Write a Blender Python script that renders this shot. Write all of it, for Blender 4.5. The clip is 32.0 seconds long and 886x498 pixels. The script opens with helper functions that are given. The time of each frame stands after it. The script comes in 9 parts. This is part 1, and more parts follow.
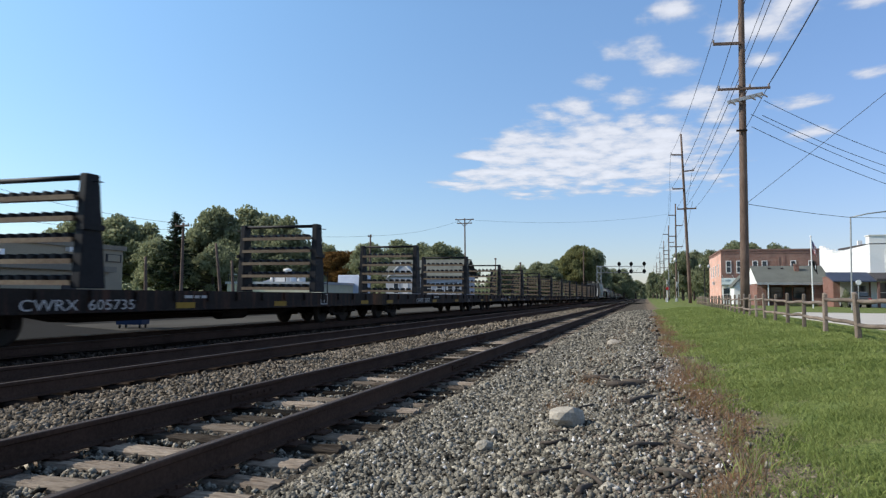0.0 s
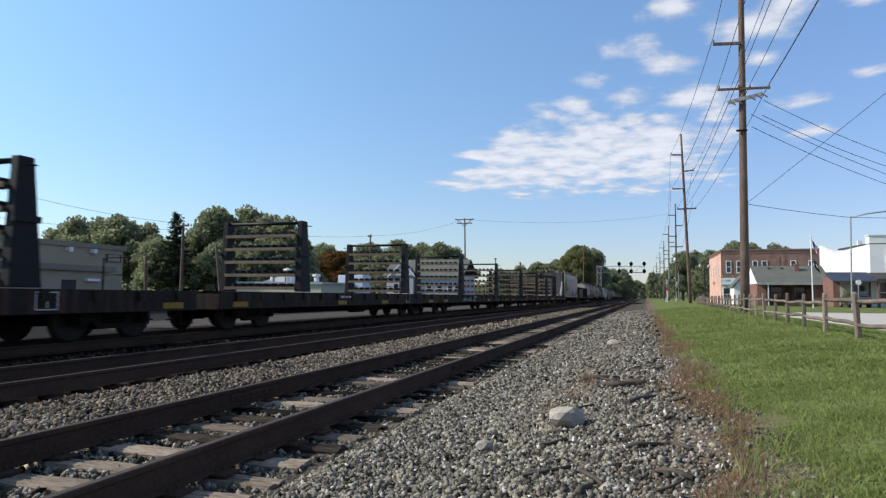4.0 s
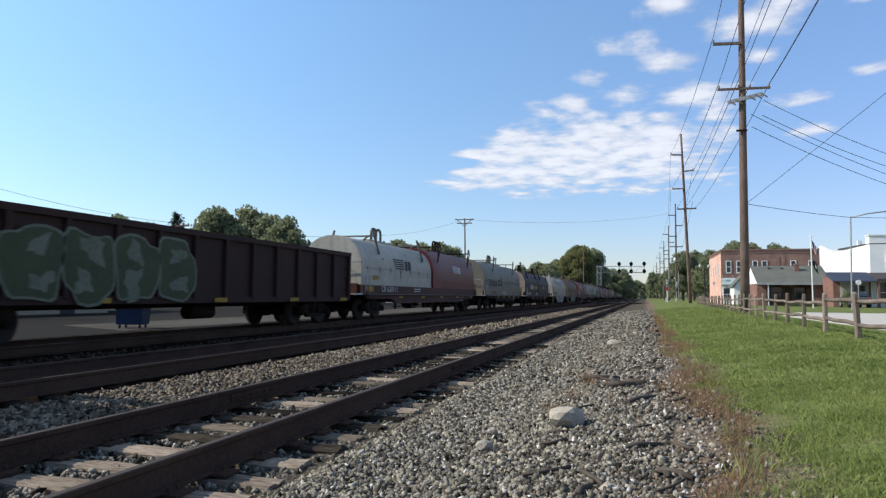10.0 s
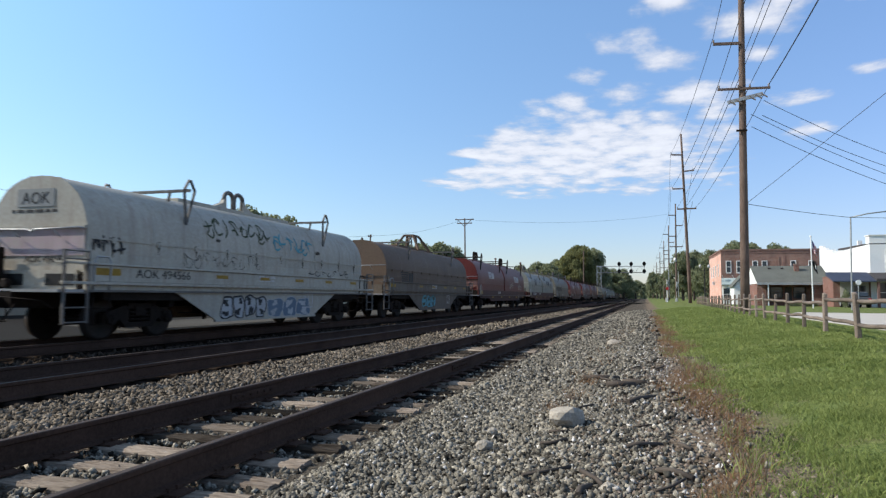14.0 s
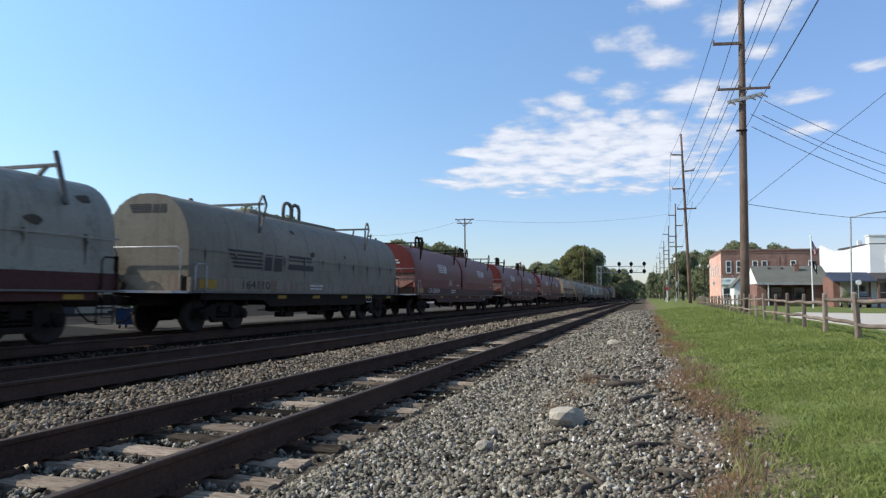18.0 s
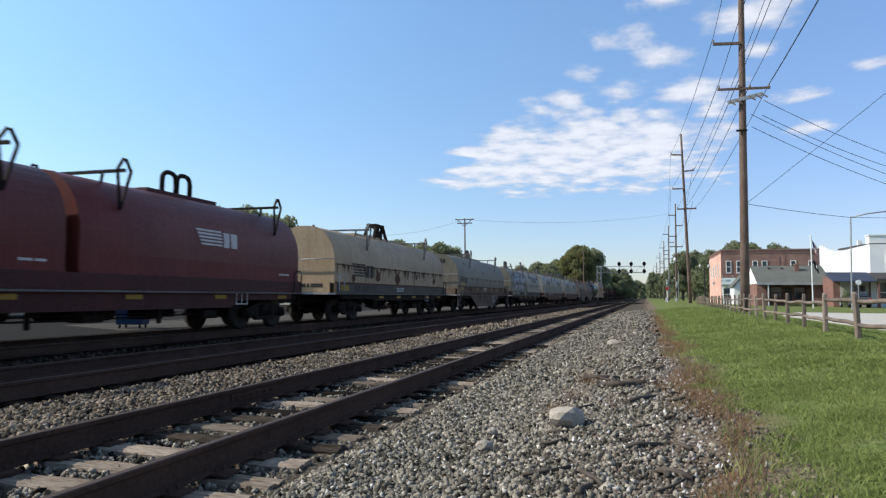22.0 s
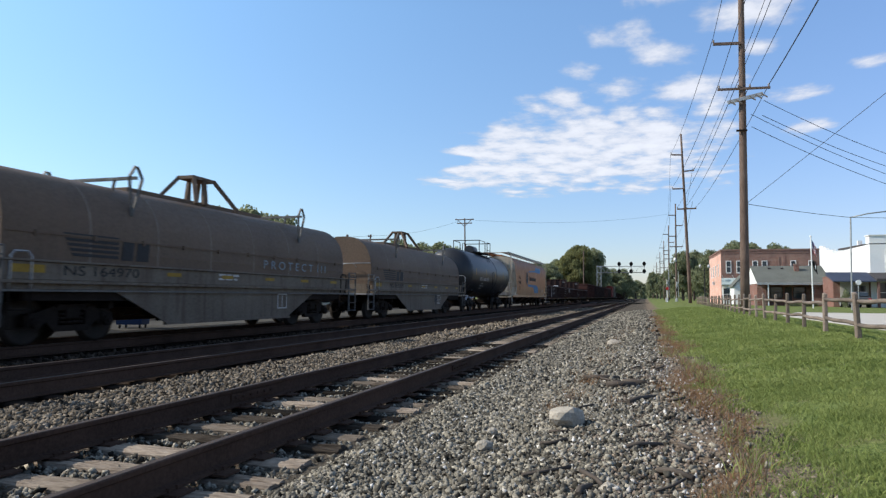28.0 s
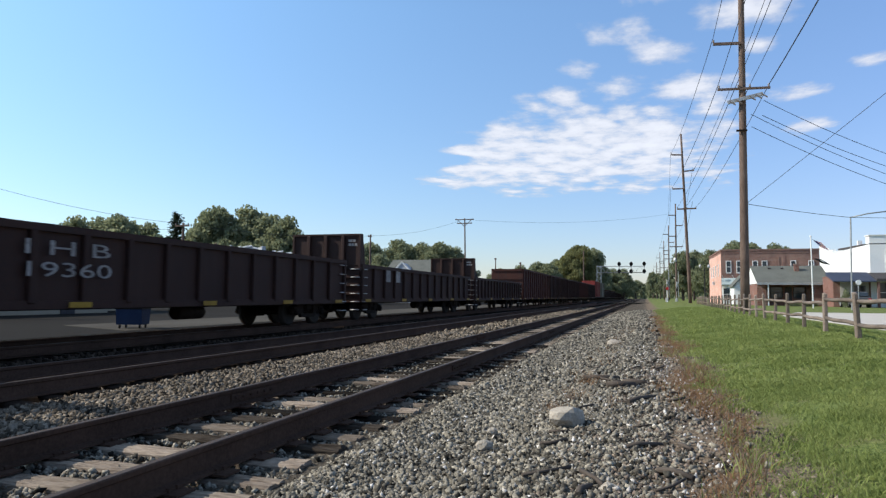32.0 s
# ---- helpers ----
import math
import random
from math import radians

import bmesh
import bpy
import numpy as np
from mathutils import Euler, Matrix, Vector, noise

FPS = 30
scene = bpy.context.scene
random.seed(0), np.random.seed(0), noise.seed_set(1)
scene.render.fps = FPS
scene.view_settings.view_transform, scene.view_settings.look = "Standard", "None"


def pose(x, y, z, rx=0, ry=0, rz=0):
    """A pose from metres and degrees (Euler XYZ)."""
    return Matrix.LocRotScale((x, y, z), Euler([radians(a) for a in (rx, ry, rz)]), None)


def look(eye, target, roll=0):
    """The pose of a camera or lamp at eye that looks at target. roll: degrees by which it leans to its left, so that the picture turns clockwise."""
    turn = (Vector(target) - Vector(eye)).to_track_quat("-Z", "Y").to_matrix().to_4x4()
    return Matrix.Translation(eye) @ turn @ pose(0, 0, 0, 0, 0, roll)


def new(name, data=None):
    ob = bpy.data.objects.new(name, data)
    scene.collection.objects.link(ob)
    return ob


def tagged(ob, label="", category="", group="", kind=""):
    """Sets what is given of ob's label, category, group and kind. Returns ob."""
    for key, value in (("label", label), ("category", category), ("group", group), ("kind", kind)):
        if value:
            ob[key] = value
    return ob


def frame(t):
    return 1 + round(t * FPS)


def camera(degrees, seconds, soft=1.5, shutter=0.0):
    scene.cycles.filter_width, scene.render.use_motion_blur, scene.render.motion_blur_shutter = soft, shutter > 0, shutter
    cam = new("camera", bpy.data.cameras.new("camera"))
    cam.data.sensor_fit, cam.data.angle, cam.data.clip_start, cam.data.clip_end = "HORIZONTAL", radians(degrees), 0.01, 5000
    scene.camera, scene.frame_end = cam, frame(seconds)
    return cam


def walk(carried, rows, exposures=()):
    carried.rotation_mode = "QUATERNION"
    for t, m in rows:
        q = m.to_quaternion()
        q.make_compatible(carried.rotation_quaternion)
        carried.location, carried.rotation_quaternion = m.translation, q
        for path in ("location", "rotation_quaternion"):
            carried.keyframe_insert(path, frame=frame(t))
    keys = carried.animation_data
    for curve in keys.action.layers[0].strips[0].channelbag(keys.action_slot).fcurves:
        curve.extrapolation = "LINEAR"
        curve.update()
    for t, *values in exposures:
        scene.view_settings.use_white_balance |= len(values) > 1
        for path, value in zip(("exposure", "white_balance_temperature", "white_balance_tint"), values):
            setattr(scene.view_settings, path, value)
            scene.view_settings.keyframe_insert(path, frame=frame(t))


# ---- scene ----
# ---------------------------------------------------------------- camera
EYE = Vector((0.0, 0.0, 1.106))
cam = camera(67.2, 32.0, soft=1.3, shutter=0.14)
VIEW = look(EYE, EYE + Vector((-0.28997, 0.95451, 0.06946)) * 100, 0.494)
walk(cam, [(0.0, VIEW), (32.0, VIEW)],
     [(0.0, 0.25), (8.0, 0.25), (9.0, 0.42), (10.0, 0.36), (11.0, 0.30), (12.0, 0.36), (32.0, 0.36)])

# ---------------------------------------------------------------- light
SUN_AZ, SUN_EL = 256.0, 36.7
world = bpy.data.worlds.new("sky")
scene.world = world
world.use_nodes = True
wn = world.node_tree.nodes
sky_tex = wn.new("ShaderNodeTexSky")
sky_tex.sky_type = "NISHITA"
sky_tex.sun_disc = False
sky_tex.sun_elevation, sky_tex.sun_rotation = radians(SUN_EL), radians(SUN_AZ)
sky_tex.air_density, sky_tex.dust_density, sky_tex.ozone_density = 1.0, 0.3, 2.0
tint = wn.new("ShaderNodeMix")
tint.data_type, tint.blend_type = "RGBA", "MULTIPLY"
tint.inputs[0].default_value = 1.0
# haze: towards the horizon the blue grows duller and more lavender
sky_dir = wn.new("ShaderNodeTexCoord")
sky_sep = wn.new("ShaderNodeSeparateXYZ")
sky_rise = wn.new("ShaderNodeMapRange")
sky_rise.inputs[1].default_value, sky_rise.inputs[2].default_value = 0.0, 0.40
sky_mix = wn.new("ShaderNodeMix")
sky_mix.data_type = "RGBA"
sky_mix.inputs[6].default_value, sky_mix.inputs[7].default_value = (0.62, 0.605, 0.715, 1), (0.95, 1.05, 1.11, 1)
world.node_tree.links.new(sky_dir.outputs["Generated"], sky_sep.inputs[0])
world.node_tree.links.new(sky_sep.outputs[2], sky_rise.inputs[0])
world.node_tree.links.new(sky_rise.outputs[0], sky_mix.inputs[0])
world.node_tree.links.new(sky_mix.outputs[2], tint.inputs[7])
# the side towards the sun is paler and more cyan
sky_side = wn.new("ShaderNodeMapRange")
sky_side.inputs[1].default_value, sky_side.inputs[2].default_value = -0.85, 0.35
sky_sun = wn.new("ShaderNodeMix")
sky_sun.data_type = "RGBA"
sky_sun.inputs[6].default_value, sky_sun.inputs[7].default_value = (1.06, 1.15, 1.08, 1), (0.94, 0.93, 1.0, 1)
sky_both = wn.new("ShaderNodeMix")
sky_both.data_type, sky_both.blend_type = "RGBA", "MULTIPLY"
sky_both.inputs[0].default_value = 1.0
world.node_tree.links.new(sky_sep.outputs[0], sky_side.inputs[0])
world.node_tree.links.new(sky_side.outputs[0], sky_sun.inputs[0])
world.node_tree.links.new(sky_tex.outputs[0], sky_both.inputs[6])
world.node_tree.links.new(sky_sun.outputs[2], sky_both.inputs[7])
world.node_tree.links.new(sky_both.outputs[2], tint.inputs[6])
# high overhead the haze is whiter
sky_top = wn.new("ShaderNodeMapRange")
sky_top.inputs[1].default_value, sky_top.inputs[2].default_value = 0.46, 0.80
sky_high = wn.new("ShaderNodeMix")
sky_high.data_type = "RGBA"
sky_high.inputs[6].default_value, sky_high.inputs[7].default_value = (1, 1, 1, 1), (1.55, 1.22, 0.96, 1)
sky_all = wn.new("ShaderNodeMix")
sky_all.data_type, sky_all.blend_type = "RGBA", "MULTIPLY"
sky_all.inputs[0].default_value = 1.0
world.node_tree.links.new(sky_sep.outputs[2], sky_top.inputs[0])
world.node_tree.links.new(sky_top.outputs[0], sky_high.inputs[0])
world.node_tree.links.new(tint.outputs[2], sky_all.inputs[6])
world.node_tree.links.new(sky_high.outputs[2], sky_all.inputs[7])
world.node_tree.links.new(sky_all.outputs[2], wn["Background"].inputs[0])
wn["Background"].inputs[1].default_value = 0.15
sun = new("sun", bpy.data.lights.new("sun", "SUN"))
sun.data.energy, sun.data.angle, sun.data.color = 4.3, radians(0.53), (1.0, 0.935, 0.845)
SUN_DIR = Vector((math.sin(radians(SUN_AZ)) * math.cos(radians(SUN_EL)),
                  math.cos(radians(SUN_AZ)) * math.cos(radians(SUN_EL)), math.sin(radians(SUN_EL))))
sun.matrix_world = look(SUN_DIR * 200, (0, 0, 0))
CLOUD_GLOW = 0.72
# ---------------------------------------------------------------- materials
MATS = {}


def surf(name, c1, c2=None, rough=0.75, metal=0.0, s1=1.2, s2=22.0, bump=0.15, dist=0.01, streak=None, streak_amt=0.0,
         spots=None, spot_amt=0.0, rand=0.0, island=0.0, grain=None, coat=0.0, spec=0.2):
    """A worn surface: two colours mixed by coarse and fine noise, optional vertical streaks and rust spots."""
    if name in MATS:
        return MATS[name]
    m = bpy.data.materials.new(name)
    m.use_nodes = True
    nt = m.node_tree
    N, Lk = nt.nodes, nt.links.new
    p = N["Principled BSDF"]
    p.inputs["Metallic"].default_value = metal
    p.inputs["Coat Weight"].default_value = coat
    p.inputs["Specular IOR Level"].default_value = spec
    tc = N.new("ShaderNodeTexCoord")
    src = tc.outputs["Object"]
    if grain:
        mp = N.new("ShaderNodeMapping")
        mp.inputs["Scale"].default_value = grain
        Lk(src, mp.inputs[0])
        fine_src = mp.outputs[0]
    else:
        fine_src = src
    n1 = N.new("ShaderNodeTexNoise")
    n1.inputs["Scale"].default_value, n1.inputs["Detail"].default_value = s1, 5
    Lk(src, n1.inputs[0])
    n2 = N.new("ShaderNodeTexNoise")
    n2.inputs["Scale"].default_value, n2.inputs["Detail"].default_value = s2, 4
    Lk(fine_src, n2.inputs[0])
    mul = N.new("ShaderNodeMath")
    mul.operation = "ADD"
    Lk(n1.outputs[0], mul.inputs[0]), Lk(n2.outputs[0], mul.inputs[1])
    rng = N.new("ShaderNodeMapRange")
    rng.inputs[1].default_value, rng.inputs[2].default_value = 0.72, 1.28
    Lk(mul.outputs[0], rng.inputs[0])
    c2 = c2 or tuple(v * 0.7 for v in c1)
    mix = N.new("ShaderNodeMix")
    mix.data_type = "RGBA"
    mix.inputs[6].default_value, mix.inputs[7].default_value = (*c1, 1), (*c2, 1)
    Lk(rng.outputs[0], mix.inputs[0])
    col = mix.outputs[2]

    def over(col, fac, c):
        k = N.new("ShaderNodeMix")
        k.data_type = "RGBA"
        Lk(fac, k.inputs[0]), Lk(col, k.inputs[6])
        k.inputs[7].default_value = (*c, 1)
        return k.outputs[2]

    if streak:
        mp2 = N.new("ShaderNodeMapping")
        mp2.inputs["Scale"].default_value = (3.2, 3.2, 0.28)
        Lk(src, mp2.inputs[0])
        n3 = N.new("ShaderNodeTexNoise")
        n3.inputs["Scale"].default_value, n3.inputs["Detail"].default_value = 1.6, 6
        Lk(mp2.outputs[0], n3.inputs[0])
        r3 = N.new("ShaderNodeMapRange")
        r3.inputs[1].default_value, r3.inputs[2].default_value, r3.inputs[4].default_value = 0.5, 0.72, streak_amt
        Lk(n3.outputs[0], r3.inputs[0])
        col = over(col, r3.outputs[0], streak)
    if spots:
        n4 = N.new("ShaderNodeTexNoise")
        n4.inputs["Scale"].default_value, n4.inputs["Detail"].default_value = 2.7, 7
        Lk(src, n4.inputs[0])
        r4 = N.new("ShaderNodeMapRange")
        r4.inputs[1].default_value, r4.inputs[2].default_value, r4.inputs[4].default_value = 0.6, 0.66, spot_amt
        Lk(n4.outputs[0], r4.inputs[0])
        col = over(col, r4.outputs[0], spots)
    if rand or island:
        hs = N.new("ShaderNodeHueSaturation")
        r5 = N.new("ShaderNodeMapRange")
        k = rand or island
        r5.inputs[3].default_value, r5.inputs[4].default_value = 1 - k, 1 + k
        if rand:
            pick = N.new("ShaderNodeMath")   # a high spread leaves few pieces bleached and most of them dark
            pick.operation = "POWER"
            pick.inputs[1].default_value = 2.2 if rand > 0.9 else 1.0
            Lk(N.new("ShaderNodeObjectInfo").outputs["Random"], pick.inputs[0]), Lk(pick.outputs[0], r5.inputs[0])
        else:
            Lk(N.new("ShaderNodeNewGeometry").outputs["Random Per Island"], r5.inputs[0])
        Lk(r5.outputs[0], hs.inputs["Value"]), Lk(col, hs.inputs["Color"])
        col = hs.outputs[0]
    Lk(col, p.inputs["Base Color"])
    rr = N.new("ShaderNodeMapRange")
    rr.inputs[3].default_value, rr.inputs[4].default_value = max(rough - 0.12, 0.05), min(rough + 0.12, 1)
    Lk(n2.outputs[0], rr.inputs[0]), Lk(rr.outputs[0], p.inputs["Roughness"])
    if bump:
        b = N.new("ShaderNodeBump")
        b.inputs["Strength"].default_value, b.inputs["Distance"].default_value = bump, dist
        Lk(mul.outputs[0], b.inputs["Height"]), Lk(b.outputs[0], p.inputs["Normal"])
    MATS[name] = m
    return m


def glass(name, tint=(0.03, 0.04, 0.05)):
    if name in MATS:
        return MATS[name]
    m = bpy.data.materials.new(name)
    m.use_nodes = True
    p = m.node_tree.nodes["Principled BSDF"]
    p.inputs["Base Color"].default_value = (*tint, 1)
    p.inputs["Roughness"].default_value = 0.06
    MATS[name] = m
    return m


RUST = (0.14, 0.06, 0.03)
M_RAIL = surf("rail_steel", (0.082, 0.049, 0.035), (0.046, 0.028, 0.020), 0.8, 0.0, 2, 40, spec=0.05)
M_HEAD = surf("rail_head", (0.085, 0.062, 0.048), (0.05, 0.036, 0.028), 0.6, 0.1, 3, 60, 0.05, spec=0.12)
M_TIE = surf("tie_wood", (0.25, 0.205, 0.158), (0.085, 0.064, 0.048), 0.9, 0, 1.6, 9, 0.7, 0.02, rand=0.93, spec=0.05, grain=(1, 9, 9))
M_STONE = surf("ballast_stone", (0.25, 0.226, 0.178), (0.064, 0.058, 0.047), 0.9, 0, 9, 60, 0.3, 0.01, island=0.93, spec=0.08)
# rusty stone, made darker still to carry the shade of the train
M_STONE_D = surf("shaded_rusty_stone", (0.06, 0.046, 0.034), (0.028, 0.021, 0.016), 0.92, 0, 3, 30, 0.4, 0.01, island=0.75, spec=0.02)
# brown tie wood with the train's shade put into a darker colour
M_TIE_D = surf("shaded_tie_wood", (0.04, 0.028, 0.02), (0.018, 0.013, 0.01), 0.9, 0, 1.6, 9, 0.6, 0.02, rand=0.5, grain=(1, 9, 9), spec=0.03)
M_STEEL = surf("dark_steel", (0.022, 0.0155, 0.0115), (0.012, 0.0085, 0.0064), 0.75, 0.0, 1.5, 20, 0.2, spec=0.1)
M_WHEEL = surf("wheel_steel", (0.03, 0.0225, 0.0172), (0.017, 0.0128, 0.01), 0.65, 0.1, 3, 30)
M_ASPH = surf("asphalt", (0.03, 0.0275, 0.024), (0.02, 0.018, 0.0155), 0.9, 0, 0.15, 25, 0.4, spec=0.02)
M_POLE = surf("pole_wood", (0.185, 0.132, 0.102), (0.078, 0.053, 0.042), 0.9, 0, 0.8, 6, 0.5, 0.02, grain=(8, 8, 0.6))
M_WHITE = surf("white_paint", (0.78, 0.78, 0.76), (0.66, 0.65, 0.62), 0.55, 0, 1.2, 20, 0.1)
M_BLACK = surf("black_paint", (0.0147, 0.014, 0.01352), (0.00882, 0.0084, 0.007728), 0.55, 0, 2, 20, 0.1)
M_GALV = surf("galvanised", (0.42, 0.42, 0.41), (0.3, 0.3, 0.29), 0.5, 0.4, 2, 20, 0.1)
M_RACK = surf("rack_steel", (0.01418, 0.01395, 0.01532), (0.00945, 0.009, 0.009936), 0.6, 0.1, 1, 14, 0.1)
M_YELLOW = surf("yellow_paint", (0.32, 0.195, 0.022), (0.23, 0.135, 0.018), 0.5, 0, 3, 20, 0.1)


# ---------------------------------------------------------------- mesh helpers
def box(bm, x0, x1, y0, y1, z0, z1, m=None):
    v = [bm.verts.new((x, y, z)) for z in (z0, z1) for y in (y0, y1) for x in (x0, x1)]
    if m is not None:
        for w in v:
            w.co = m @ w.co
    for f in ((0, 2, 3, 1), (4, 5, 7, 6), (0, 1, 5, 4), (1, 3, 7, 5), (3, 2, 6, 7), (2, 0, 4, 6)):
        bm.faces.new([v[i] for i in f])
    return v


def beam(bm, a, b, w, h=None, seg=0):
    """A bar from a to b: square w x h, or round of diameter w with seg sides."""
    a, b = Vector(a), Vector(b)
    d = b - a
    up = Vector((0, 0, 1)) if abs(d.normalized().z) < 0.95 else Vector((0, 1, 0))
    s = d.cross(up).normalized()
    u = s.cross(d).normalized()
    h = h or w
    if seg:
        ring = [(math.cos(2 * math.pi * i / seg) * w / 2, math.sin(2 * math.pi * i / seg) * w / 2) for i in range(seg)]
    else:
        ring = [(-w / 2, -h / 2), (w / 2, -h / 2), (w / 2, h / 2), (-w / 2, h / 2)]
    va = [bm.verts.new(a + s * p + u * r) for p, r in ring]
    vb = [bm.verts.new(b + s * p + u * r) for p, r in ring]
    n = len(ring)
    for i in range(n):
        bm.faces.new((va[i], va[(i + 1) % n], vb[(i + 1) % n], vb[i]))
    bm.faces.new(va[::-1]), bm.faces.new(vb)


def rod(bm, pts, w, seg=6):
    """One bent round bar through the points."""
    pts = [Vector(p) for p in pts]
    rings = []
    for i, p in enumerate(pts):
        d = (pts[min(i + 1, len(pts) - 1)] - pts[max(i - 1, 0)]).normalized()
        up = Vector((0, 0, 1)) if abs(d.z) < 0.9 else Vector((1, 0, 0))
        if abs(pts[-1].x - pts[0].x) < 1e-4 and len({round(q.x, 3) for q in pts}) == 1:
            up = Vector((1, 0, 0))
        elif len({round(q.y, 3) for q in pts}) == 1:
            up = Vector((0, 1, 0))
        s = d.cross(up).normalized()
        u = s.cross(d).normalized()
        rings.append([bm.verts.new(p + (s * math.cos(2 * math.pi * k / seg) + u * math.sin(2 * math.pi * k / seg)) * w / 2) for k in range(seg)])
    for a, b in zip(rings, rings[1:]):
        for k in range(seg):
            bm.faces.new((a[k], a[(k + 1) % seg], b[(k + 1) % seg], b[k])).smooth = True
    bm.faces.new(rings[0][::-1]), bm.faces.new(rings[-1])


def cyl(bm, c, axis, r, length, seg=20, r2=None):
    """A round bar centred at c along axis (0, 1, 2)."""
    e = Vector((0, 0, 0))
    e[axis] = length / 2
    a, b = Vector(c) - e, Vector(c) + e
    i, j = [(1, 2), (2, 0), (0, 1)][axis]
    va, vb = [], []
    for k in range(seg):
        t = 2 * math.pi * k / seg
        for p, rad, out in ((a, r, va), (b, r if r2 is None else r2, vb)):
            q = p.copy()
            q[i] += math.cos(t) * rad
            q[j] += math.sin(t) * rad
            out.append(bm.verts.new(q))
    for k in range(seg):
        f = bm.faces.new((va[k], va[(k + 1) % seg], vb[(k + 1) % seg], vb[k]))
        f.smooth = True
    bm.faces.new(va[::-1]), bm.faces.new(vb)


def lathe(bm, prof, axis=0, seg=28, c=(0, 0, 0)):
    """Rings of (along, radius) turned about an axis through c."""
    i, j = [(1, 2), (2, 0), (0, 1)][axis]
    rings = []
    for al, r in prof:
        ring = []
        for k in range(seg):
            q = Vector(c)
            t = 2 * math.pi * k / seg
            q[axis] += al
            q[i] += math.cos(t) * max(r, 1e-4)
            q[j] += math.sin(t) * max(r, 1e-4)
            ring.append(bm.verts.new(q))
        rings.append(ring)
    for ra, rb in zip(rings, rings[1:]):
        for k in range(seg):
            f = bm.faces.new((ra[k], ra[(k + 1) % seg], rb[(k + 1) % seg], rb[k]))
            f.smooth = True
    bm.faces.new(rings[0][::-1]), bm.faces.new(rings[-1])


def prism(bm, pts, axis, a0, a1):
    """A polygon pushed along an axis from a0 to a1; pts are the other two coordinates in order."""
    def place(p, a):
        q = list(p)
        q.insert(axis, a)
        return bm.verts.new(q)
    va, vb = [place(p, a0) for p in pts], [place(p, a1) for p in pts]
    n = len(pts)
    bm.faces.new(va), bm.faces.new(vb[::-1])
    for i in range(n):
        bm.faces.new((va[i], vb[i], vb[(i + 1) % n], va[(i + 1) % n]))


def finish(bm, name, material, bevel=0.0):
    if bevel:
        bmesh.ops.bevel(bm, geom=bm.edges[:], offset=bevel, segments=1, affect="EDGES", clamp_overlap=True)
    bmesh.ops.recalc_face_normals(bm, faces=bm.faces[:])
    me = bpy.data.meshes.new(name)
    bm.to_mesh(me)
    bm.free()
    me.materials.append(material)
    return me


def part(name, bm, material, parent, label="", bevel=0.0, at=None):
    me = bm if isinstance(bm, bpy.types.Mesh) else finish(bm, name, material, bevel)
    ob = new(name, me)
    ob.parent = parent
    if at is not None:
        ob.matrix_basis = at
    if label:
        ob["label"] = label
    return ob


def thing(name, label, category, m=None, group="", kind=""):
    ob = new(name)
    ob.empty_display_size = 0.3
    if m is not None:
        ob.matrix_basis = m
    return tagged(ob, label, category, group, kind)


def solid(name, bm, material, label, category, kind="", group="", bevel=0.0, m=None):
    ob = new(name, finish(bm, name, material, bevel))
    if m is not None:
        ob.matrix_basis = m
    return tagged(ob, label, category, group, kind)


def raw_mesh(name, verts, faces, material, smooth=False):
    """A mesh out of numpy arrays: verts n x 3, faces m x 3 or m x 4."""
    me = bpy.data.meshes.new(name)
    k = faces.shape[1]
    me.vertices.add(len(verts)), me.loops.add(faces.size), me.polygons.add(len(faces))
    me.vertices.foreach_set("co", np.ascontiguousarray(verts, dtype=np.float32).ravel())
    me.loops.foreach_set("vertex_index", np.ascontiguousarray(faces, dtype=np.int32).ravel())
    me.polygons.foreach_set("loop_start", np.arange(0, faces.size, k, dtype=np.int32))
    if smooth:
        me.polygons.foreach_set("use_smooth", np.ones(len(faces), dtype=bool))
    me.update(calc_edges=True)
    me.materials.append(material)
    return me


def scatter(name, base_v, base_f, places, scales, turns, material):
    """Copies of one small shape, joined: places n x 3, scales n x 3, turns n x 3 x 3."""
    n, k = len(places), len(base_v)
    v = np.einsum("nij,nkj->nki", turns, base_v[None] * scales[:, None, :]) + places[:, None, :]
    f = (base_f[None] + (np.arange(n) * k)[:, None, None]).reshape(-1, base_f.shape[1])
    return raw_mesh(name, v.reshape(-1, 3), f, material)


def turns_random(rng, n, tilt=3.14):
    a, b, c = rng.uniform(0, 6.28, n), rng.uniform(-tilt, tilt, n), rng.uniform(-tilt, tilt, n)
    ca, sa, cb, sb, cc, sc = np.cos(a), np.sin(a), np.cos(b), np.sin(b), np.cos(c), np.sin(c)
    z, o = np.zeros(n), np.ones(n)
    rz = np.stack([ca, -sa, z, sa, ca, z, z, z, o], 1).reshape(n, 3, 3)
    ry = np.stack([cb, z, sb, z, o, z, -sb, z, cb], 1).reshape(n, 3, 3)
    rx = np.stack([o, z, z, z, cc, -sc, z, sc, cc], 1).reshape(n, 3, 3)
    return rz @ ry @ rx


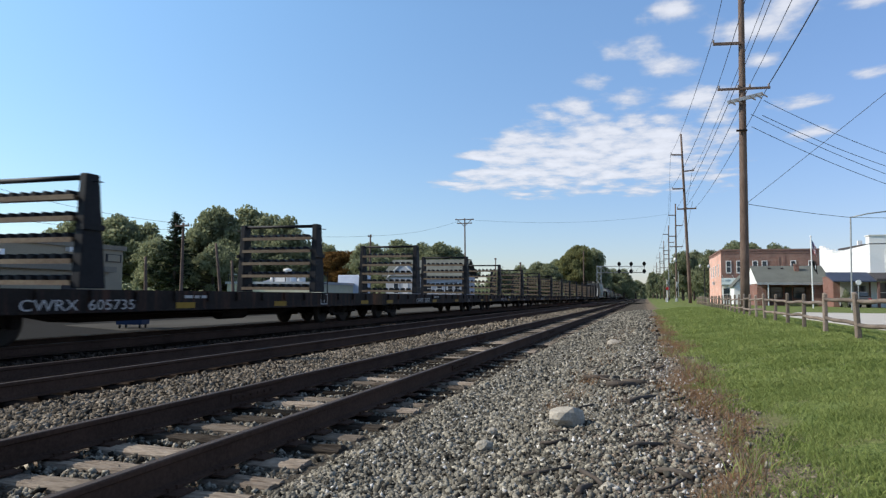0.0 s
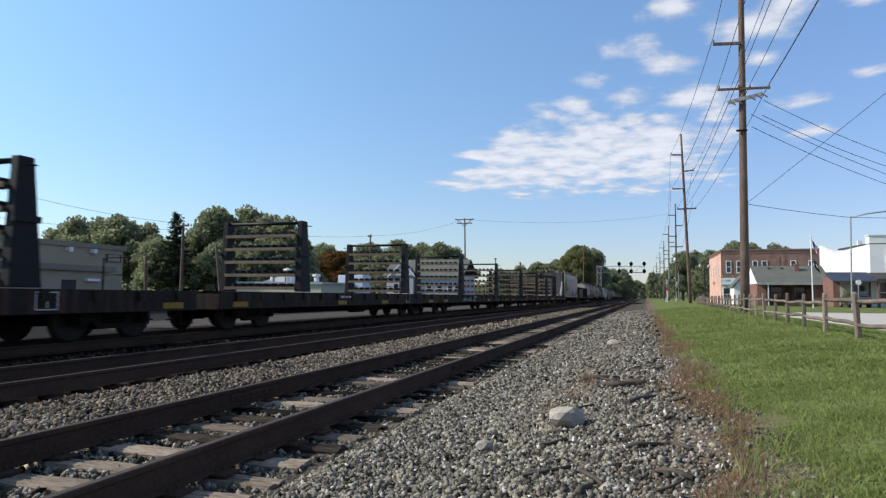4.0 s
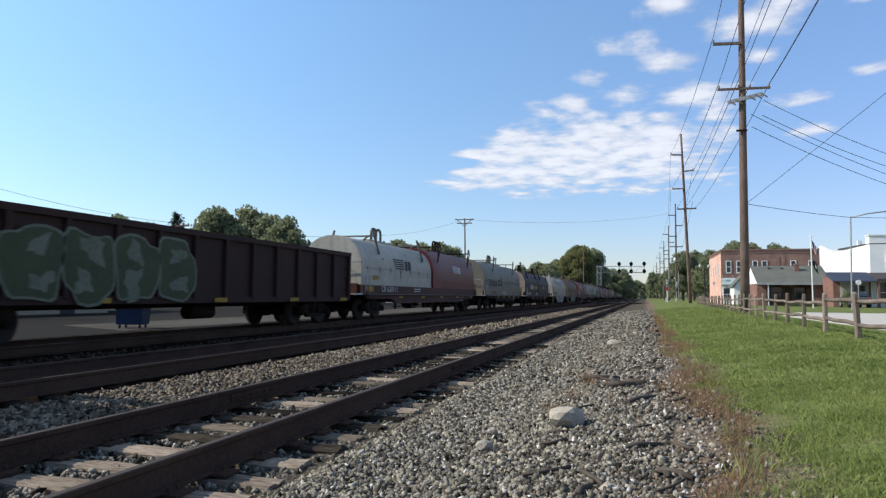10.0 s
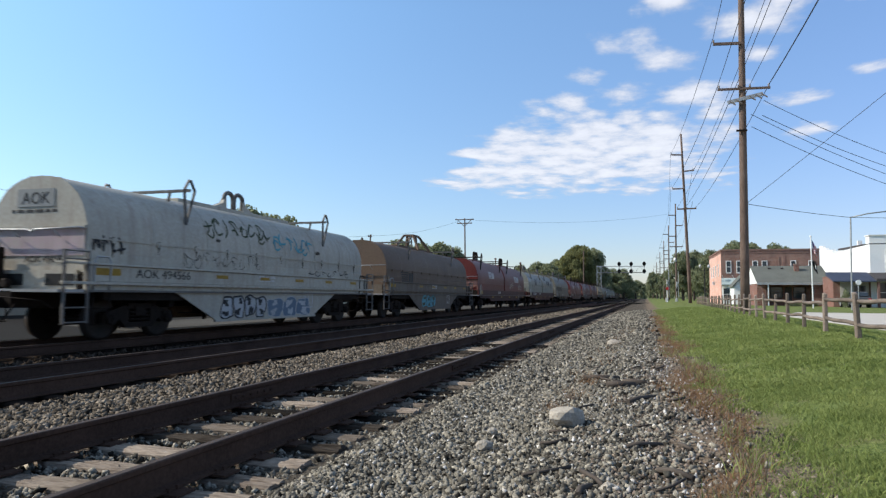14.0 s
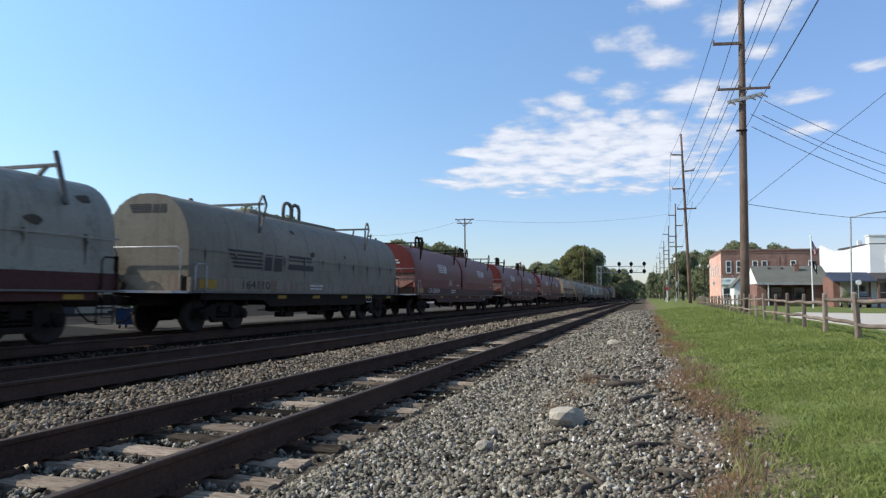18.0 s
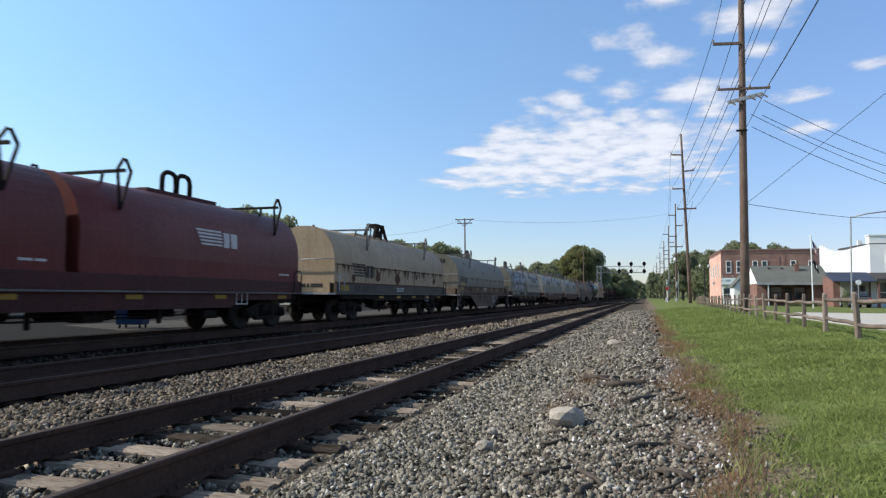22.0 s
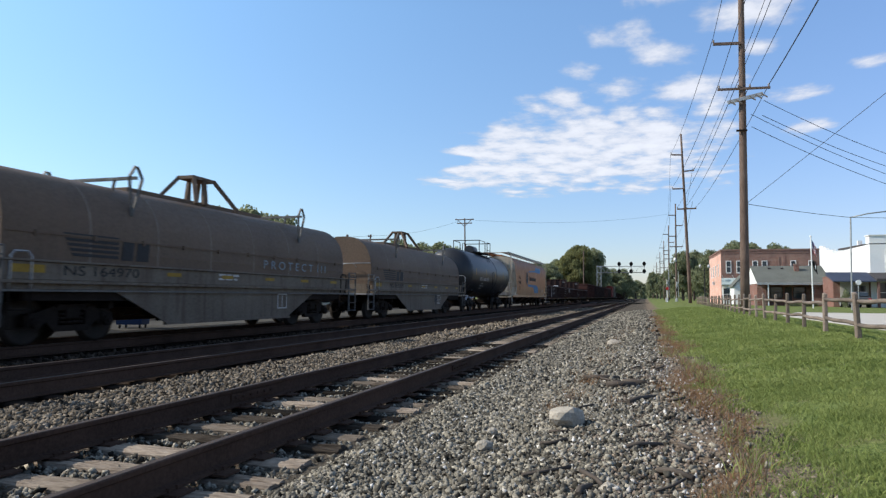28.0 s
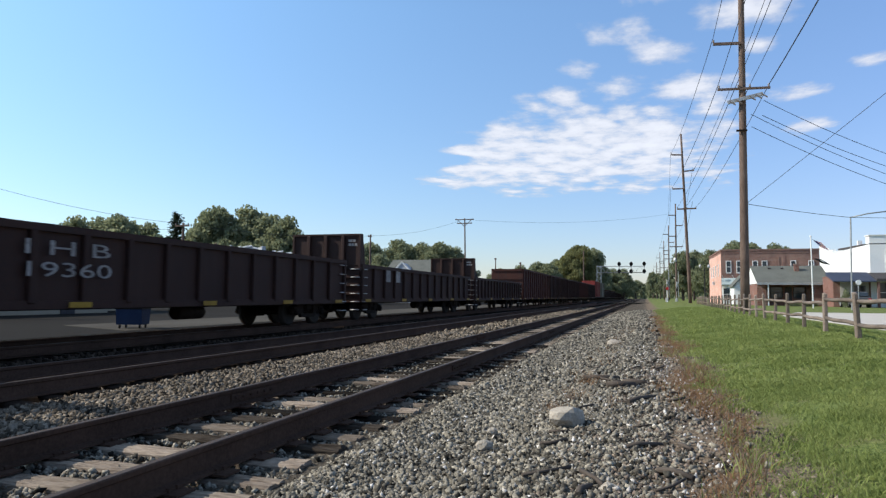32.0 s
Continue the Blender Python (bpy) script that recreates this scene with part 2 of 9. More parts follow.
def lettering(name, text, size, parent, m, material, label="", width=None):
    """Flat lettering as a mesh, lower left corner at m."""
    cu = bpy.data.curves.new(name, "FONT")
    cu.body, cu.size, cu.extrude = text, size, 0.002
    cu.resolution_u = 3
    ob = bpy.data.objects.new(name, cu)
    me = bpy.data.meshes.new_from_object(ob)
    bpy.data.objects.remove(ob)
    bpy.data.curves.remove(cu)
    xs = [v.co.x for v in me.vertices]
    if width and xs:
        k = width / (max(xs) - min(xs))
        for v in me.vertices:
            v.co.x *= k
    me.materials.append(material)
    ob = new(name, me)
    ob.parent = parent
    ob.matrix_basis = m
    if label:
        ob["label"] = label
    return ob


# the near side of a car: writing runs along +y, its face towards +x
def side(x, y, z):
    return Matrix(((0, 0, 1, x), (1, 0, 0, y), (0, 1, 0, z), (0, 0, 0, 1)))


# an end that faces the camera: writing runs along +x, its face towards -y
def endface(x, y, z):
    return Matrix(((1, 0, 0, x), (0, 0, -1, y), (0, 1, 0, z), (0, 0, 0, 1)))


def smoothstep(a, b, x):
    t = np.clip((x - a) / (b - a), 0, 1)
    return t * t * (3 - 2 * t)


# ---------------------------------------------------------------- ground
X1, X2, X3 = -3.856, -8.0, -12.235   # centre lines of the three tracks
Z2, Z3 = 0.03, 0.065                 # their rail tops; the nearest is at 0


def ground_z(x, y=0.0):
    """Height of the earth under ballast and grass."""
    x = np.asarray(x, dtype=float)
    z = -0.315 + 0.115 * smoothstep(-2.62, -2.2, x) + 0.21 * smoothstep(-1.9, 0.2, x) + 0.29 * smoothstep(0.3, 3.8, x)
    return z


def mixed_ground(name):
    """Gravel that gives way to dusty earth and then grass towards +x."""
    m = bpy.data.materials.new(name)
    m.use_nodes = True
    N, Lk = m.node_tree.nodes, m.node_tree.links.new
    p = N["Principled BSDF"]
    p.inputs["Roughness"].default_value = 0.95
    p.inputs["Specular IOR Level"].default_value = 0.04
    tc = N.new("ShaderNodeTexCoord")
    sep = N.new("ShaderNodeSeparateXYZ")
    Lk(tc.outputs["Object"], sep.inputs[0])

    def noise_tex(scale, detail=4):
        n = N.new("ShaderNodeTexNoise")
        n.inputs["Scale"].default_value, n.inputs["Detail"].default_value = scale, detail
        Lk(tc.outputs["Object"], n.inputs[0])
        return n.outputs[0]

    def ramp(src, a, b, c1, c2):
        r = N.new("ShaderNodeMapRange")
        r.inputs[1].default_value, r.inputs[2].default_value = a, b
        Lk(src, r.inputs[0])
        k = N.new("ShaderNodeMix")
        k.data_type = "RGBA"
        Lk(r.outputs[0], k.inputs[0])
        for i, c in ((6, c1), (7, c2)):
            if isinstance(c, tuple):
                k.inputs[i].default_value = (*c, 1)
            else:
                Lk(c, k.inputs[i])
        return k.outputs[2]
    big, mid, fine = noise_tex(0.35), noise_tex(2.3), noise_tex(32, 3)
    gravel = ramp(fine, 0.35, 0.65, (0.036, 0.030, 0.023), (0.105, 0.09, 0.07))
    gravel = ramp(mid, 0.5, 0.75, gravel, (0.17, 0.14, 0.108))
    earth = ramp(fine, 0.3, 0.7, (0.12, 0.088, 0.06), (0.24, 0.185, 0.13))
    grass = ramp(fine, 0.3, 0.7, (0.085, 0.115, 0.034), (0.185, 0.22, 0.07))
    grass = ramp(mid, 0.5, 0.8, grass, (0.17, 0.15, 0.075))
    add = N.new("ShaderNodeMath")
    add.operation = "MULTIPLY_ADD"
    add.inputs[1].default_value = 0.9
    Lk(mid, add.inputs[0]), Lk(sep.outputs[0], add.inputs[2])
    col = ramp(add.outputs[0], 0.1, 0.85, gravel, earth)
    col = ramp(add.outputs[0], 1.2, 1.75, col, grass)
    # rust and brake dust round the two busy lines, the train's shade painted in
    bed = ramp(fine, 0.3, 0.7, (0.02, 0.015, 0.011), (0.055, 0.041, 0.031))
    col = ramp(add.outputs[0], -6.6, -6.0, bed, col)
    # left of the lines: grass again
    col = ramp(sep.outputs[0], -46.0, -44.0, grass, col)
    Lk(col, p.inputs["Base Color"])
    b = N.new("ShaderNodeBump")
    b.inputs["Strength"].default_value, b.inputs["Distance"].default_value = 0.9, 0.04
    Lk(fine, b.inputs["Height"]), Lk(b.outputs[0], p.inputs["Normal"])
    return m


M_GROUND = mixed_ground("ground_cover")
xs = np.concatenate([[-4200, -1500, -400, -120, -60, -46, -30, -16, -14.2, -13, -8, -4, -2.4], np.arange(-2.0, 4.2, 0.25), [5, 7, 12, 30, 80, 300, 1200, 4200]])
ys = np.concatenate([[-300, -60, -10], np.arange(0, 20, 0.5), np.arange(20, 60, 4), [60, 80, 110, 150, 220, 400, 900, 2000, 4600]])
gx, gy = np.meshgrid(xs, ys)
gz = ground_z(gx)
near = (gx > -2.2) & (gx < 5) & (gy > 0) & (gy < 20)
gz = gz + np.where(near, 0.018 * np.sin(gx * 5.1 + np.sin(gy * 1.7)) * np.cos(gy * 3.3 + gx), 0)
n_x, n_y = len(xs), len(ys)
idx = np.arange(n_x * n_y).reshape(n_y, n_x)
quads = np.stack([idx[:-1, :-1], idx[:-1, 1:], idx[1:, 1:], idx[1:, :-1]], -1).reshape(-1, 4)
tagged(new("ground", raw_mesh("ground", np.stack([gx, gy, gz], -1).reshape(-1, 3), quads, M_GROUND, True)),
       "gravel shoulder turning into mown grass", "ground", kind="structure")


def slab(name, pts, z0, z1, material, label, category):
    bm = bmesh.new()
    prism(bm, pts, 2, z0, z1)
    return solid(name, bm, material, label, category, "structure")


M_STREET = surf("street_concrete", (0.50, 0.46, 0.40), (0.40, 0.37, 0.32), 0.85, 0, 0.3, 12, 0.3)
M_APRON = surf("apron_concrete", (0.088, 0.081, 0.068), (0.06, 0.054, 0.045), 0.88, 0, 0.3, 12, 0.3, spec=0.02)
slab("pavement", [(-44, -60), (-16.2, -60), (-16.2, 126), (-44, 126)], -0.4, -0.175, M_ASPH, "worn grey asphalt lot beyond the tracks", "pavement")
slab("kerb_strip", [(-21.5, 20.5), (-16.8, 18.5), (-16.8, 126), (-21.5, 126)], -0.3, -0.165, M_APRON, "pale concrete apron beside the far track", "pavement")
slab("road", [(5.6, -60), (60, -60), (60, 41.5), (8.4, 43.0), (6.0, 34)], 0.1, 0.315, M_STREET, "pale concrete street behind the rail fence", "road")
slab("road_crossing", [(-60, 128), (60, 128), (60, 138), (-60, 138)], -0.3, 0.02, M_ASPH, "asphalt road that crosses the tracks", "road")


# ---------------------------------------------------------------- tracks
def rail_profile():
    return [(-0.076, -0.205), (0.076, -0.205), (0.076, -0.19), (0.014, -0.17), (0.009, -0.05), (0.036, -0.036), (0.037, -0.006), (0.03, 0.0),
            (-0.03, 0.0), (-0.037, -0.006), (-0.036, -0.036), (-0.009, -0.05), (-0.014, -0.17), (-0.076, -0.19)]


rng = np.random.default_rng(3)


def tie_mesh(seed):
    """A sawn tie, 2.6 m long along x, split and worn."""
    r = np.random.default_rng(seed)
    bm = bmesh.new()
    nx, pts = 7, [(-0.115, -0.18), (0.115, -0.18), (0.115, -0.02), (0.09, 0.0), (0.02, 0.004), (0.0, -0.012), (-0.03, 0.003), (-0.095, 0.0), (-0.115, -0.02)]
    rows = []
    for i in range(nx + 1):
        x = -1.3 + 2.6 * i / nx
        rows.append([bm.verts.new((x + r.uniform(-0.02, 0.02) * (i in (0, nx)), y + r.uniform(-0.008, 0.008), z + (r.uniform(-0.012, 0.006) if z > -0.1 else 0))) for y, z in pts])
    n = len(pts)
    for a, b in zip(rows, rows[1:]):
        for k in range(n):
            bm.faces.new((a[k], a[(k + 1) % n], b[(k + 1) % n], b[k]))
    bm.faces.new(rows[0]), bm.faces.new(rows[-1][::-1])
    return finish(bm, "tie", M_TIE)


TIES = [tie_mesh(i) for i in range(6)]
DARK_TIES = [me.copy() for me in TIES]
for me in DARK_TIES:
    me.materials[0] = M_TIE_D
bm = bmesh.new()
box(bm, -0.18, 0.18, -0.095, 0.095, 0.0, 0.018)
for sx in (-1, 1):
    box(bm, sx * 0.078 - 0.012, sx * 0.078 + 0.012, -0.06, -0.03, 0.0, 0.045), box(bm, sx * 0.078 - 0.012, sx * 0.078 + 0.012, 0.03, 0.06, 0.0, 0.045)
PLATE = finish(bm, "tie_plate", M_RAIL)


def track(xc, zt, label, count, y_first, spread, wood=None):
    tr = thing("railway_track", label, "railway track", pose(xc, 0, zt), kind="structure")
    for sx in (-1, 1):
        bm = bmesh.new()
        prism(bm, [(sx * 0.7525 + x, z) for x, z in rail_profile()], 1, -40, 900)
        part("rail", bm, M_RAIL, tr, "rusty steel rail")
        bm = bmesh.new()
        prism(bm, [(sx * 0.7525 - 0.03, 0.0), (sx * 0.7525 + 0.03, 0.0), (sx * 0.7525 + 0.026, 0.003), (sx * 0.7525 - 0.026, 0.003)], 1, -40, 900)
        part("running_band", bm, M_HEAD, tr, "polished top of the rail")
    for i in range(count):
        y = y_first + 0.516 * i
        part("tie", (wood or TIES)[int(rng.integers(6))], None, tr, at=pose(rng.uniform(-0.05, 0.05), y + rng.uniform(-0.03, 0.03), -0.223 + rng.uniform(-0.02, 0.004), 0, 0, rng.uniform(-1, 1) + (180 if i % 2 else 0)))
        if i < spread:
            for sx in (-1, 1):
                part("tie_plate", PLATE, None, tr, at=pose(sx * 0.7525, y, -0.223))
    bm = bmesh.new()
    for i in range(count, 560):
        y = y_first + 0.516 * i
        box(bm, -1.3, 1.3, y - 0.11, y + 0.11, -0.38, -0.224)
    if count < 560:
        far = part("far_ties", bm, M_TIE if wood is None else M_TIE_D, tr)
        far["kind"] = "stuff"


track(X1, 0.0, "near track with rusty rails on weathered ties", 162, 2.28 - 12 * 0.516, 72)
track(X2, Z2, "middle track with rusty rails on brown ties", 80, 3.1, 0, DARK_TIES)
track(X3, Z3, "far track carrying the train", 60, 3.3, 0, DARK_TIES)
for sx in (-1, 1):   # joint bars bolted to the nearest rails
    bm = bmesh.new()
    for yy in (9.2 + 2 * sx, 21.0 + 2 * sx):
        box(bm, -0.03, 0.03, yy - 0.45, yy + 0.45, -0.145, -0.055)
        for k in range(6):
            cyl(bm, (0.035, yy - 0.375 + 0.15 * k, -0.1), 0, 0.018, 0.05, 6)
    tagged(new("joint_bar", finish(bm, "joint_bar", M_RAIL)), "bolted steel joint bars on the near rail", "joint bar", kind="structure").location = (X1 + sx * 0.7525, 0, 0)

# ---------------------------------------------------------------- ballast stones
STONE_V = np.array([[1.15, 0.1, -0.1], [-1.05, -0.15, 0.2], [0.2, 1.1, 0.1], [-0.15, -1.1, -0.2], [0.1, 0.2, 1.0], [-0.1, 0.1, -1.0]])
STONE_F = np.array([[0, 2, 4], [2, 1, 4], [1, 3, 4], [3, 0, 4], [2, 0, 5], [1, 2, 5], [3, 1, 5], [0, 3, 5]])
_r = np.random.default_rng(8)


def stones(name, x0, x1, y0, y1, n, size, label, dz=0.0, power=1.0, material=None, zfun=None, keep=None, seed=1):
    r = np.random.default_rng(seed)
    x = r.uniform(x0, x1, n)
    y = y0 + (y1 - y0) * r.uniform(0, 1, n) ** power
    if keep is not None:
        k = keep(x, y, r)
        x, y = x[k], y[k]
    n = len(x)
    s = size * r.uniform(0.5, 1.45, (n, 1)) * r.uniform(0.55, 1.2, (n, 3))
    z = (zfun(x, y) if zfun else ground_z(x)) + dz + r.uniform(-0.35, 0.55, n) * s[:, 2]
    base = STONE_V * (1 + _r.uniform(-0.3, 0.3, (len(STONE_V), 3)))
    me = scatter(name, base, STONE_F, np.stack([x, y, z], 1), s, turns_random(r, n), material or M_STONE)
    return tagged(new(name, me), label, "ballast", kind="stuff")


def shoulder_keep(x, y, r):
    edge = 0.25 + 0.35 * np.sin(y * 0.8) * np.cos(y * 0.31)
    return r.uniform(0, 1, len(x)) < 1 - 0.985 * smoothstep(-1.3, 0.55, x - edge * 0.5)


def crib(x, y):
    """Ballast between the ties stands a little under their tops."""
    return np.full(len(x), -0.27)


M_STONE_M = surf("stained_ballast_stone", (0.20, 0.168, 0.127), (0.076, 0.061, 0.045), 0.9, 0, 3, 30, 0.4, 0.01, island=0.85, spec=0.05)
lab = "angular blue-grey ballast stones"
stones("ballast_stones", -2.5, 0.8, 1.9, 9, 62000, 0.023, lab, 0.0, 1.3, keep=shoulder_keep, seed=1)
stones("ballast_stones", -2.5, 0.8, -3.0, 1.95, 16000, 0.028, lab, 0.0, 1.0, keep=shoulder_keep, seed=12)
stones("ballast_stones", -2.5, 0.8, 8, 22, 38000, 0.031, lab, 0.0, 1.3, keep=shoulder_keep, seed=11)
stones("ballast_stones", -2.5, 0.7, 20, 60, 17000, 0.052, lab, 0.0, 1.3, keep=shoulder_keep, seed=2)
stones("ballast_stones", -6.75, -5.1, 3.5, 22, 24000, 0.033, "rust-stained ballast stones between the tracks", 0.0, 1.3, M_STONE_M, zfun=lambda x, y: -0.19 - 0.05 * smoothstep(-5.6, -5.1, x), seed=3)
stones("ballast_stones", -6.75, -5.1, 20, 75, 9000, 0.06, "rust-stained ballast stones between the tracks", 0.0, 1.2, M_STONE_M, zfun=lambda x, y: np.full(len(x), -0.2), seed=4)
between = lambda x, y, r: (np.abs(((y - 2.28) / 0.516 + 0.5) % 1 - 0.5) > 0.25) | (r.uniform(0, 1, len(x)) < 0.05)
stones("ballast_stones", -5.15, -2.6, 2.0, 28, 20000, 0.027, lab, 0.0, 1.5, zfun=crib, keep=between, seed=5)
stones("ballast_stones", -2.65, -2.4, 2.0, 28, 1500, 0.029, lab, 0.0, 1.5, zfun=lambda x, y: np.full(len(x), -0.27), keep=between, seed=6)
# these rusty stones also have the train's shade in their colour
stones("ballast_stones", -11.0, -9.4, 5, 40, 5000, 0.05, "rust-stained ballast stones between the tracks", 0.0, 1.3, M_STONE_D, zfun=lambda x, y: np.full(len(x), -0.19), seed=7)
M_PEB = surf("pale_pebble", (0.55, 0.53, 0.49), (0.40, 0.37, 0.33), 0.85, 0, 4, 30, 0.4, 0.01, island=0.35)
stones("pale_pebbles", -2.4, 0.6, 2.0, 16, 2400, 0.017, "scattered pale quartz pebbles", 0.01, 1.4, M_PEB, seed=9)
M_DUST = surf("fine_gravel", (0.215, 0.172, 0.132), (0.115, 0.09, 0.07), 0.95, 0, 4, 30, 0.4, 0.01, island=0.6)
stones("fine_gravel", -1.2, 1.0, 1.9, 14, 16000, 0.016, "fine dusty gravel at the edge of the grass", 0.0, 1.6, M_DUST, keep=lambda x, y, r: r.uniform(0, 1, len(x)) < smoothstep(-1.3, -0.2, x), seed=10)


def boulder(name, x, y, z, sx, sy, sz, seed, material, label):
    r = np.random.default_rng(seed)
    bm = bmesh.new()
    bmesh.ops.create_icosphere(bm, subdivisions=2, radius=1)
    planes = [Vector(r.normal(0, 1, 3)).normalized() for _ in range(9)]
    for v in bm.verts:
        for q in planes:
            d = v.co.dot(q) - 0.72
            if d > 0:
                v.co -= q * d
        v.co += Vector(r.uniform(-0.03, 0.03, 3))
        v.co = Vector((v.co.x * sx, v.co.y * sy, v.co.z * sz))
    ob = solid(name, bm, material, label, "stone", m=pose(x, y, z, 0, 0, 25))
    return ob


M_ROCK = surf("pale_rock", (0.43, 0.385, 0.315), (0.27, 0.235, 0.185), 0.9, 0, 5, 40, 0.5, 0.02)
boulder("boulder", -0.69, 6.15, 0.02, 0.19, 0.16, 0.13, 4, M_ROCK, "pale angular limestone block lying on gravel")
boulder("broken_stone", -1.27, 5.35, -0.10, 0.085, 0.06, 0.05, 6, M_ROCK, "white broken stone among the ballast")
boulder("broken_stone", -1.33, 5.95, -0.11, 0.05, 0.05, 0.04, 7, M_ROCK, "white broken stone among the ballast")
boulder("broken_stone", -0.22, 4.05, 0.0, 0.06, 0.05, 0.045, 8, M_ROCK, "white broken stone among the ballast")
boulder("broken_stone", -0.75, 17.2, -0.05, 0.2, 0.16, 0.12, 9, M_ROCK, "pale stone on the gravel shoulder")
M_STICK = surf("driftwood", (0.1, 0.082, 0.066), (0.055, 0.044, 0.036), 0.95, 0, 2, 12, 0.4, 0.01)
for i, (x, y, a, ln, w) in enumerate(((-0.05, 7.5, 60, 0.55, 0.05), (-0.3, 8.6, 10, 0.35, 0.09), (-0.15, 8.9, -20, 0.3, 0.07), (-0.02, 5.2, 30, 0.3, 0.035), (0.16, 4.4, -35, 0.25, 0.04), (-0.35, 4.0, 75, 0.22, 0.04), (-0.6, 9.6, 5, 0.5, 0.08))):
    bm = bmesh.new()
    rod(bm, [(-ln / 2, 0, 0), (-ln * 0.1, 0.02, 0.012), (ln / 2, 0, 0)], w, 6)
    solid("wood_scrap", bm, M_STICK, "weathered splinter of wood on the gravel", "wood", m=pose(x, y, float(ground_z(x)) + w * 0.45, 0, 0, a))


rs_ = np.random.default_rng(44)
for i in range(26):   # splinters and twigs strewn over the shoulder
    x, y = rs_.uniform(-0.85, 0.3), 3.6 + 9 * rs_.uniform() ** 1.2
    ln, w = rs_.uniform(0.12, 0.38), rs_.uniform(0.014, 0.035)
    bm = bmesh.new()
    rod(bm, [(-ln / 2, 0, 0), (0, rs_.uniform(-0.03, 0.03), 0.01), (ln / 2, 0, rs_.uniform(0, 0.03))], w, 5)
    solid("twig", bm, M_STICK, "dark broken twig lying on the gravel", "wood", m=pose(x, y, float(ground_z(x)) + w * 0.5 + 0.012, 0, 0, rs_.uniform(0, 180)))


# ---------------------------------------------------------------- grass
def leafy(name, c1, c2, trans=0.35, isl=0.45):
    if name in MATS:
        return MATS[name]
    m = bpy.data.materials.new(name)
    m.use_nodes = True
    N, Lk = m.node_tree.nodes, m.node_tree.links.new
    N.remove(N["Principled BSDF"])
    geo = N.new("ShaderNodeNewGeometry")
    tc = N.new("ShaderNodeTexCoord")
    big = N.new("ShaderNodeTexNoise")
    big.inputs["Scale"].default_value = 0.6
    Lk(tc.outputs["Object"], big.inputs[0])
    k = N.new("ShaderNodeMath")
    k.operation = "MULTIPLY_ADD"
    k.inputs[1].default_value = isl
    Lk(geo.outputs["Random Per Island"], k.inputs[0]), Lk(big.outputs[0], k.inputs[2])
    r = N.new("ShaderNodeMapRange")
    r.inputs[1].default_value, r.inputs[2].default_value = 0.35, 0.65 + isl
    Lk(k.outputs[0], r.inputs[0])
    mix = N.new("ShaderNodeMix")
    mix.data_type = "RGBA"
    mix.inputs[6].default_value, mix.inputs[7].default_value = (*c1, 1), (*c2, 1)
    Lk(r.outputs[0], mix.inputs[0])
    d, t, s = N.new("ShaderNodeBsdfDiffuse"), N.new("ShaderNodeBsdfTranslucent"), N.new("ShaderNodeMixShader")
    s.inputs[0].default_value = trans
    Lk(mix.outputs[2], d.inputs[0]), Lk(mix.outputs[2], t.inputs[0])
    Lk(d.outputs[0], s.inputs[1]), Lk(t.outputs[0], s.inputs[2]), Lk(s.outputs[0], N["Material Output"].inputs[0])
    MATS[name] = m
    return m


M_GRASS = leafy("grass_blades", (0.146, 0.190, 0.052), (0.318, 0.355, 0.124))
M_DRY = leafy("dry_grass", (0.20, 0.115, 0.062), (0.32, 0.20, 0.115))


def blades(name, x0, x1, y0, y1, n, h, w, material, label, keep=None, seed=1, power=1.0, lean=0.5):
    r = np.random.default_rng(seed)
    x = r.uniform(x0, x1, n)
    y = y0 + (y1 - y0) * r.uniform(0, 1, n) ** power
    if keep is not None:
        q = keep(x, y, r)
        x, y = x[q], y[q]
    n = len(x)
    z = ground_z(x)
    hh = h * r.uniform(0.5, 1.3, n)
    a = r.uniform(0, 6.28, n)
    dx, dy = np.cos(a) * w * r.uniform(0.6, 1.3, n), np.sin(a) * w * r.uniform(0.6, 1.3, n)
    lx, ly = r.normal(0, lean, n) * hh, r.normal(0, lean, n) * hh
    p = np.stack([np.stack([x - dx, y - dy, z - 0.01], 1), np.stack([x + dx, y + dy, z - 0.01], 1),
                  np.stack([x + dx * 0.7 + lx * 0.4, y + dy * 0.7 + ly * 0.4, z + hh * 0.6], 1), np.stack([x - dx * 0.7 + lx * 0.4, y - dy * 0.7 + ly * 0.4, z + hh * 0.6], 1),
                  np.stack([x + lx, y + ly, z + hh], 1)], 1)
    f = (np.array([[0, 1, 2], [0, 2, 3], [3, 2, 4]])[None] + (np.arange(n) * 5)[:, None, None]).reshape(-1, 3)
    return tagged(new(name, raw_mesh(name, p.reshape(-1, 3), f, material)), label, "grass", kind="stuff")


def mottle(x, y):
    """Uneven growth between 0 and 1."""
    v = np.sin(2.1 * x + 1.3 * y) + np.sin(3.7 * x - 2.9 * y + 1) + np.sin(5.1 * x + 6.3 * y + 2) + 0.7 * np.sin(11 * x - 9.1 * y)
    return smoothstep(-2.2, 1.6, v)


def edge_line(y):
    return 0.55 + 0.11 * np.sin(y * 1.3) + 0.07 * np.sin(y * 4.1 + 1)


def verge(x, y, r):
    k = smoothstep(-0.1, 0.75, x - edge_line(y)) * (0.12 + 0.88 * mottle(x, y))
    return r.uniform(0, 1, len(x)) < k


def strip(x, y, r):
    return np.abs(x - edge_line(y) - 0.02) < 0.42 * r.uniform(0, 1, len(x)) ** 1.3 * (0.75 + 0.4 * np.sin(y * 0.9))


def clumps(x, y, r):
    return strip(x, y, r) & (np.sin(x * 5 + y * 3.1) * np.sin(y * 2.2 + 0.5) > 0.25)


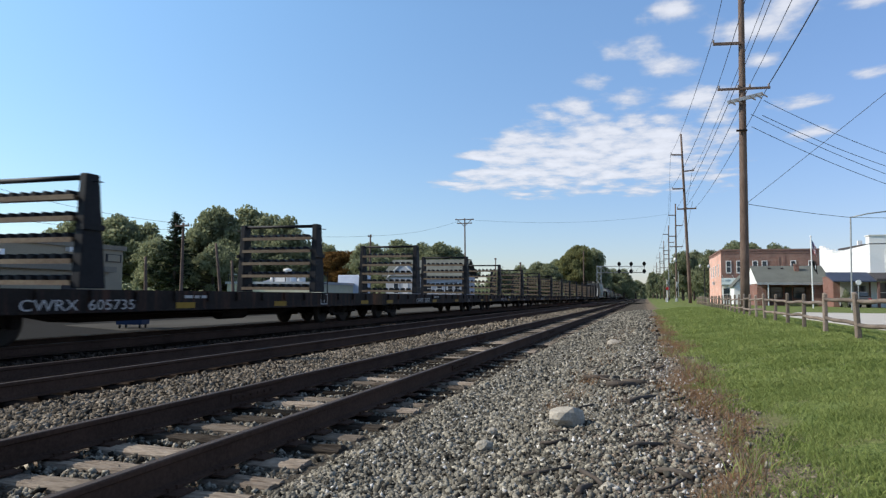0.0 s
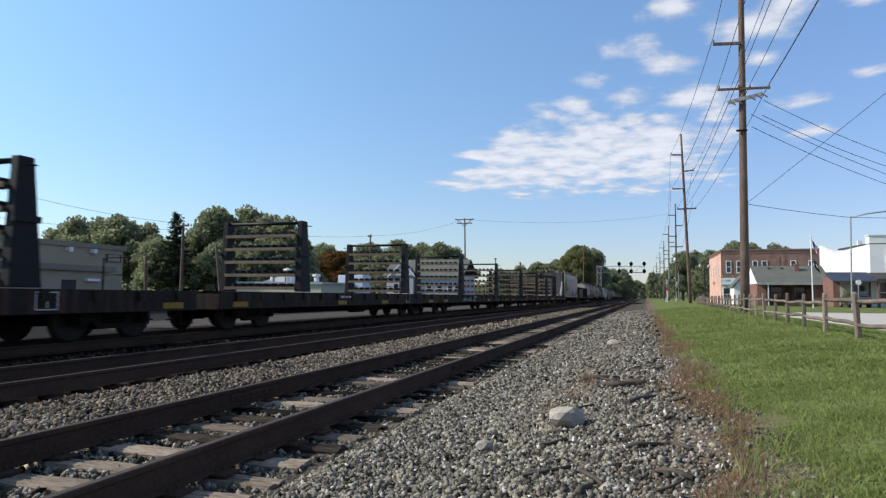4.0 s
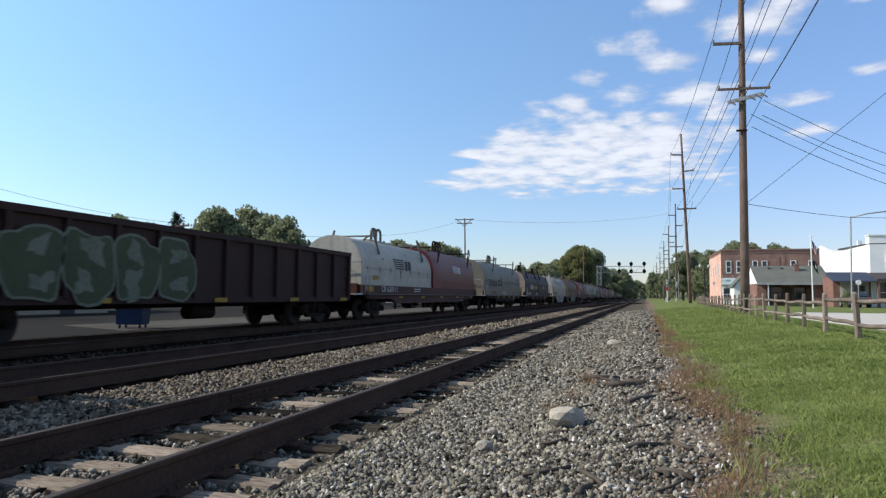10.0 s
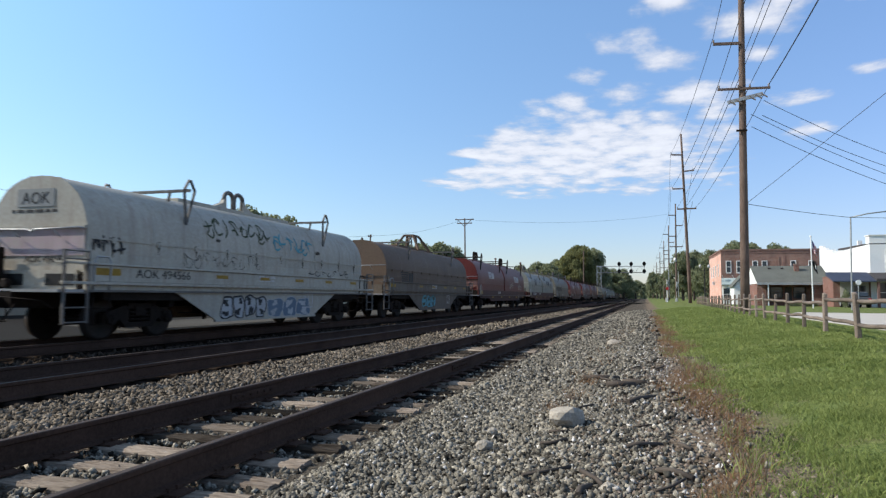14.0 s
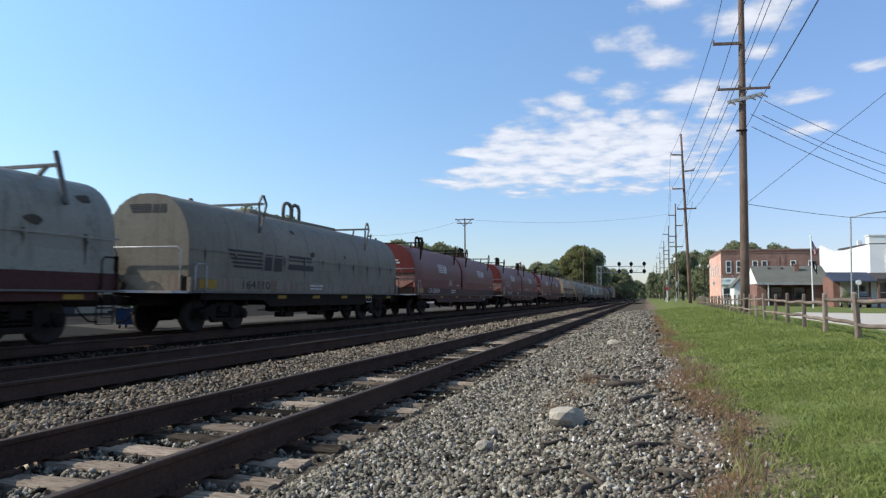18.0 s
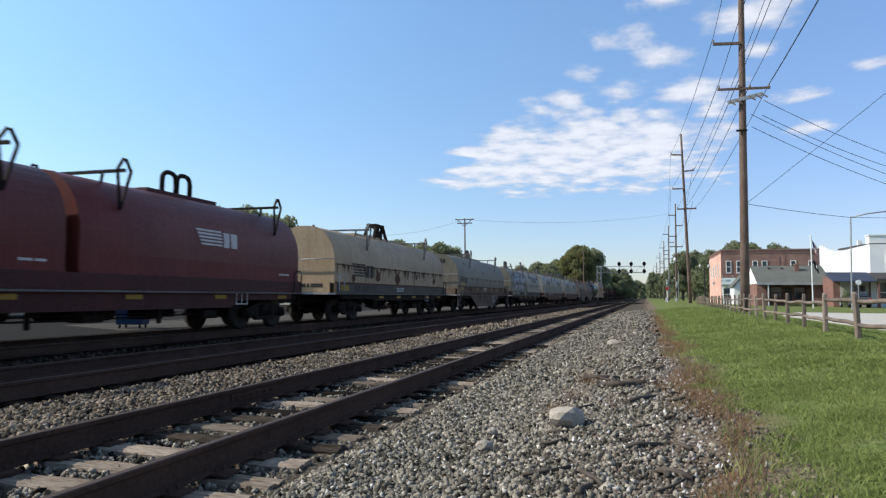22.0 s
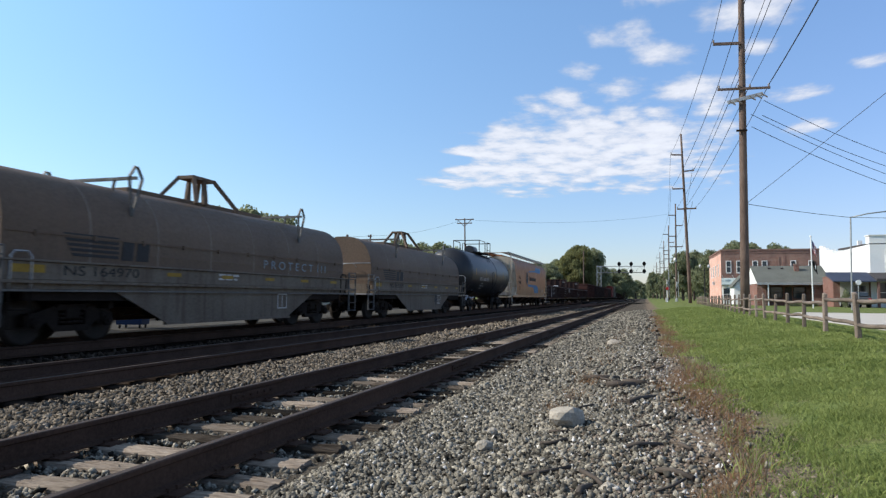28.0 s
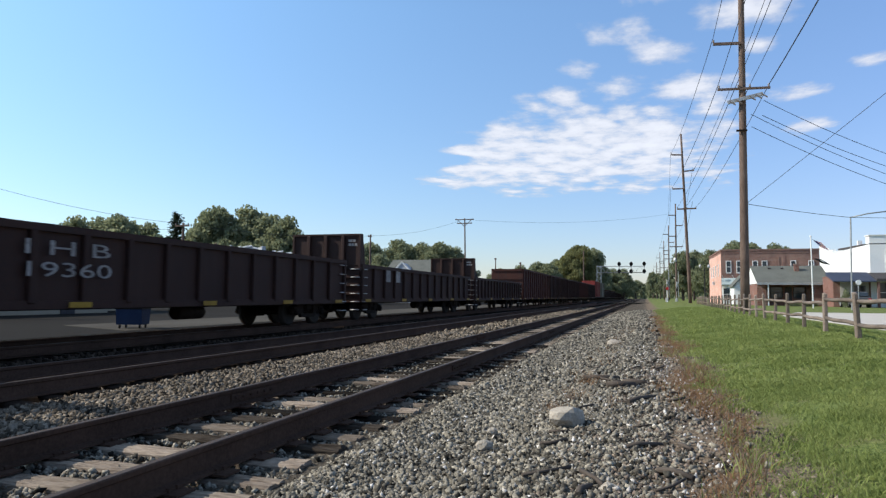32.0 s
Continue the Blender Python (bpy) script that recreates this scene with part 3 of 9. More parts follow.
def in_view(x, y):
    return x < 0.46 * y + 0.6


def lawn(x, y, r):
    return verge(x, y, r) & in_view(x, y) & (x < 5.4)


M_STALK = leafy("dead_stalks", (0.16, 0.12, 0.08), (0.28, 0.22, 0.15))
blades("grass", 0.3, 4.0, 2.6, 9.0, 150000, 0.042, 0.0042, M_GRASS, "short mown patchy lawn grass", lawn, 1, 1.2, 0.9)
blades("grass", 0.3, 4.0, -3.0, 2.65, 60000, 0.042, 0.0042, M_GRASS, "short mown patchy lawn grass", verge, 9, 1.0, 0.9)
blades("grass", 0.4, 6.6, 8.5, 22, 150000, 0.05, 0.008, M_GRASS, "short mown patchy lawn grass", lawn, 2, 1.3, 0.9)
blades("grass", 0.4, 6.0, 21, 60, 60000, 0.07, 0.018, M_GRASS, "short mown patchy lawn grass", lambda x, y, r: verge(x, y, r) & (x < 5.3), 3, 1.2, 0.8)
blades("tall_grass", 0.2, 1.3, 2.6, 30, 9000, 0.12, 0.004, M_GRASS, "uncut grass along the gravel", clumps, 4, 1.4, 0.6)
blades("dry_weeds", 0.0, 1.2, 2.6, 40, 60000, 0.065, 0.0035, M_DRY, "brown sprayed-off weeds along the gravel", strip, 5, 1.3, 1.0)
blades("dead_stalks", 0.1, 1.2, 2.8, 22, 5000, 0.19, 0.0028, M_STALK, "tall bleached dead stalks along the lawn edge", clumps, 8, 1.3, 0.55)
blades("dry_weeds", -1.1, -0.3, 6.4, 9.8, 1300, 0.13, 0.0025, M_DRY, "dry brown weeds standing in the gravel", lambda x, y, r: np.sin(x * 9 + y * 2.3) * np.sin(y * 2.9) > 0.35, 6, 1.0, 0.9)
blades("dry_weeds", -1.3, -0.2, 10, 24, 900, 0.16, 0.004, M_DRY, "dry brown weeds standing in the gravel", lambda x, y, r: np.sin(x * 6 + y * 1.3) * np.sin(y * 1.4) > 0.45, 7, 1.0, 0.9)


# ---------------------------------------------------------------- poles and wires
M_WIRE = surf("wire", (0.05, 0.05, 0.055), (0.035, 0.035, 0.04), 0.6, 0.3, 3, 20, 0)
M_INS = surf("insulator", (0.25, 0.22, 0.2), (0.15, 0.12, 0.1), 0.3, 0, 3, 20, 0)
M_GREYP = surf("grey_steel", (0.36, 0.37, 0.37), (0.25, 0.26, 0.26), 0.5, 0.3, 2, 20, 0.05)


def pole_shaft(parent, x0, z0, x1, z1, r0, r1):
    bm = bmesh.new()
    n, seg = 6, 12
    rings = []
    for i in range(n + 1):
        t = i / n
        c = (x0 + (x1 - x0) * t, 0, z0 + (z1 - z0) * t)
        rr = r0 + (r1 - r0) * t
        rings.append([bm.verts.new((c[0] + rr * math.cos(6.2832 * k / seg), rr * math.sin(6.2832 * k / seg), c[2])) for k in range(seg)])
    for a, b in zip(rings, rings[1:]):
        for k in range(seg):
            bm.faces.new((a[k], a[(k + 1) % seg], b[(k + 1) % seg], b[k])).smooth = True
    bm.faces.new(rings[0][::-1]), bm.faces.new(rings[-1])
    return part("shaft", bm, M_POLE, parent)


def arm(parent, x0, x1, z0, z1, w=0.14, ins=()):
    bm = bmesh.new()
    beam(bm, (x0, -0.2, z0), (x1, -0.2, z1), w * 0.8, w)
    a = part("crossarm", bm, M_POLE, parent)
    for k in ins:
        bm = bmesh.new()
        x, z = x0 + (x1 - x0) * k, z0 + (z1 - z0) * k
        lathe(bm, [(0, 0.03), (0.05, 0.06), (0.09, 0.045), (0.13, 0.065), (0.2, 0.03)], 2, 8, (x, -0.2, z + w * 0.4))
        part("insulator", bm, M_INS, a)


def wire(name, a, b, sag, r, label, parent=None):
    bm = bmesh.new()
    a, b = Vector(a), Vector(b)
    pts = []
    for i in range(15):
        t = i / 14
        p = a.lerp(b, t)
        p.z -= 4 * sag * t * (1 - t)
        pts.append(p)
    rod(bm, pts, 2 * r, 5)
    return solid(name, bm, M_WIRE, label, "wire")


P1 = thing("utility_pole", "tall brown wooden utility pole with two crossarms and a side arm", "utility pole", pose(5.62, 43.0, 0.3), "poles along the street")
pole_shaft(P1, 0, -0.3, 0.18, 22.0, 0.27, 0.15)
arm(P1, -1.5, 0.16, 16.25, 16.15, 0.16, (0.02,))
arm(P1, 0.14, 1.7, 18.9, 19.1, 0.16, (0.98,))
arm(P1, -1.3, 1.62, 13.40, 13.30, 0.13, (0.03, 0.4, 0.62, 0.97))
bm = bmesh.new()
beam(bm, (-0.75, -0.24, 12.55), (1.2, -0.24, 12.95), 0.16, 0.2)
part("crossarm", bm, M_GALV, P1, "pale weathered crossarm")
for k in (-0.65, -0.3, 0.45, 0.8, 1.1):
    bm = bmesh.new()
    beam(bm, (k, -0.3, 12.6 + 0.2 * (k + 0.7)), (k + 0.35, -0.3, 12.35 + 0.2 * (k + 0.7)), 0.09, seg=8)
    part("insulator", bm, M_INS, P1)
bm = bmesh.new()
box(bm, -0.3, 0.3, -0.32, -0.2, 10.75, 10.85)
part("bracket", bm, M_STEEL, P1)

P2 = thing("utility_pole", "leaning wooden utility pole with staggered side arms", "utility pole", pose(6.08, 101.0, 0.2), "poles along the street")
pole_shaft(P2, 0, -0.3, -0.91, 24.5, 0.25, 0.13)
arm(P2, -2.3, -0.8, 21.5, 21.4, 0.18, (0.02,)), arm(P2, -0.75, 0.78, 19.0, 19.1, 0.18, (0.98,)), arm(P2, -2.2, -0.6, 16.5, 16.5, 0.18, (0.02,)), arm(P2, -1.6, 1.0, 13.55, 13.6, 0.2, (0.03, 0.5, 0.97))
far_poles = []
for i, (x, y, hgt) in enumerate(((6.7, 160, 22.3), (6.6, 205, 22), (6.5, 255, 21.5), (6.2, 310, 21), (5.8, 380, 20), (5.2, 470, 20))):
    p = thing("utility_pole", "distant wooden utility pole with side arms", "utility pole", pose(x, y, 0.1), "poles along the street")
    pole_shaft(p, 0, -0.3, 0.05, hgt, 0.24, 0.14)
    arm(p, -1.5, 0, hgt - 2.6, hgt - 2.6, 0.2, (0.02,)), arm(p, 0, 1.5, hgt - 5.0, hgt - 5.0, 0.2, (0.98,)), arm(p, -1.5, 0, hgt - 7.4, hgt - 7.4, 0.2), arm(p, -1.3, 1.5, hgt - 9.8, hgt - 9.8, 0.2, (0.03, 0.97))
    far_poles.append((x, y, hgt))
bm = bmesh.new()
cyl(bm, (0, 0, 0), 2, 0.28, 0.9, 12)
solid("transformer", bm, M_WHITE, "pale can transformer high on a distant pole", "transformer", m=pose(6.45, 159.6, 9.6))

# conductors: arm tips from pole to pole, and on over the camera to the next pole behind it
B = (3.8, -28.0)
tips1 = [(4.12, 42.8, 16.9), (7.3, 42.8, 19.6), (4.35, 42.8, 13.95), (7.2, 42.8, 13.85), (5.4, 42.8, 13.95), (6.15, 42.8, 13.9)]
tips2 = [(3.78, 100.8, 21.9), (6.9, 100.8, 19.5), (3.9, 100.8, 17.0), (7.05, 100.8, 14.0), (4.5, 100.8, 14.0), (5.6, 100.8, 14.0)]
tips0 = [(2.6, -28, 18.5), (5.6, -28, 20.6), (2.8, -28, 15.0), (5.4, -28, 15.0), (3.6, -28, 15.0), (4.6, -28, 15.0)]
for k in range(6):
    wire("power_line", tips1[k], tips2[k], 0.6, 0.02, "thin dark overhead conductor")
    wire("power_line", tips0[k], tips1[k], 1.4, 0.016 if k != 3 else 0.03, "thin dark overhead conductor")
for (xa, ya, ha), (xb, yb, hb2) in zip([(5.2, 101, 24.5)] + far_poles, far_poles):
    for dx, dz in ((-1.5, 2.4), (1.5, 4.8), (-1.5, 7.2), (1.4, 9.6)):
        wire("power_line", (xa + dx, ya, ha - dz), (xb + dx, yb, hb2 - dz), 0.35, 0.022, "thin dark overhead conductor")
for start, end in (((6.9, 43, 12.9), (23.6, 57, 9.6)), ((6.8, 43, 12.0), (23.7, 57, 8.8)), ((6.2, 43, 11.35), (24.0, 57, 7.2)), ((6.2, 43, 12.1), (24.0, 58, 8.1))):
    wire("service_line", start, end, 0.55, 0.018, "dark service wire leading to the street")
wire("guy_wire", (5.85, 43.0, 6.75), (16.2, 29.1, 15.1), 0.05, 0.014, "dark steel guy wire")
wire("service_line", (5.85, 43.0, 6.7), (14.4, 55.0, 7.05), 0.06, 0.018, "dark wire to the street lamp")
wire("service_line", (14.4, 55.0, 7.05), (34, 62, 7.4), 0.1, 0.018, "dark wire to the street lamp")

# street lamp
SL = thing("street_lamp", "slim grey street lamp with a long side arm", "street lamp", pose(14.3, 55, 0.3))
bm = bmesh.new()
beam(bm, (0, 0, 0), (0.1, 0, 6.8), 0.11, seg=10)
part("shaft", bm, M_GREYP, SL)
bm = bmesh.new()
rod(bm, [(0.1, 0, 6.75), (1.2, 0, 7.0), (2.6, 0, 7.15)], 0.09, 6)
part("arm", bm, M_GREYP, SL)
bm = bmesh.new()
box(bm, 2.5, 3.1, -0.14, 0.14, 7.08, 7.24)
part("lamp_head", bm, M_GREYP, SL, bevel=0.04)

# ---------------------------------------------------------------- rail fence
M_FENCE = surf("fence_wood", (0.24, 0.19, 0.15), (0.12, 0.095, 0.075), 0.95, 0, 1.2, 8, 0.5, 0.02, rand=0.3, grain=(6, 1, 6))
FENCE = thing("rail_fence", "weathered grey-brown two-rail wooden fence", "fence", pose(0, 0, 0))
bm = bmesh.new()
v = box(bm, -0.052, 0.052, -0.06, 0.06, -0.3, 0.94)
for w in v[4:]:
    w.co.x *= 0.85
    w.co.z += 0.03 * (w.co.y > 0)
POST = finish(bm, "post", M_FENCE, 0.02)
bm = bmesh.new()
rod(bm, [(0, -1.4, 0), (0.01, -0.5, 0.012), (-0.01, 0.5, -0.012), (0, 1.4, 0)], 0.088, 7)
RAILM = finish(bm, "fence_rail", M_FENCE)
r7 = np.random.default_rng(7)
spots = [(4.0, 12.8), (4.04, 15.15)]
y = 17.9
while y < 95:
    spots.append((4.05 + 2.45 * smoothstep(15, 95, np.array(y)).item() * 0.6 + 0.0125 * (y - 15.45), y))
    y += 2.46
for i, (x, y) in enumerate(spots):
    part("post", POST, None, FENCE, at=pose(x, y, 0.3 + r7.uniform(-0.04, 0.04), r7.uniform(-4, 4), r7.uniform(-4, 4), r7.uniform(-8, 8)))
    if i:
        xa, ya = spots[i - 1]
        d = math.degrees(math.atan2(-(x - xa), y - ya))
        for z in (1.04, 0.62):
            m = pose((x + xa) / 2, (y + ya) / 2, z + r7.uniform(-0.04, 0.04), r7.uniform(-1.2, 1.2), 0, d) @ Matrix.Diagonal((1, math.hypot(x - xa, y - ya) / 2.75, 1, 1))
            part("fence_rail", RAILM, None, FENCE, at=m)


# ---------------------------------------------------------------- street side buildings
def brickwork(name, c1, c2, mortar, scale=1.0):
    if name in MATS:
        return MATS[name]
    m = bpy.data.materials.new(name)
    m.use_nodes = True
    N, Lk = m.node_tree.nodes, m.node_tree.links.new
    p = N["Principled BSDF"]
    p.inputs["Roughness"].default_value = 0.9
    tc, sep, cmb = N.new("ShaderNodeTexCoord"), N.new("ShaderNodeSeparateXYZ"), N.new("ShaderNodeCombineXYZ")
    add = N.new("ShaderNodeMath")
    Lk(tc.outputs["Object"], sep.inputs[0])
    Lk(sep.outputs[0], add.inputs[0]), Lk(sep.outputs[1], add.inputs[1])
    Lk(add.outputs[0], cmb.inputs[0]), Lk(sep.outputs[2], cmb.inputs[1])
    b = N.new("ShaderNodeTexBrick")
    b.inputs["Scale"].default_value = 1.0
    b.inputs["Brick Width"].default_value, b.inputs["Row Height"].default_value, b.inputs["Mortar Size"].default_value = 0.22, 0.075, 0.006
    b.inputs["Color1"].default_value, b.inputs["Color2"].default_value, b.inputs["Mortar"].default_value = (*c1, 1), (*c2, 1), (*mortar, 1)
    Lk(cmb.outputs[0], b.inputs[0])
    n = N.new("ShaderNodeTexNoise")
    n.inputs["Scale"].default_value, n.inputs["Detail"].default_value = 0.6, 6
    Lk(tc.outputs["Object"], n.inputs[0])
    mr = N.new("ShaderNodeMapRange")
    mr.inputs[3].default_value, mr.inputs[4].default_value = 0.6, 1.35
    Lk(n.outputs[0], mr.inputs[0])
    hs = N.new("ShaderNodeHueSaturation")
    Lk(b.outputs[0], hs.inputs["Color"]), Lk(mr.outputs[0], hs.inputs["Value"])
    Lk(hs.outputs[0], p.inputs["Base Color"])
    bp = N.new("ShaderNodeBump")
    bp.inputs["Strength"].default_value, bp.inputs["Distance"].default_value = 0.4, 0.01
    bp.invert = True
    Lk(b.outputs["Fac"], bp.inputs["Height"]), Lk(bp.outputs[0], p.inputs["Normal"])
    MATS[name] = m
    return m


M_BRICK = brickwork("old_brick", (0.25, 0.125, 0.092), (0.19, 0.09, 0.066), (0.25, 0.21, 0.18))
# paler copy of the old brick: sunlight on the street front is in the colour
M_SUNBRICK = brickwork("sunlit_brick", (0.70, 0.40, 0.31), (0.60, 0.32, 0.24), (0.58, 0.48, 0.41))
M_BRICK2 = brickwork("house_brick", (0.21, 0.08, 0.055), (0.155, 0.058, 0.042), (0.3, 0.26, 0.22))
M_ROOF = surf("grey_shingle", (0.135, 0.14, 0.122), (0.09, 0.093, 0.08), 0.9, 0, 0.8, 14, 0.4)
M_ROOFD = surf("dark_roof", (0.07, 0.065, 0.065), (0.045, 0.04, 0.04), 0.8, 0, 0.8, 14, 0.3)
M_CLAP = surf("white_siding", (0.80, 0.80, 0.78), (0.72, 0.71, 0.68), 0.6, 0, 0.5, 12, 0.1)
M_GLASS = glass("window_glass")


def window(parent, m, w, h, frame_mat=None):
    """A sash window; m puts its lower left corner, face towards its local +z."""
    bm = bmesh.new()
    for a, b, c, d in ((-0.08, 0, -0.08, h + 0.08), (w, w + 0.08, -0.08, h + 0.08), (0, w, -0.12, 0), (0, w, h, h + 0.08), (0, w, h / 2 - 0.03, h / 2 + 0.03)):
        box(bm, a, b, c, d, -0.02, 0.05)
    win = part("window", bm, frame_mat or M_WHITE, parent, at=m)
    bm = bmesh.new()
    box(bm, 0, w, 0, h, -0.015, 0.005)
    part("pane", bm, M_GLASS, win)
    return win


def fx(x, y, z):   # on a wall that faces -x: writing runs along -y
    return Matrix(((0, 0, -1, x), (-1, 0, 0, y), (0, 1, 0, z), (0, 0, 0, 1)))


M_AQUA = surf("aqua_sheet", (0.40, 0.47, 0.45), (0.31, 0.36, 0.35), 0.6, 0, 1.2, 14, 0.1)
M_AWN = surf("blue_awning", (0.052, 0.064, 0.098), (0.036, 0.045, 0.07), 0.75, 0, 0.6, 14, 0.1)
# two-storey brick block
BB = thing("brick_building", "two-storey old red-brick commercial block with a flat roof", "building", pose(9.9, 98, 0.2))
bm = bmesh.new()
box(bm, 0, 12.0, 0, 17, 0, 7.3)
part("wall", bm, M_BRICK, BB)
bm = bmesh.new()
box(bm, -0.03, 0.0, 0.0, 17, 0, 6.94)
part("street_wall", bm, M_SUNBRICK, BB, "salmon brick street front, sunlight put into its colour")
bm = bmesh.new()
box(bm, -0.08, 12.1, -0.08, 17.1, 7.3, 7.5)
box(bm, -0.05, 12.05, -0.05, 17.05, 6.95, 7.05)
part("cornice", bm, M_BRICK, BB)
for x in (0.68, 2.0, 4.0, 5.14, 8.63, 10.75):
    window(BB, endface(x, -0.03, 4.35), 0.52, 1.5)
for x in (6.9, 7.6):   # bricked-up openings and stained pilasters
    bm = bmesh.new()
    box(bm, x, x + 0.32, -0.05, 0.0, 4.1, 6.6)
    part("pilaster", bm, M_BRICK, BB)
for yy in (2.5, 6, 9.5, 13):
    window(BB, fx(-0.06, yy + 0.8, 4.0), 0.8, 1.5, M_CLAP)
bm = bmesh.new()
prism(bm, [(-0.9, 2.62), (-0.9, 2.74), (-0.02, 3.6), (-0.02, 2.62)], 0, 0.0, 2.1)
part("awning", bm, M_AQUA, BB, "pale aqua sheet-metal awning")
bm = bmesh.new()
box(bm, 0.05, 2.1, -0.06, -0.002, 0, 2.6)
part("shopfront", bm, M_CLAP, BB, "white-painted shopfront under the awning")
window(BB, endface(0.25, -0.08, 0.6), 0.75, 1.6)
bm = bmesh.new()
box(bm, 1.25, 1.95, -0.09, -0.062, 0.05, 2.1)
part("door", bm, M_ROOFD, BB)
for x, dx in ((0.35, -0.35), (1.75, -0.5)):   # slanting pole brackets
    bm = bmesh.new()
    beam(bm, (x, -0.5, 3.1), (x + dx, -1.3, 3.9), 0.04)
    part("pole_bracket", bm, M_WHITE, BB)
bm = bmesh.new()
beam(bm, (-0.6, 4, 3.1), (0, 4, 3.1), 0.05)
box(bm, -0.75, -0.45, 3.7, 4.3, 2.7, 3.2)
part("wall_lamp", bm, M_WHITE, BB)

# ranch house
RH = thing("brick_house", "low brick ranch house with a grey shingle roof and white gable", "house", pose(11.7, 80, 0.3))
bm = bmesh.new()
box(bm, 0, 7.0, 1.5, 8, 0, 2.45)
box(bm, 0, 0.9, 0.0, 1.5, 0, 2.45)
part("wall", bm, M_BRICK2, RH)
bm = bmesh.new()
prism(bm, [(-0.7, 2.4), (8.0, 2.4), (4.0, 4.3)], 0, -0.06, 0.05)
part("gable", bm, M_CLAP, RH, "white sided gable")
bm = bmesh.new()
prism(bm, [(-0.8, 2.34), (-0.8, 2.48), (4.0, 4.5), (8.8, 2.48), (8.8, 2.34), (4.0, 4.36)], 0, -0.10, 7.2)
roof = part("roof", bm, M_ROOF, RH)
bm = bmesh.new()
box(bm, 4.2, 4.66, 2.4, 2.86, 3.4, 4.66)
box(bm, 4.16, 4.70, 2.36, 2.90, 4.56, 4.62)
part("chimney", bm, M_BRICK2, roof)
for x in (1.6, 2.9):   # small vents near the ridge
    bm = bmesh.new()
    box(bm, x, x + 0.3, 3.0, 3.3, 4.0, 4.26)
    part("roof_vent", bm, M_ROOFD, roof)
bm = bmesh.new()
box(bm, -0.12, 7.22, -0.86, -0.80, 2.26, 2.5)
part("gutter", bm, M_GALV, RH)
bm = bmesh.new()
box(bm, 5.5, 7.1, -0.4, 1.49, 0, 2.33)
part("wing", bm, M_BRICK2, RH, "brick wing wall standing forward")
for x in (1.6, 3.9):
    window(RH, endface(x, 1.47, 0.9), 1.1, 1.1, M_ROOFD)
bm = bmesh.new()
box(bm, 3.0, 3.7, 1.46, 1.52, 0.05, 2.05)
part("door", bm, M_ROOFD, RH)
bm = bmesh.new()
box(bm, 0.95, 1.05, -0.75, -0.65, 0, 2.34)
part("porch_post", bm, M_WHITE, RH)
# neighbour's small white gable further back
WG = thing("small_white_house", "small white house with a steep gable", "house", pose(10.6, 90.5, 0.2))
bm = bmesh.new()
prism(bm, [(0, 0), (2.2, 0), (2.2, 2.4), (1.1, 3.6), (0, 2.4)], 1, 0, 4)
part("wall", bm, M_CLAP, WG)
bm = bmesh.new()
prism(bm, [(-0.2, 2.25), (-0.2, 2.4), (1.1, 3.85), (2.4, 2.4), (2.4, 2.25), (1.1, 3.65)], 1, -0.2, 4.2)
part("roof", bm, M_ROOF, WG)

# white two-storey building
WB = thing("white_building", "white two-storey building with a stepped false front", "building", pose(21.2, 75, 0.3))
bm = bmesh.new()
box(bm, 0, 16, 0, 19.5, 0, 6.2)
part("wall", bm, M_CLAP, WB)
bm = bmesh.new()
box(bm, -0.02, 16, -0.02, 1.1, 6.3, 7.05)
box(bm, -0.1, 16.1, -0.1, 1.2, 7.05, 7.15)
part("false_front", bm, M_CLAP, WB)
bm = bmesh.new()
prism(bm, [(1.1, 6.2), (12.5, 6.2), (12.5, 6.62), (1.1, 6.42)], 0, 0.3, 15.6)
part("roof", bm, M_ROOFD, WB)
bm = bmesh.new()
prism(bm, [(10.4, 6.2), (19.5, 6.2), (19.5, 7.45), (17.9, 7.35), (17.9, 7.1), (16.2, 7.0), (16.2, 6.75), (13.4, 6.6), (13.4, 6.4), (10.4, 6.3)], 0, -0.04, 0.3)
part("rear_parapet", bm, M_CLAP, WB)
bm = bmesh.new()
box(bm, 0.5, 0.9, 5.5, 5.9, 6.3, 7.0)
part("chimney", bm, M_CLAP, WB)
for x in (1.4, 4.5, 7.6):
    window(WB, endface(x, -0.03, 3.9), 1.0, 1.7)
for yy in (15, 17.5):
    window(WB, fx(-0.03, yy, 2.9), 0.7, 1.0)
bm = bmesh.new()
prism(bm, [(-2.8, 2.42), (-2.8, 2.52), (0.0, 3.45), (0.0, 3.1)], 0, -3.95, -0.3)
part("awning", bm, M_AWN, WB, "dark blue awning")
bm = bmesh.new()
prism(bm, [(-2.8, 2.5), (-2.8, 2.75), (0.0, 3.4), (0.0, 3.1)], 0, -0.28, 16)
part("porch_roof", bm, M_ROOFD, WB)
for x in (-0.2, 2.0, 5.0):
    bm = bmesh.new()
    box(bm, x, x + 0.2, -2.7, -2.5, 0, 2.45)
    part("porch_post", bm, M_BRICK2, WB)
bm = bmesh.new()
box(bm, -3.3, -0.01, 0.0, 4.0, 0, 3.1)
part("side_wing", bm, M_BRICK2, WB, "low brick side wing under the awning")
bm = bmesh.new()
box(bm, -2.7, -0.2, -0.05, -0.002, 0, 2.5)
part("shopfront", bm, M_STREET, WB, "pale shopfront panel")
window(WB, endface(-1.5, -0.08, 0.7), 1.0, 1.4, M_GALV)
for x in (0.6, 5.0):
    window(WB, endface(x, -0.03, 0.5), 2.8, 1.9)
bm = bmesh.new()
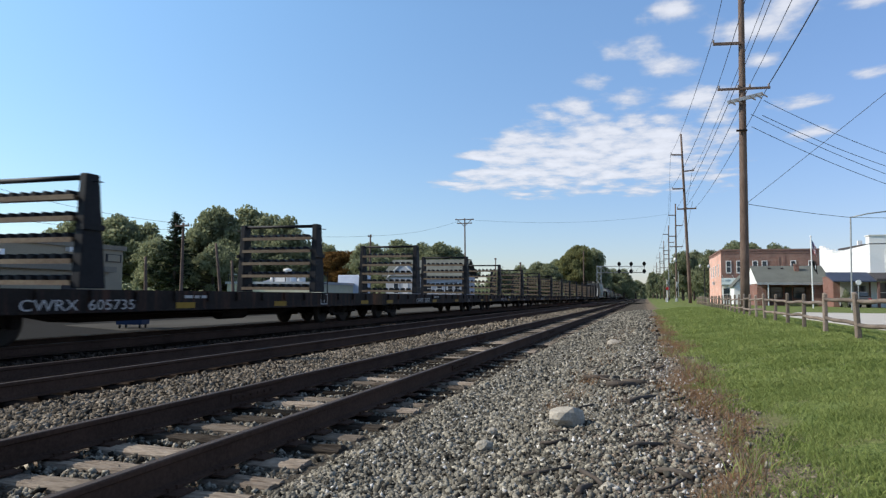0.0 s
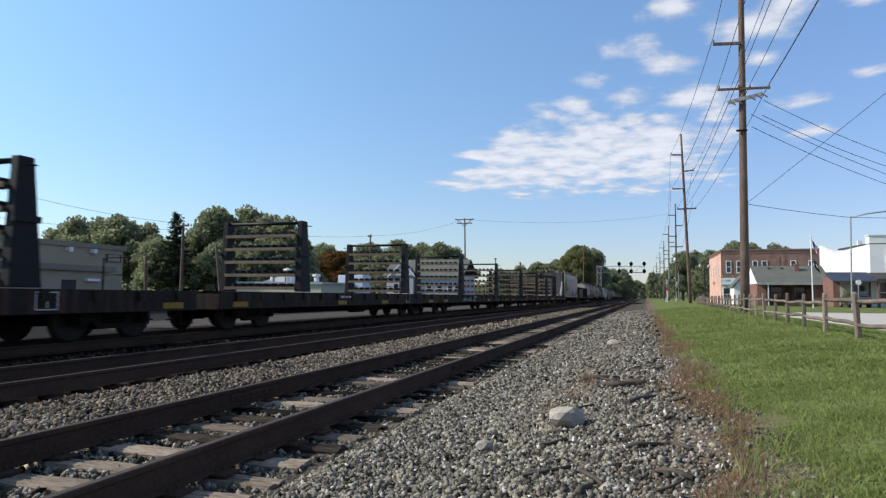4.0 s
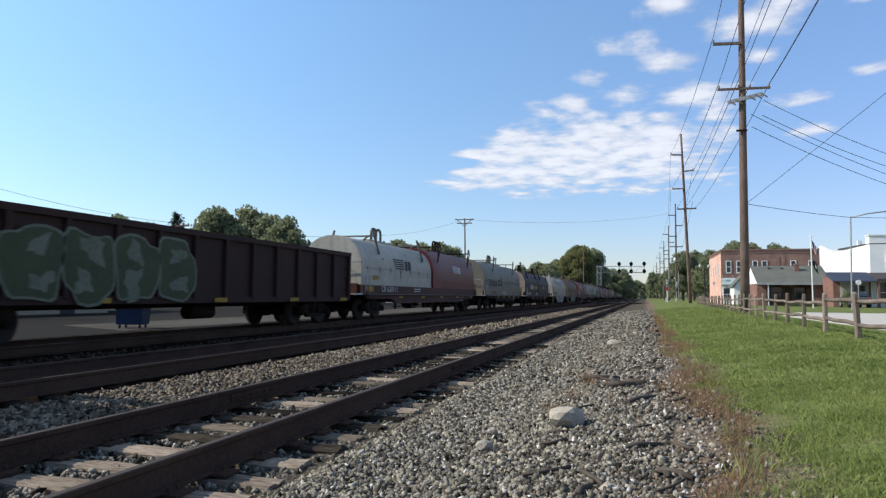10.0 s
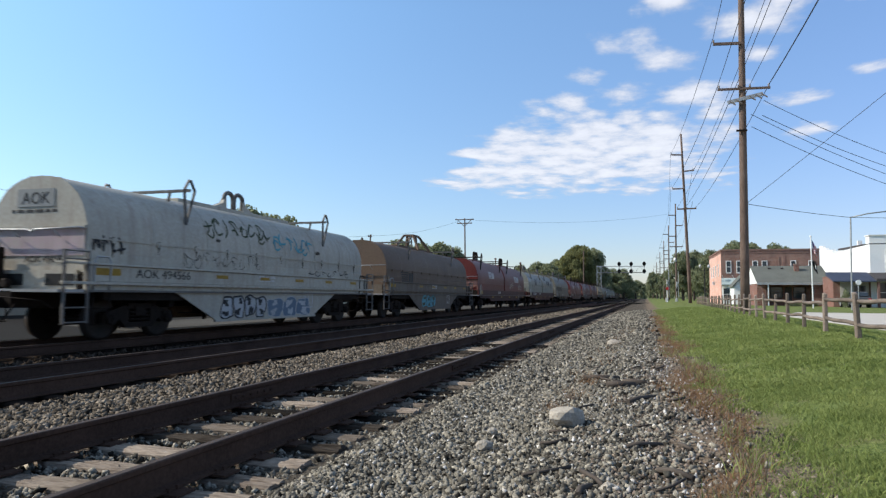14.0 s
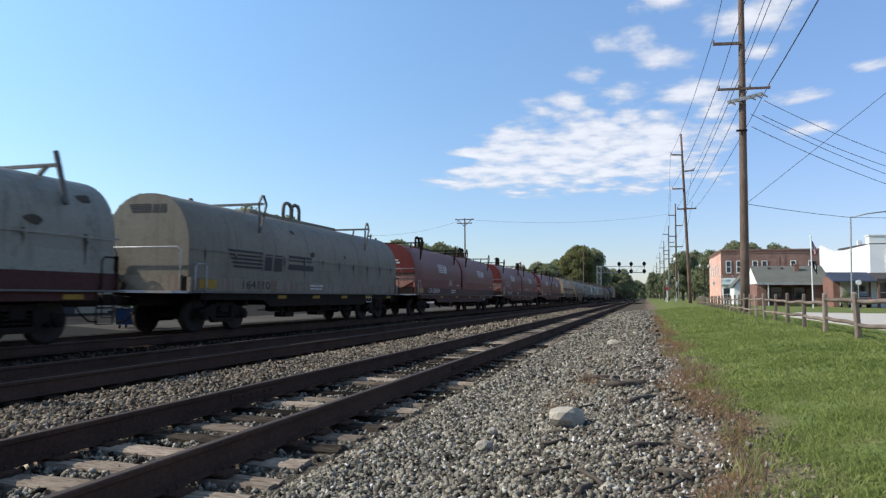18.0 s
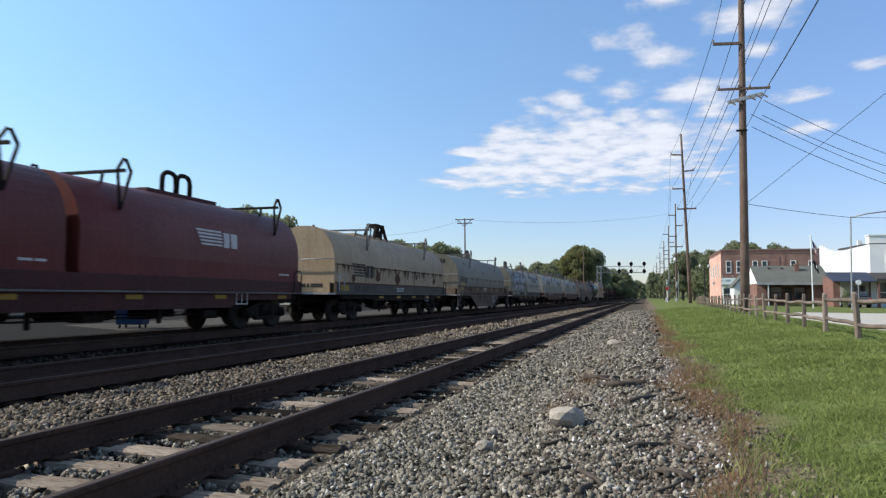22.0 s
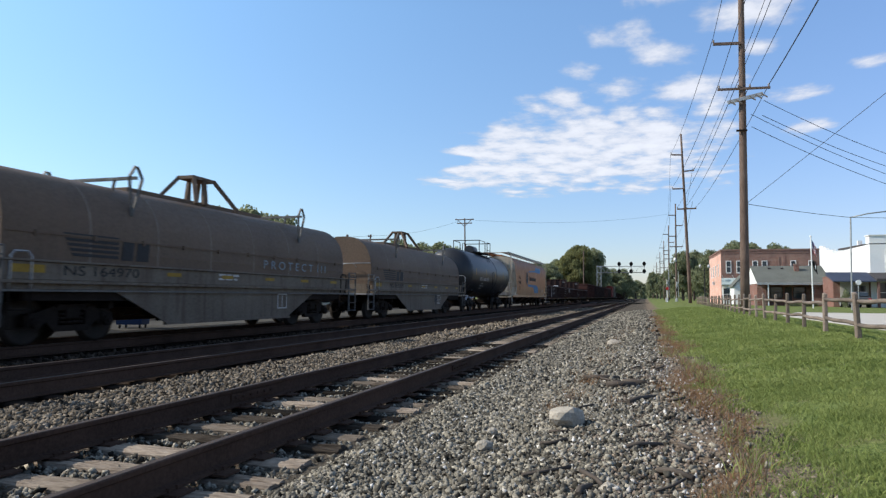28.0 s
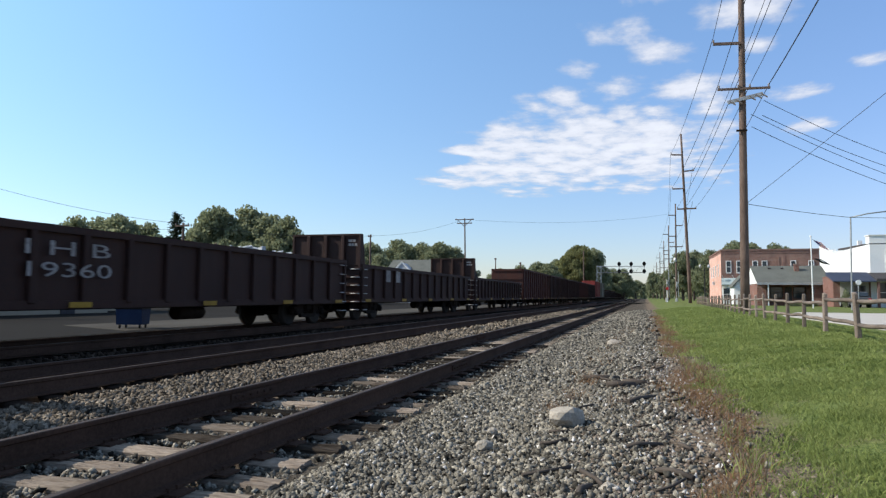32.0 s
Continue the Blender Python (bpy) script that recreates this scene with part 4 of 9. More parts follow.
cyl(bm, (0, 0, 0), 1, 0.19, 0.06, 16)
DISH = solid("round_sign", bm, M_WHITE, "small round white sign on a post", "sign", m=pose(15.31, 57, 2.35))
bm = bmesh.new()
beam(bm, (15.31, 57.1, 0.3), (15.31, 57.1, 2.3), 0.06, seg=8)
solid("sign_post", bm, M_GREYP, "thin grey sign post on the lawn", "post")

# flagpole with flag
FP = thing("flagpole", "white flagpole with two limp hanging flags", "flagpole", pose(13.2, 62, 0.3))
bm = bmesh.new()
beam(bm, (0.09, 0, 0), (0.05, 0, 5.95), 0.1, seg=10)
lathe(bm, [(5.92, 0.04), (5.96, 0.07), (6.02, 0.07), (6.07, 0.02)], 2, 10, (0.05, 0, 0))
part("shaft", bm, M_WHITE, FP)
M_FRED, M_FBLUE = surf("flag_red", (0.42, 0.05, 0.06), None, 0.8), surf("flag_blue", (0.03, 0.04, 0.14), None, 0.8)


def limp_band(z, h, x0, x1, wide, drop, off=0.0):
    """A band of cloth that starts at the hoist and droops in folds."""
    bm = bmesh.new()
    n = 10
    rows = []
    for i in range(n + 1):
        x = x0 + (x1 - x0) * i / n
        yy = 0.05 * math.sin(x * 34 + z * 2) + off
        zz = z - drop * (x / wide) ** 0.8
        rows.append((bm.verts.new((x, yy, zz)), bm.verts.new((x, yy, zz - h))))
    for (p, q), (u, w) in zip(rows, rows[1:]):
        bm.faces.new((p, u, w, q))
    return bm


FLAG = part("flag", limp_band(0, 0.5, 0, 0.12, 0.30, 0.75, -0.012), M_FBLUE, FP, "limp striped flag", at=pose(0.11, 0, 5.8))
for k in range(9):
    part("flag_stripe", limp_band(-0.1 * k, 0.1, 0, 0.30, 0.30, 0.75), M_FRED if k % 2 == 0 else M_WHITE, FLAG)
FLAG_LOW = part("flag", limp_band(0, 0.85, 0, 0.26, 0.26, 0.6), M_BLACK, FP, "limp black flag with a white centre", at=pose(0.12, 0, 4.2))
part("emblem_patch", limp_band(-0.25, 0.3, 0.08, 0.2, 0.26, 0.6, -0.012), M_WHITE, FLAG_LOW)

# a parked car before the shop, rear towards the street
CAR = thing("parked_car", "dark grey parked car before a shop window", "car", pose(19.0, 72.2, 0.3))
M_CARP, M_TYRE = surf("car_paint", (0.09, 0.092, 0.095), (0.075, 0.077, 0.08), 0.3, 0.3, 2, 30, 0), surf("tyre", (0.02, 0.02, 0.02), None, 0.9)
bm = bmesh.new()
prism(bm, [(-2.1, 0.35), (-2.15, 0.85), (-1.95, 1.0), (1.0, 1.0), (2.0, 0.85), (2.15, 0.6), (2.1, 0.3), (-2.0, 0.28)], 0, -0.86, 0.86)
body = part("body", bm, M_CARP, CAR, bevel=0.06)
bm = bmesh.new()
prism(bm, [(-1.95, 1.0), (-1.5, 1.48), (0.1, 1.5), (0.9, 1.0)], 0, -0.72, 0.72)
cabin = part("cabin", bm, M_CARP, CAR, bevel=0.05)
bm = bmesh.new()
prism(bm, [(-1.92, 1.06), (-1.60, 1.42), (-1.62, 1.44), (-1.95, 1.08)], 0, -0.6, 0.6)
part("rear_window", bm, M_GLASS, cabin)
for sx in (-1, 1):
    bm = bmesh.new()
    prism(bm, [(-1.6, 1.04), (-1.35, 1.4), (0.05, 1.42), (0.65, 1.04)], 0, sx * 0.725 - 0.008, sx * 0.725 + 0.008)
    part("side_window", bm, M_GLASS, cabin)
    bm = bmesh.new()
    box(bm, sx * 0.7 - 0.12, sx * 0.7 + 0.12, -2.17, -2.1, 0.72, 0.88)
    part("tail_light", bm, M_FRED, body)
    for yy in (-1.3, 1.35):
        bm = bmesh.new()
        cyl(bm, (sx * 0.78, yy, 0.32), 0, 0.32, 0.2, 18)
        wh = part("wheel", bm, M_TYRE, CAR)
        bm = bmesh.new()
        cyl(bm, (sx * 0.885, yy, 0.32), 0, 0.19, 0.02, 14)
        part("rim", bm, M_GALV, wh)
bm = bmesh.new()
box(bm, -0.84, 0.84, -2.22, -2.08, 0.42, 0.58)
part("bumper", bm, M_ROOFD, CAR, bevel=0.03)

# ---------------------------------------------------------------- railway signals and crossing
SB = thing("signal_bridge", "white cantilever signal bridge with three black signal heads", "signal bridge", pose(-13.3, 205, 0))
for dx in (-0.6, 0.6):
    for dy in (-0.5, 0.5):
        bm = bmesh.new()
        beam(bm, (dx, dy, -0.2), (dx, dy, 10.4), 0.16)
        part("mast_leg", bm, M_GALV, SB)
for k in range(6):
    bm = bmesh.new()
    z = 0.4 + k * 1.6
    beam(bm, (-0.6, -0.5, z), (0.6, -0.5, z + 1.6), 0.1), beam(bm, (-0.6, -0.5, z + 1.6), (0.6, -0.5, z + 1.6), 0.1)
    part("lattice", bm, M_GALV, SB)
for z in (8.3, 10.2):
    for dy in (-0.5, 0.5):
        bm = bmesh.new()
        beam(bm, (-0.6, dy, z), (13.2, dy, z), 0.14)
        part("beam", bm, M_GALV, SB)
bm = bmesh.new()
for k in range(9):
    beam(bm, (0.6 + k * 1.4, -0.5, 8.3 if k % 2 else 10.2), (2.0 + k * 1.4, -0.5, 10.2 if k % 2 else 8.3), 0.07)
part("lattice", bm, M_GALV, SB)
bm = bmesh.new()
box(bm, 0.2, 13.2, -0.9, -0.5, 8.38, 8.44)
part("walkway", bm, M_GALV, SB)
for x in (5.9, 9.3, 13.0):
    bm = bmesh.new()
    for z in (8.7, 10.9):
        cyl(bm, (x, -0.7, z), 1, 0.52, 0.1, 16)
        box(bm, x - 0.3, x + 0.3, -0.75, -0.35, z - 0.6, z + 0.6)
    beam(bm, (x, -0.5, 8.0), (x, -0.5, 11.4), 0.12)
    sh = part("signal_head", bm, M_BLACK, SB)
    bm = bmesh.new()
    for z in (8.7, 10.9):
        for dz in (-0.3, 0, 0.3):
            cyl(bm, (x, -0.85, z + dz), 1, 0.13, 0.25, 10)
    part("hood", bm, M_BLACK, sh)
M_REDP = surf("red_paint", (0.5, 0.04, 0.03), (0.35, 0.03, 0.03), 0.5)
for x, y in ((3.6, 124.5), (5.9, 140.5)):
    XS = thing("crossing_signal", "level crossing signal with crossbuck and red lamps", "crossing signal", pose(x, y, 0.1, 0, 0, 72))
    bm = bmesh.new()
    beam(bm, (0, 0, -0.1), (0, 0, 4.2), 0.14, seg=8)
    part("mast", bm, M_GALV, XS)
    for a in (-1, 1):
        bm = bmesh.new()
        beam(bm, (-0.55, -0.1, 3.6 - a * 0.45), (0.55, -0.1, 3.6 + a * 0.45), 0.03, 0.22)
        part("crossbuck", bm, M_WHITE, XS)
        bm = bmesh.new()
        cyl(bm, (a * 0.5, -0.12, 2.5), 1, 0.3, 0.06, 14)
        part("lamp", bm, M_BLACK, XS)
    bm = bmesh.new()
    box(bm, -0.3, 0.3, -0.2, 0.2, 0, 0.9)
    part("cabinet", bm, M_GALV, XS)
    bm = bmesh.new()
    beam(bm, (0.3, -0.3, 1.1), (0.3, -0.3, 6.2), 0.05, 0.1)
    part("gate_arm", bm, M_GALV, XS, "raised thin gate arm")

SG = thing("road_sign", "small red road sign on a thin white post", "sign", pose(3.6, 122, 0.1))
bm = bmesh.new()
beam(bm, (0, 0, -0.1), (0, 0, 2.2), 0.12, seg=8)
part("post", bm, M_WHITE, SG)
bm = bmesh.new()
cyl(bm, (0, -0.09, 2.55), 1, 0.28, 0.03, 8)
part("sign_plate", bm, M_REDP, SG)
# twin-globe lantern before the brick block
LN = thing("street_lantern", "black cast post with two white globe lanterns", "street lamp", pose(7.7, 97, 0.2))
bm = bmesh.new()
lathe(bm, [(-0.1, 0.2), (0.4, 0.2), (0.6, 0.1), (4.6, 0.07), (4.8, 0.1), (5.0, 0.03)], 2, 10)
part("shaft", bm, M_BLACK, LN)
bm = bmesh.new()
rod(bm, [(-0.55, 0, 4.9), (-0.5, 0, 4.62), (0, 0, 4.55), (0.5, 0, 4.62), (0.55, 0, 4.9)], 0.07, 6)
part("arm", bm, M_BLACK, LN)
for k in (-0.55, 0.55):
    bm = bmesh.new()
    lathe(bm, [(4.9, 0.08), (4.98, 0.15), (5.15, 0.18), (5.35, 0.13), (5.45, 0.04)], 2, 12, (k, 0, 0))
    part("globe", bm, M_GALV, LN, "white glass globe")

# ---------------------------------------------------------------- beyond the tracks
M_TANW = surf("tan_wall", (0.36, 0.305, 0.215), (0.31, 0.26, 0.185), 0.8, 0, 0.3, 10, 0.15)
M_METALR = surf("sheet_roof", (0.38, 0.39, 0.40), (0.28, 0.29, 0.3), 0.5, 0.3, 0.5, 10, 0.1)
M_FASCIA = surf("tan_fascia", (0.26, 0.225, 0.17), (0.2, 0.17, 0.13), 0.7, 0, 0.5, 10, 0.1)
TB = thing("tan_building", "long tan commercial building with a grey metal roof edge", "building", pose(-36, 0, -0.2))
bm = bmesh.new()
box(bm, -18, 0, -30, 39.2, 0, 4.3)
part("wall", bm, M_TANW, TB)
bm = bmesh.new()
box(bm, -18.2, 0.15, -30.2, 39.4, 4.3, 4.62)
part("roof_edge", bm, M_FASCIA, TB)
bm = bmesh.new()
box(bm, -0.1, 3.2, -30, 34.6, 0, 2.6)
part("wall", bm, M_TANW, TB, "low tan front wing")
bm = bmesh.new()
box(bm, -0.1, 3.5, -30.2, 34.9, 2.6, 2.95)
part("roof_edge", bm, M_FASCIA, TB)
for yy in (28.4, 24.0):
    bm = bmesh.new()
    cyl(bm, (1.6, yy, 3.3), 2, 0.16, 0.8, 10)
    part("vent_pipe", bm, M_WHITE, TB)
for yy in (34.2, 36.2):
    bm = bmesh.new()
    box(bm, 0.0, 0.35, yy, yy + 0.3, 3.95, 4.25)
    part("flood_lamp", bm, M_WHITE, TB)
bm = bmesh.new()
box(bm, 0.0, 0.06, 37.6, 39.0, 3.45, 4.0)
part("sign_frame", bm, M_ROOFD, TB)
bm = bmesh.new()
box(bm, 0.02, 0.08, 37.75, 38.85, 3.5, 3.95)
part("sign_panel", bm, M_TANW, TB)
bm = bmesh.new()
box(bm, 3.2, 3.26, 31.0, 32.0, 0, 2.05)
part("door", bm, M_ROOFD, TB)
bm = bmesh.new()
box(bm, 3.2, 3.5, 32.6, 33.6, 2.0, 2.15)
part("wall_lamp", bm, M_WHITE, TB)

FR = thing("flat_roofed_shop", "long low shop with a white roof edge and railings", "building", pose(-37, 72, -0.2))
bm = bmesh.new()
box(bm, -13, 0, 0, 14, 0, 2.5)
part("wall", bm, surf("pale_yellow_wall", (0.52, 0.50, 0.36), (0.45, 0.43, 0.31), 0.8), FR)
bm = bmesh.new()
box(bm, -13.2, 0.2, -0.2, 14.2, 2.5, 2.8)
part("roof_edge", bm, M_METALR, FR)
for k in range(9):
    bm = bmesh.new()
    beam(bm, (-12.8 + k * 1.6, -0.1, 2.8), (-12.8 + k * 1.6, -0.1, 3.7), 0.07)
    part("rail_post", bm, M_RACK, FR)
bm = bmesh.new()
beam(bm, (-12.8, -0.1, 3.7), (0, -0.1, 3.7), 0.07)
part("top_rail", bm, M_GALV, FR)
for x, z in ((-8.4, 0.7), (-4.6, 0.5), (-2.2, 0.6), (-6.3, 1.3)):
    bm = bmesh.new()
    cyl(bm, (x, 3, 2.8 + z / 2), 2, 0.3, z, 12)
    lathe(bm, [(2.8 + z, 0.2), (2.9 + z, 0.5), (3.1 + z, 0.55), (3.25 + z, 0.2)], 2, 12, (x, 3, 0))
    part("roof_vent", bm, M_WHITE, FR)
bm = bmesh.new()
prism(bm, [(-11.5, 2.8), (-7.0, 2.8), (-7.0, 3.6), (-8.4, 3.7)], 1, 5, 9)
part("skylight", bm, M_WHITE, FR)

WT = thing("box_trailer", "parked white box trailer", "trailer", pose(-37.0, 81, -0.2))
bm = bmesh.new()
box(bm, -2.2, 1.4, 0, 2.6, 1.1, 3.9)
part("box", bm, surf("trailer_white", (0.62, 0.65, 0.72), (0.52, 0.55, 0.62), 0.4), WT, bevel=0.05)
bm = bmesh.new()
for x in (-1.4, -0.6, 0.9):
    cyl(bm, (x, 0.2, 0.5), 1, 0.5, 0.3, 16), cyl(bm, (x, 2.4, 0.5), 1, 0.5, 0.3, 16)
box(bm, -2.1, 1.3, 0.4, 2.2, 0.85, 1.1)
part("chassis", bm, M_BLACK, WT)

GH = thing("grey_house", "grey-sided house with a wide grey roof and gable", "house", pose(-41.5, 104, -0.2))
bm = bmesh.new()
box(bm, 0, 13, 0, 9, 0, 4.6)
part("wall", bm, surf("grey_siding", (0.46, 0.47, 0.49), (0.4, 0.41, 0.43), 0.7), GH)
bm = bmesh.new()
prism(bm, [(-0.6, 4.3), (-0.6, 4.5), (4.5, 7.4), (9.6, 4.5), (9.6, 4.3), (4.5, 7.2)], 0, -0.5, 13.5)
part("roof", bm, M_ROOF, GH)
bm = bmesh.new()
prism(bm, [(0.8, 4.4), (5.2, 4.4), (3.0, 6.6)], 1, -0.5, 2.0)
box(bm, 1.0, 5.0, -0.5, 0.3, 0, 4.4)
part("gable", bm, surf("grey_siding", (0.46, 0.47, 0.49)), GH)
for k, w in ((1.5, M_WHITE), (-1.5, M_WHITE)):
    bm = bmesh.new()
    beam(bm, (3.0, -0.56, 6.75), (3.0 + k * 1.7, -0.56, 4.2), 0.12, 0.22)
    part("barge_board", bm, w, GH)
for x in (1.6, 7.2, 9.0, 10.8, 12.0):
    window(GH, endface(x, -0.03 if x > 5 else -0.53, 1.6), 0.8, 1.6)
bm = bmesh.new()
box(bm, 3.2, 4.1, -0.56, -0.5, 0.2, 3.6)
part("door", bm, M_WHITE, GH)

DU = thing("dumpster", "blue steel waste container on wheels", "dumpster", pose(-17.8, 20.0, -0.17, 0, 0, 20) @ Matrix.Diagonal((0.5, 0.5, 0.55, 1)))
bm = bmesh.new()
prism(bm, [(-0.7, 0.25), (0.7, 0.25), (0.85, 1.25), (-0.85, 1.25)], 0, -0.9, 0.9)
part("bin", bm, surf("blue_bin", (0.016, 0.035, 0.085), (0.011, 0.024, 0.06), 0.6), DU)
bm = bmesh.new()
box(bm, -0.95, 0.95, -0.88, 0.88, 1.25, 1.32)
part("lid", bm, M_BLACK, DU)
bm = bmesh.new()
for x in (-0.7, 0.7):
    for yy in (-0.55, 0.55):
        cyl(bm, (x, yy, 0.12), 0, 0.12, 0.08, 10)
part("castor", bm, M_BLACK, DU)

for x, y, z0, z1, lean, armw, lab in ((-43.4, 55, -0.2, 8.0, 0, 1.6, "old wooden telephone pole with a short crossarm"), (-42.3, 60, -0.2, 6.4, -0.9, 0, "leaning bare wooden pole"), (-41.5, 61, -0.2, 4.6, -0.4, 0, "short leaning wooden pole"),
                                       (-43.2, 50, -0.2, 4.4, -0.2, 0, "short bare wooden pole"), (-40.6, 95, -0.2, 10.4, 0, 0.6, "dark wooden pole beside the lot"), (-32.0, 120, -0.2, 15.6, -0.25, 3.6, "wooden pole with a fan of crossarms"),
                                       (-32.9, 150, -0.2, 9.8, 0, 0.5, "distant wooden utility pole beside the road"), (-28.6, 158, -0.2, 9.2, 0, 0.5, "distant wooden utility pole beside the road"), (-14.6, 168, -0.2, 12.5, 0, 0, "pale wooden pole before the trees")):
    p = thing("utility_pole", lab, "utility pole", pose(x, y, 0), "poles beyond the tracks")
    pole_shaft(p, 0, z0, lean, z1, 0.19, 0.11)
    if armw:
        arm(p, lean - armw / 2, lean + armw / 2, z1 - 0.3, z1 - 0.3, 0.16, (0.05, 0.95))
        if armw > 3:
            arm(p, lean - armw * 0.4, lean + armw * 0.4, z1 - 1.0, z1 - 1.0, 0.16, (0.05, 0.95))
            for k in (-1, 1):
                bm = bmesh.new()
                beam(bm, (lean, -0.2, z1 - 1.6), (lean + k * 1.4, -0.2, z1 - 0.3), 0.1)
                part("brace", bm, M_POLE, p)
for a, b, s in (((-62, 40, 12.9), (-43.4, 55, 7.9), 0.9), ((-43.4, 55, 7.9), (-40.6, 95, 10.2), 0.6), ((-60, 40, 8.8), (-43.4, 55, 7.4), 0.8), ((-40.6, 95, 10.2), (-33, 120, 15.2), 0.7), ((-31.0, 120, 15.2), (5.1, 160, 20.1), 1.1)):
    wire("power_line", a, b, s, 0.016, "thin dark overhead wire")
# a lamp globe on a post in the lot
LP = thing("lot_lamp", "dark lamp post with a pale globe", "street lamp", pose(-30.2, 23.8, -0.2))
bm = bmesh.new()
beam(bm, (0, 0, 0), (0, 0, 3.9), 0.3, seg=10)
part("shaft", bm, M_POLE, LP)
bm = bmesh.new()
lathe(bm, [(3.8, 0.1), (3.9, 0.36), (4.15, 0.42), (4.35, 0.3), (4.45, 0.05)], 2, 14)
part("globe", bm, M_WHITE, LP)


# ---------------------------------------------------------------- trees
# leaf colours are raised and greyed to stand in for distance haze
M_LEAF = [leafy("leaves_mid", (0.190, 0.212, 0.121), (0.320, 0.333, 0.199), 0.5, 0.6), leafy("leaves_dark", (0.168, 0.190, 0.109), (0.292, 0.307, 0.179), 0.5, 0.6),
          leafy("leaves_yellow", (0.152, 0.159, 0.068), (0.270, 0.265, 0.121), 0.5, 0.6), leafy("leaves_rust", (0.112, 0.064, 0.024), (0.190, 0.106, 0.039), 0.3, 0.6)]
M_NEEDLE = leafy("needles", (0.03, 0.045, 0.028), (0.07, 0.09, 0.055), 0.25, 0.6)
M_BARK = surf("bark", (0.10, 0.08, 0.065), (0.055, 0.043, 0.035), 0.95, 0, 2, 12, 0.6, 0.03, grain=(5, 5, 0.8))


def leaf_cloud(name, centres, radii, n, size, material, seed, squash=0.8):
    r = np.random.default_rng(seed)
    w = np.array(radii) ** 2
    pick = r.choice(len(radii), n, p=w / w.sum())
    d = r.normal(0, 1, (n, 3))
    d /= np.linalg.norm(d, axis=1, keepdims=True)
    rad = np.array(radii)[pick] * (0.12 + 1.2 * r.uniform(0, 1, n) ** 0.8)
    c = np.array(centres)[pick] + d * rad[:, None] * np.array([1, 1, squash])
    q = np.array([[-0.5, -0.35, 0], [0.45, -0.45, 0.12], [0.55, 0.4, -0.08], [-0.4, 0.5, 0.1]])
    f = np.array([[0, 1, 2], [0, 2, 3]])
    return scatter(name, q, f, c, size * r.uniform(0.6, 1.4, (n, 1)) * np.ones((n, 3)), turns_random(r, n), material)


def tree_parts(seed, material, n=15000):
    """A broadleaf tree 10 m high and about 8 m wide at the foot of its origin."""
    r = np.random.default_rng(seed)
    bm = bmesh.new()
    beam(bm, (0, 0, -0.3), (0.1, 0, 2.5), 0.55, seg=9)
    beam(bm, (0.1, 0, 2.4), (0.15, 0.1, 5.5), 0.38, seg=8)
    cs, rs = [], []
    for i in range(26):
        a = i * 2.4 + r.uniform(-0.4, 0.4)
        z = 2.4 + 6.6 * (i / 25)
        reach = (3.3 * math.sin(math.pi * min(1, 0.25 + 0.72 * i / 25)) + 0.2) * r.uniform(0.6, 1.18)
        tip = (reach * math.cos(a), reach * math.sin(a), z + r.uniform(-0.3, 0.5))
        beam(bm, (0.1, 0, min(z - 0.9, 5.2)), tip, 0.14, seg=5)
        cs.append(tip), rs.append(r.uniform(0.6, 1.25))
    for i in range(9):
        a = r.uniform(0, 6.28)
        cs.append((1.5 * math.cos(a), 1.5 * math.sin(a), r.uniform(4.5, 8.8))), rs.append(r.uniform(0.9, 1.3))
    return finish(bm, "trunk", M_BARK), leaf_cloud("crown", cs, rs, n, 0.24, material, seed + 100)


def spruce_parts(seed):
    r = np.random.default_rng(seed)
    bm = bmesh.new()
    beam(bm, (0, 0, -0.3), (0, 0, 9.8), 0.26, seg=8)
    pts = []
    for i in range(60):
        z = 1.2 + 8.4 * i / 59
        ln = (1 - i / 62) * 2.5 * r.uniform(0.55, 1.2) + 0.15
        a = i * 2.39996 + r.uniform(-0.3, 0.3)
        tip = Vector((ln * math.cos(a), ln * math.sin(a), z - 0.1 * ln + 0.25))
        beam(bm, (0, 0, z), tip, 0.05)
        for k in range(int(10 + 45 * ln)):
            t = r.uniform(0.15, 1.0)
            p = Vector((0, 0, z)).lerp(tip, t) + Vector(r.normal(0, 0.12, 3)) - Vector((0, 0, 0.12))
            pts.append(p)
    n = len(pts)
    q = np.array([[-0.5, -0.16, 0], [0.5, -0.16, 0.05], [0.5, 0.16, 0], [-0.5, 0.16, -0.05]])
    return finish(bm, "trunk", M_BARK), scatter("crown", q, np.array([[0, 1, 2], [0, 2, 3]]), np.array([p[:] for p in pts]), 0.36 * r.uniform(0.6, 1.3, (n, 1)) * np.ones((n, 3)), turns_random(r, n, 0.6), M_NEEDLE)


KINDS = {"mid": [tree_parts(1, M_LEAF[0]), tree_parts(2, M_LEAF[0])], "dark": [tree_parts(3, M_LEAF[1]), tree_parts(4, M_LEAF[1])], "yellow": [tree_parts(5, M_LEAF[2], 17000)], "rust": [tree_parts(6, M_LEAF[3], 13000)], "spruce": [spruce_parts(7)]}
TREE_LABEL = {"mid": "leafy green broadleaf tree", "dark": "dense dark green broadleaf tree", "yellow": "tall yellowing broadleaf tree", "rust": "reddish brown autumn tree", "spruce": "ragged dark blue-green spruce"}
r9 = np.random.default_rng(9)


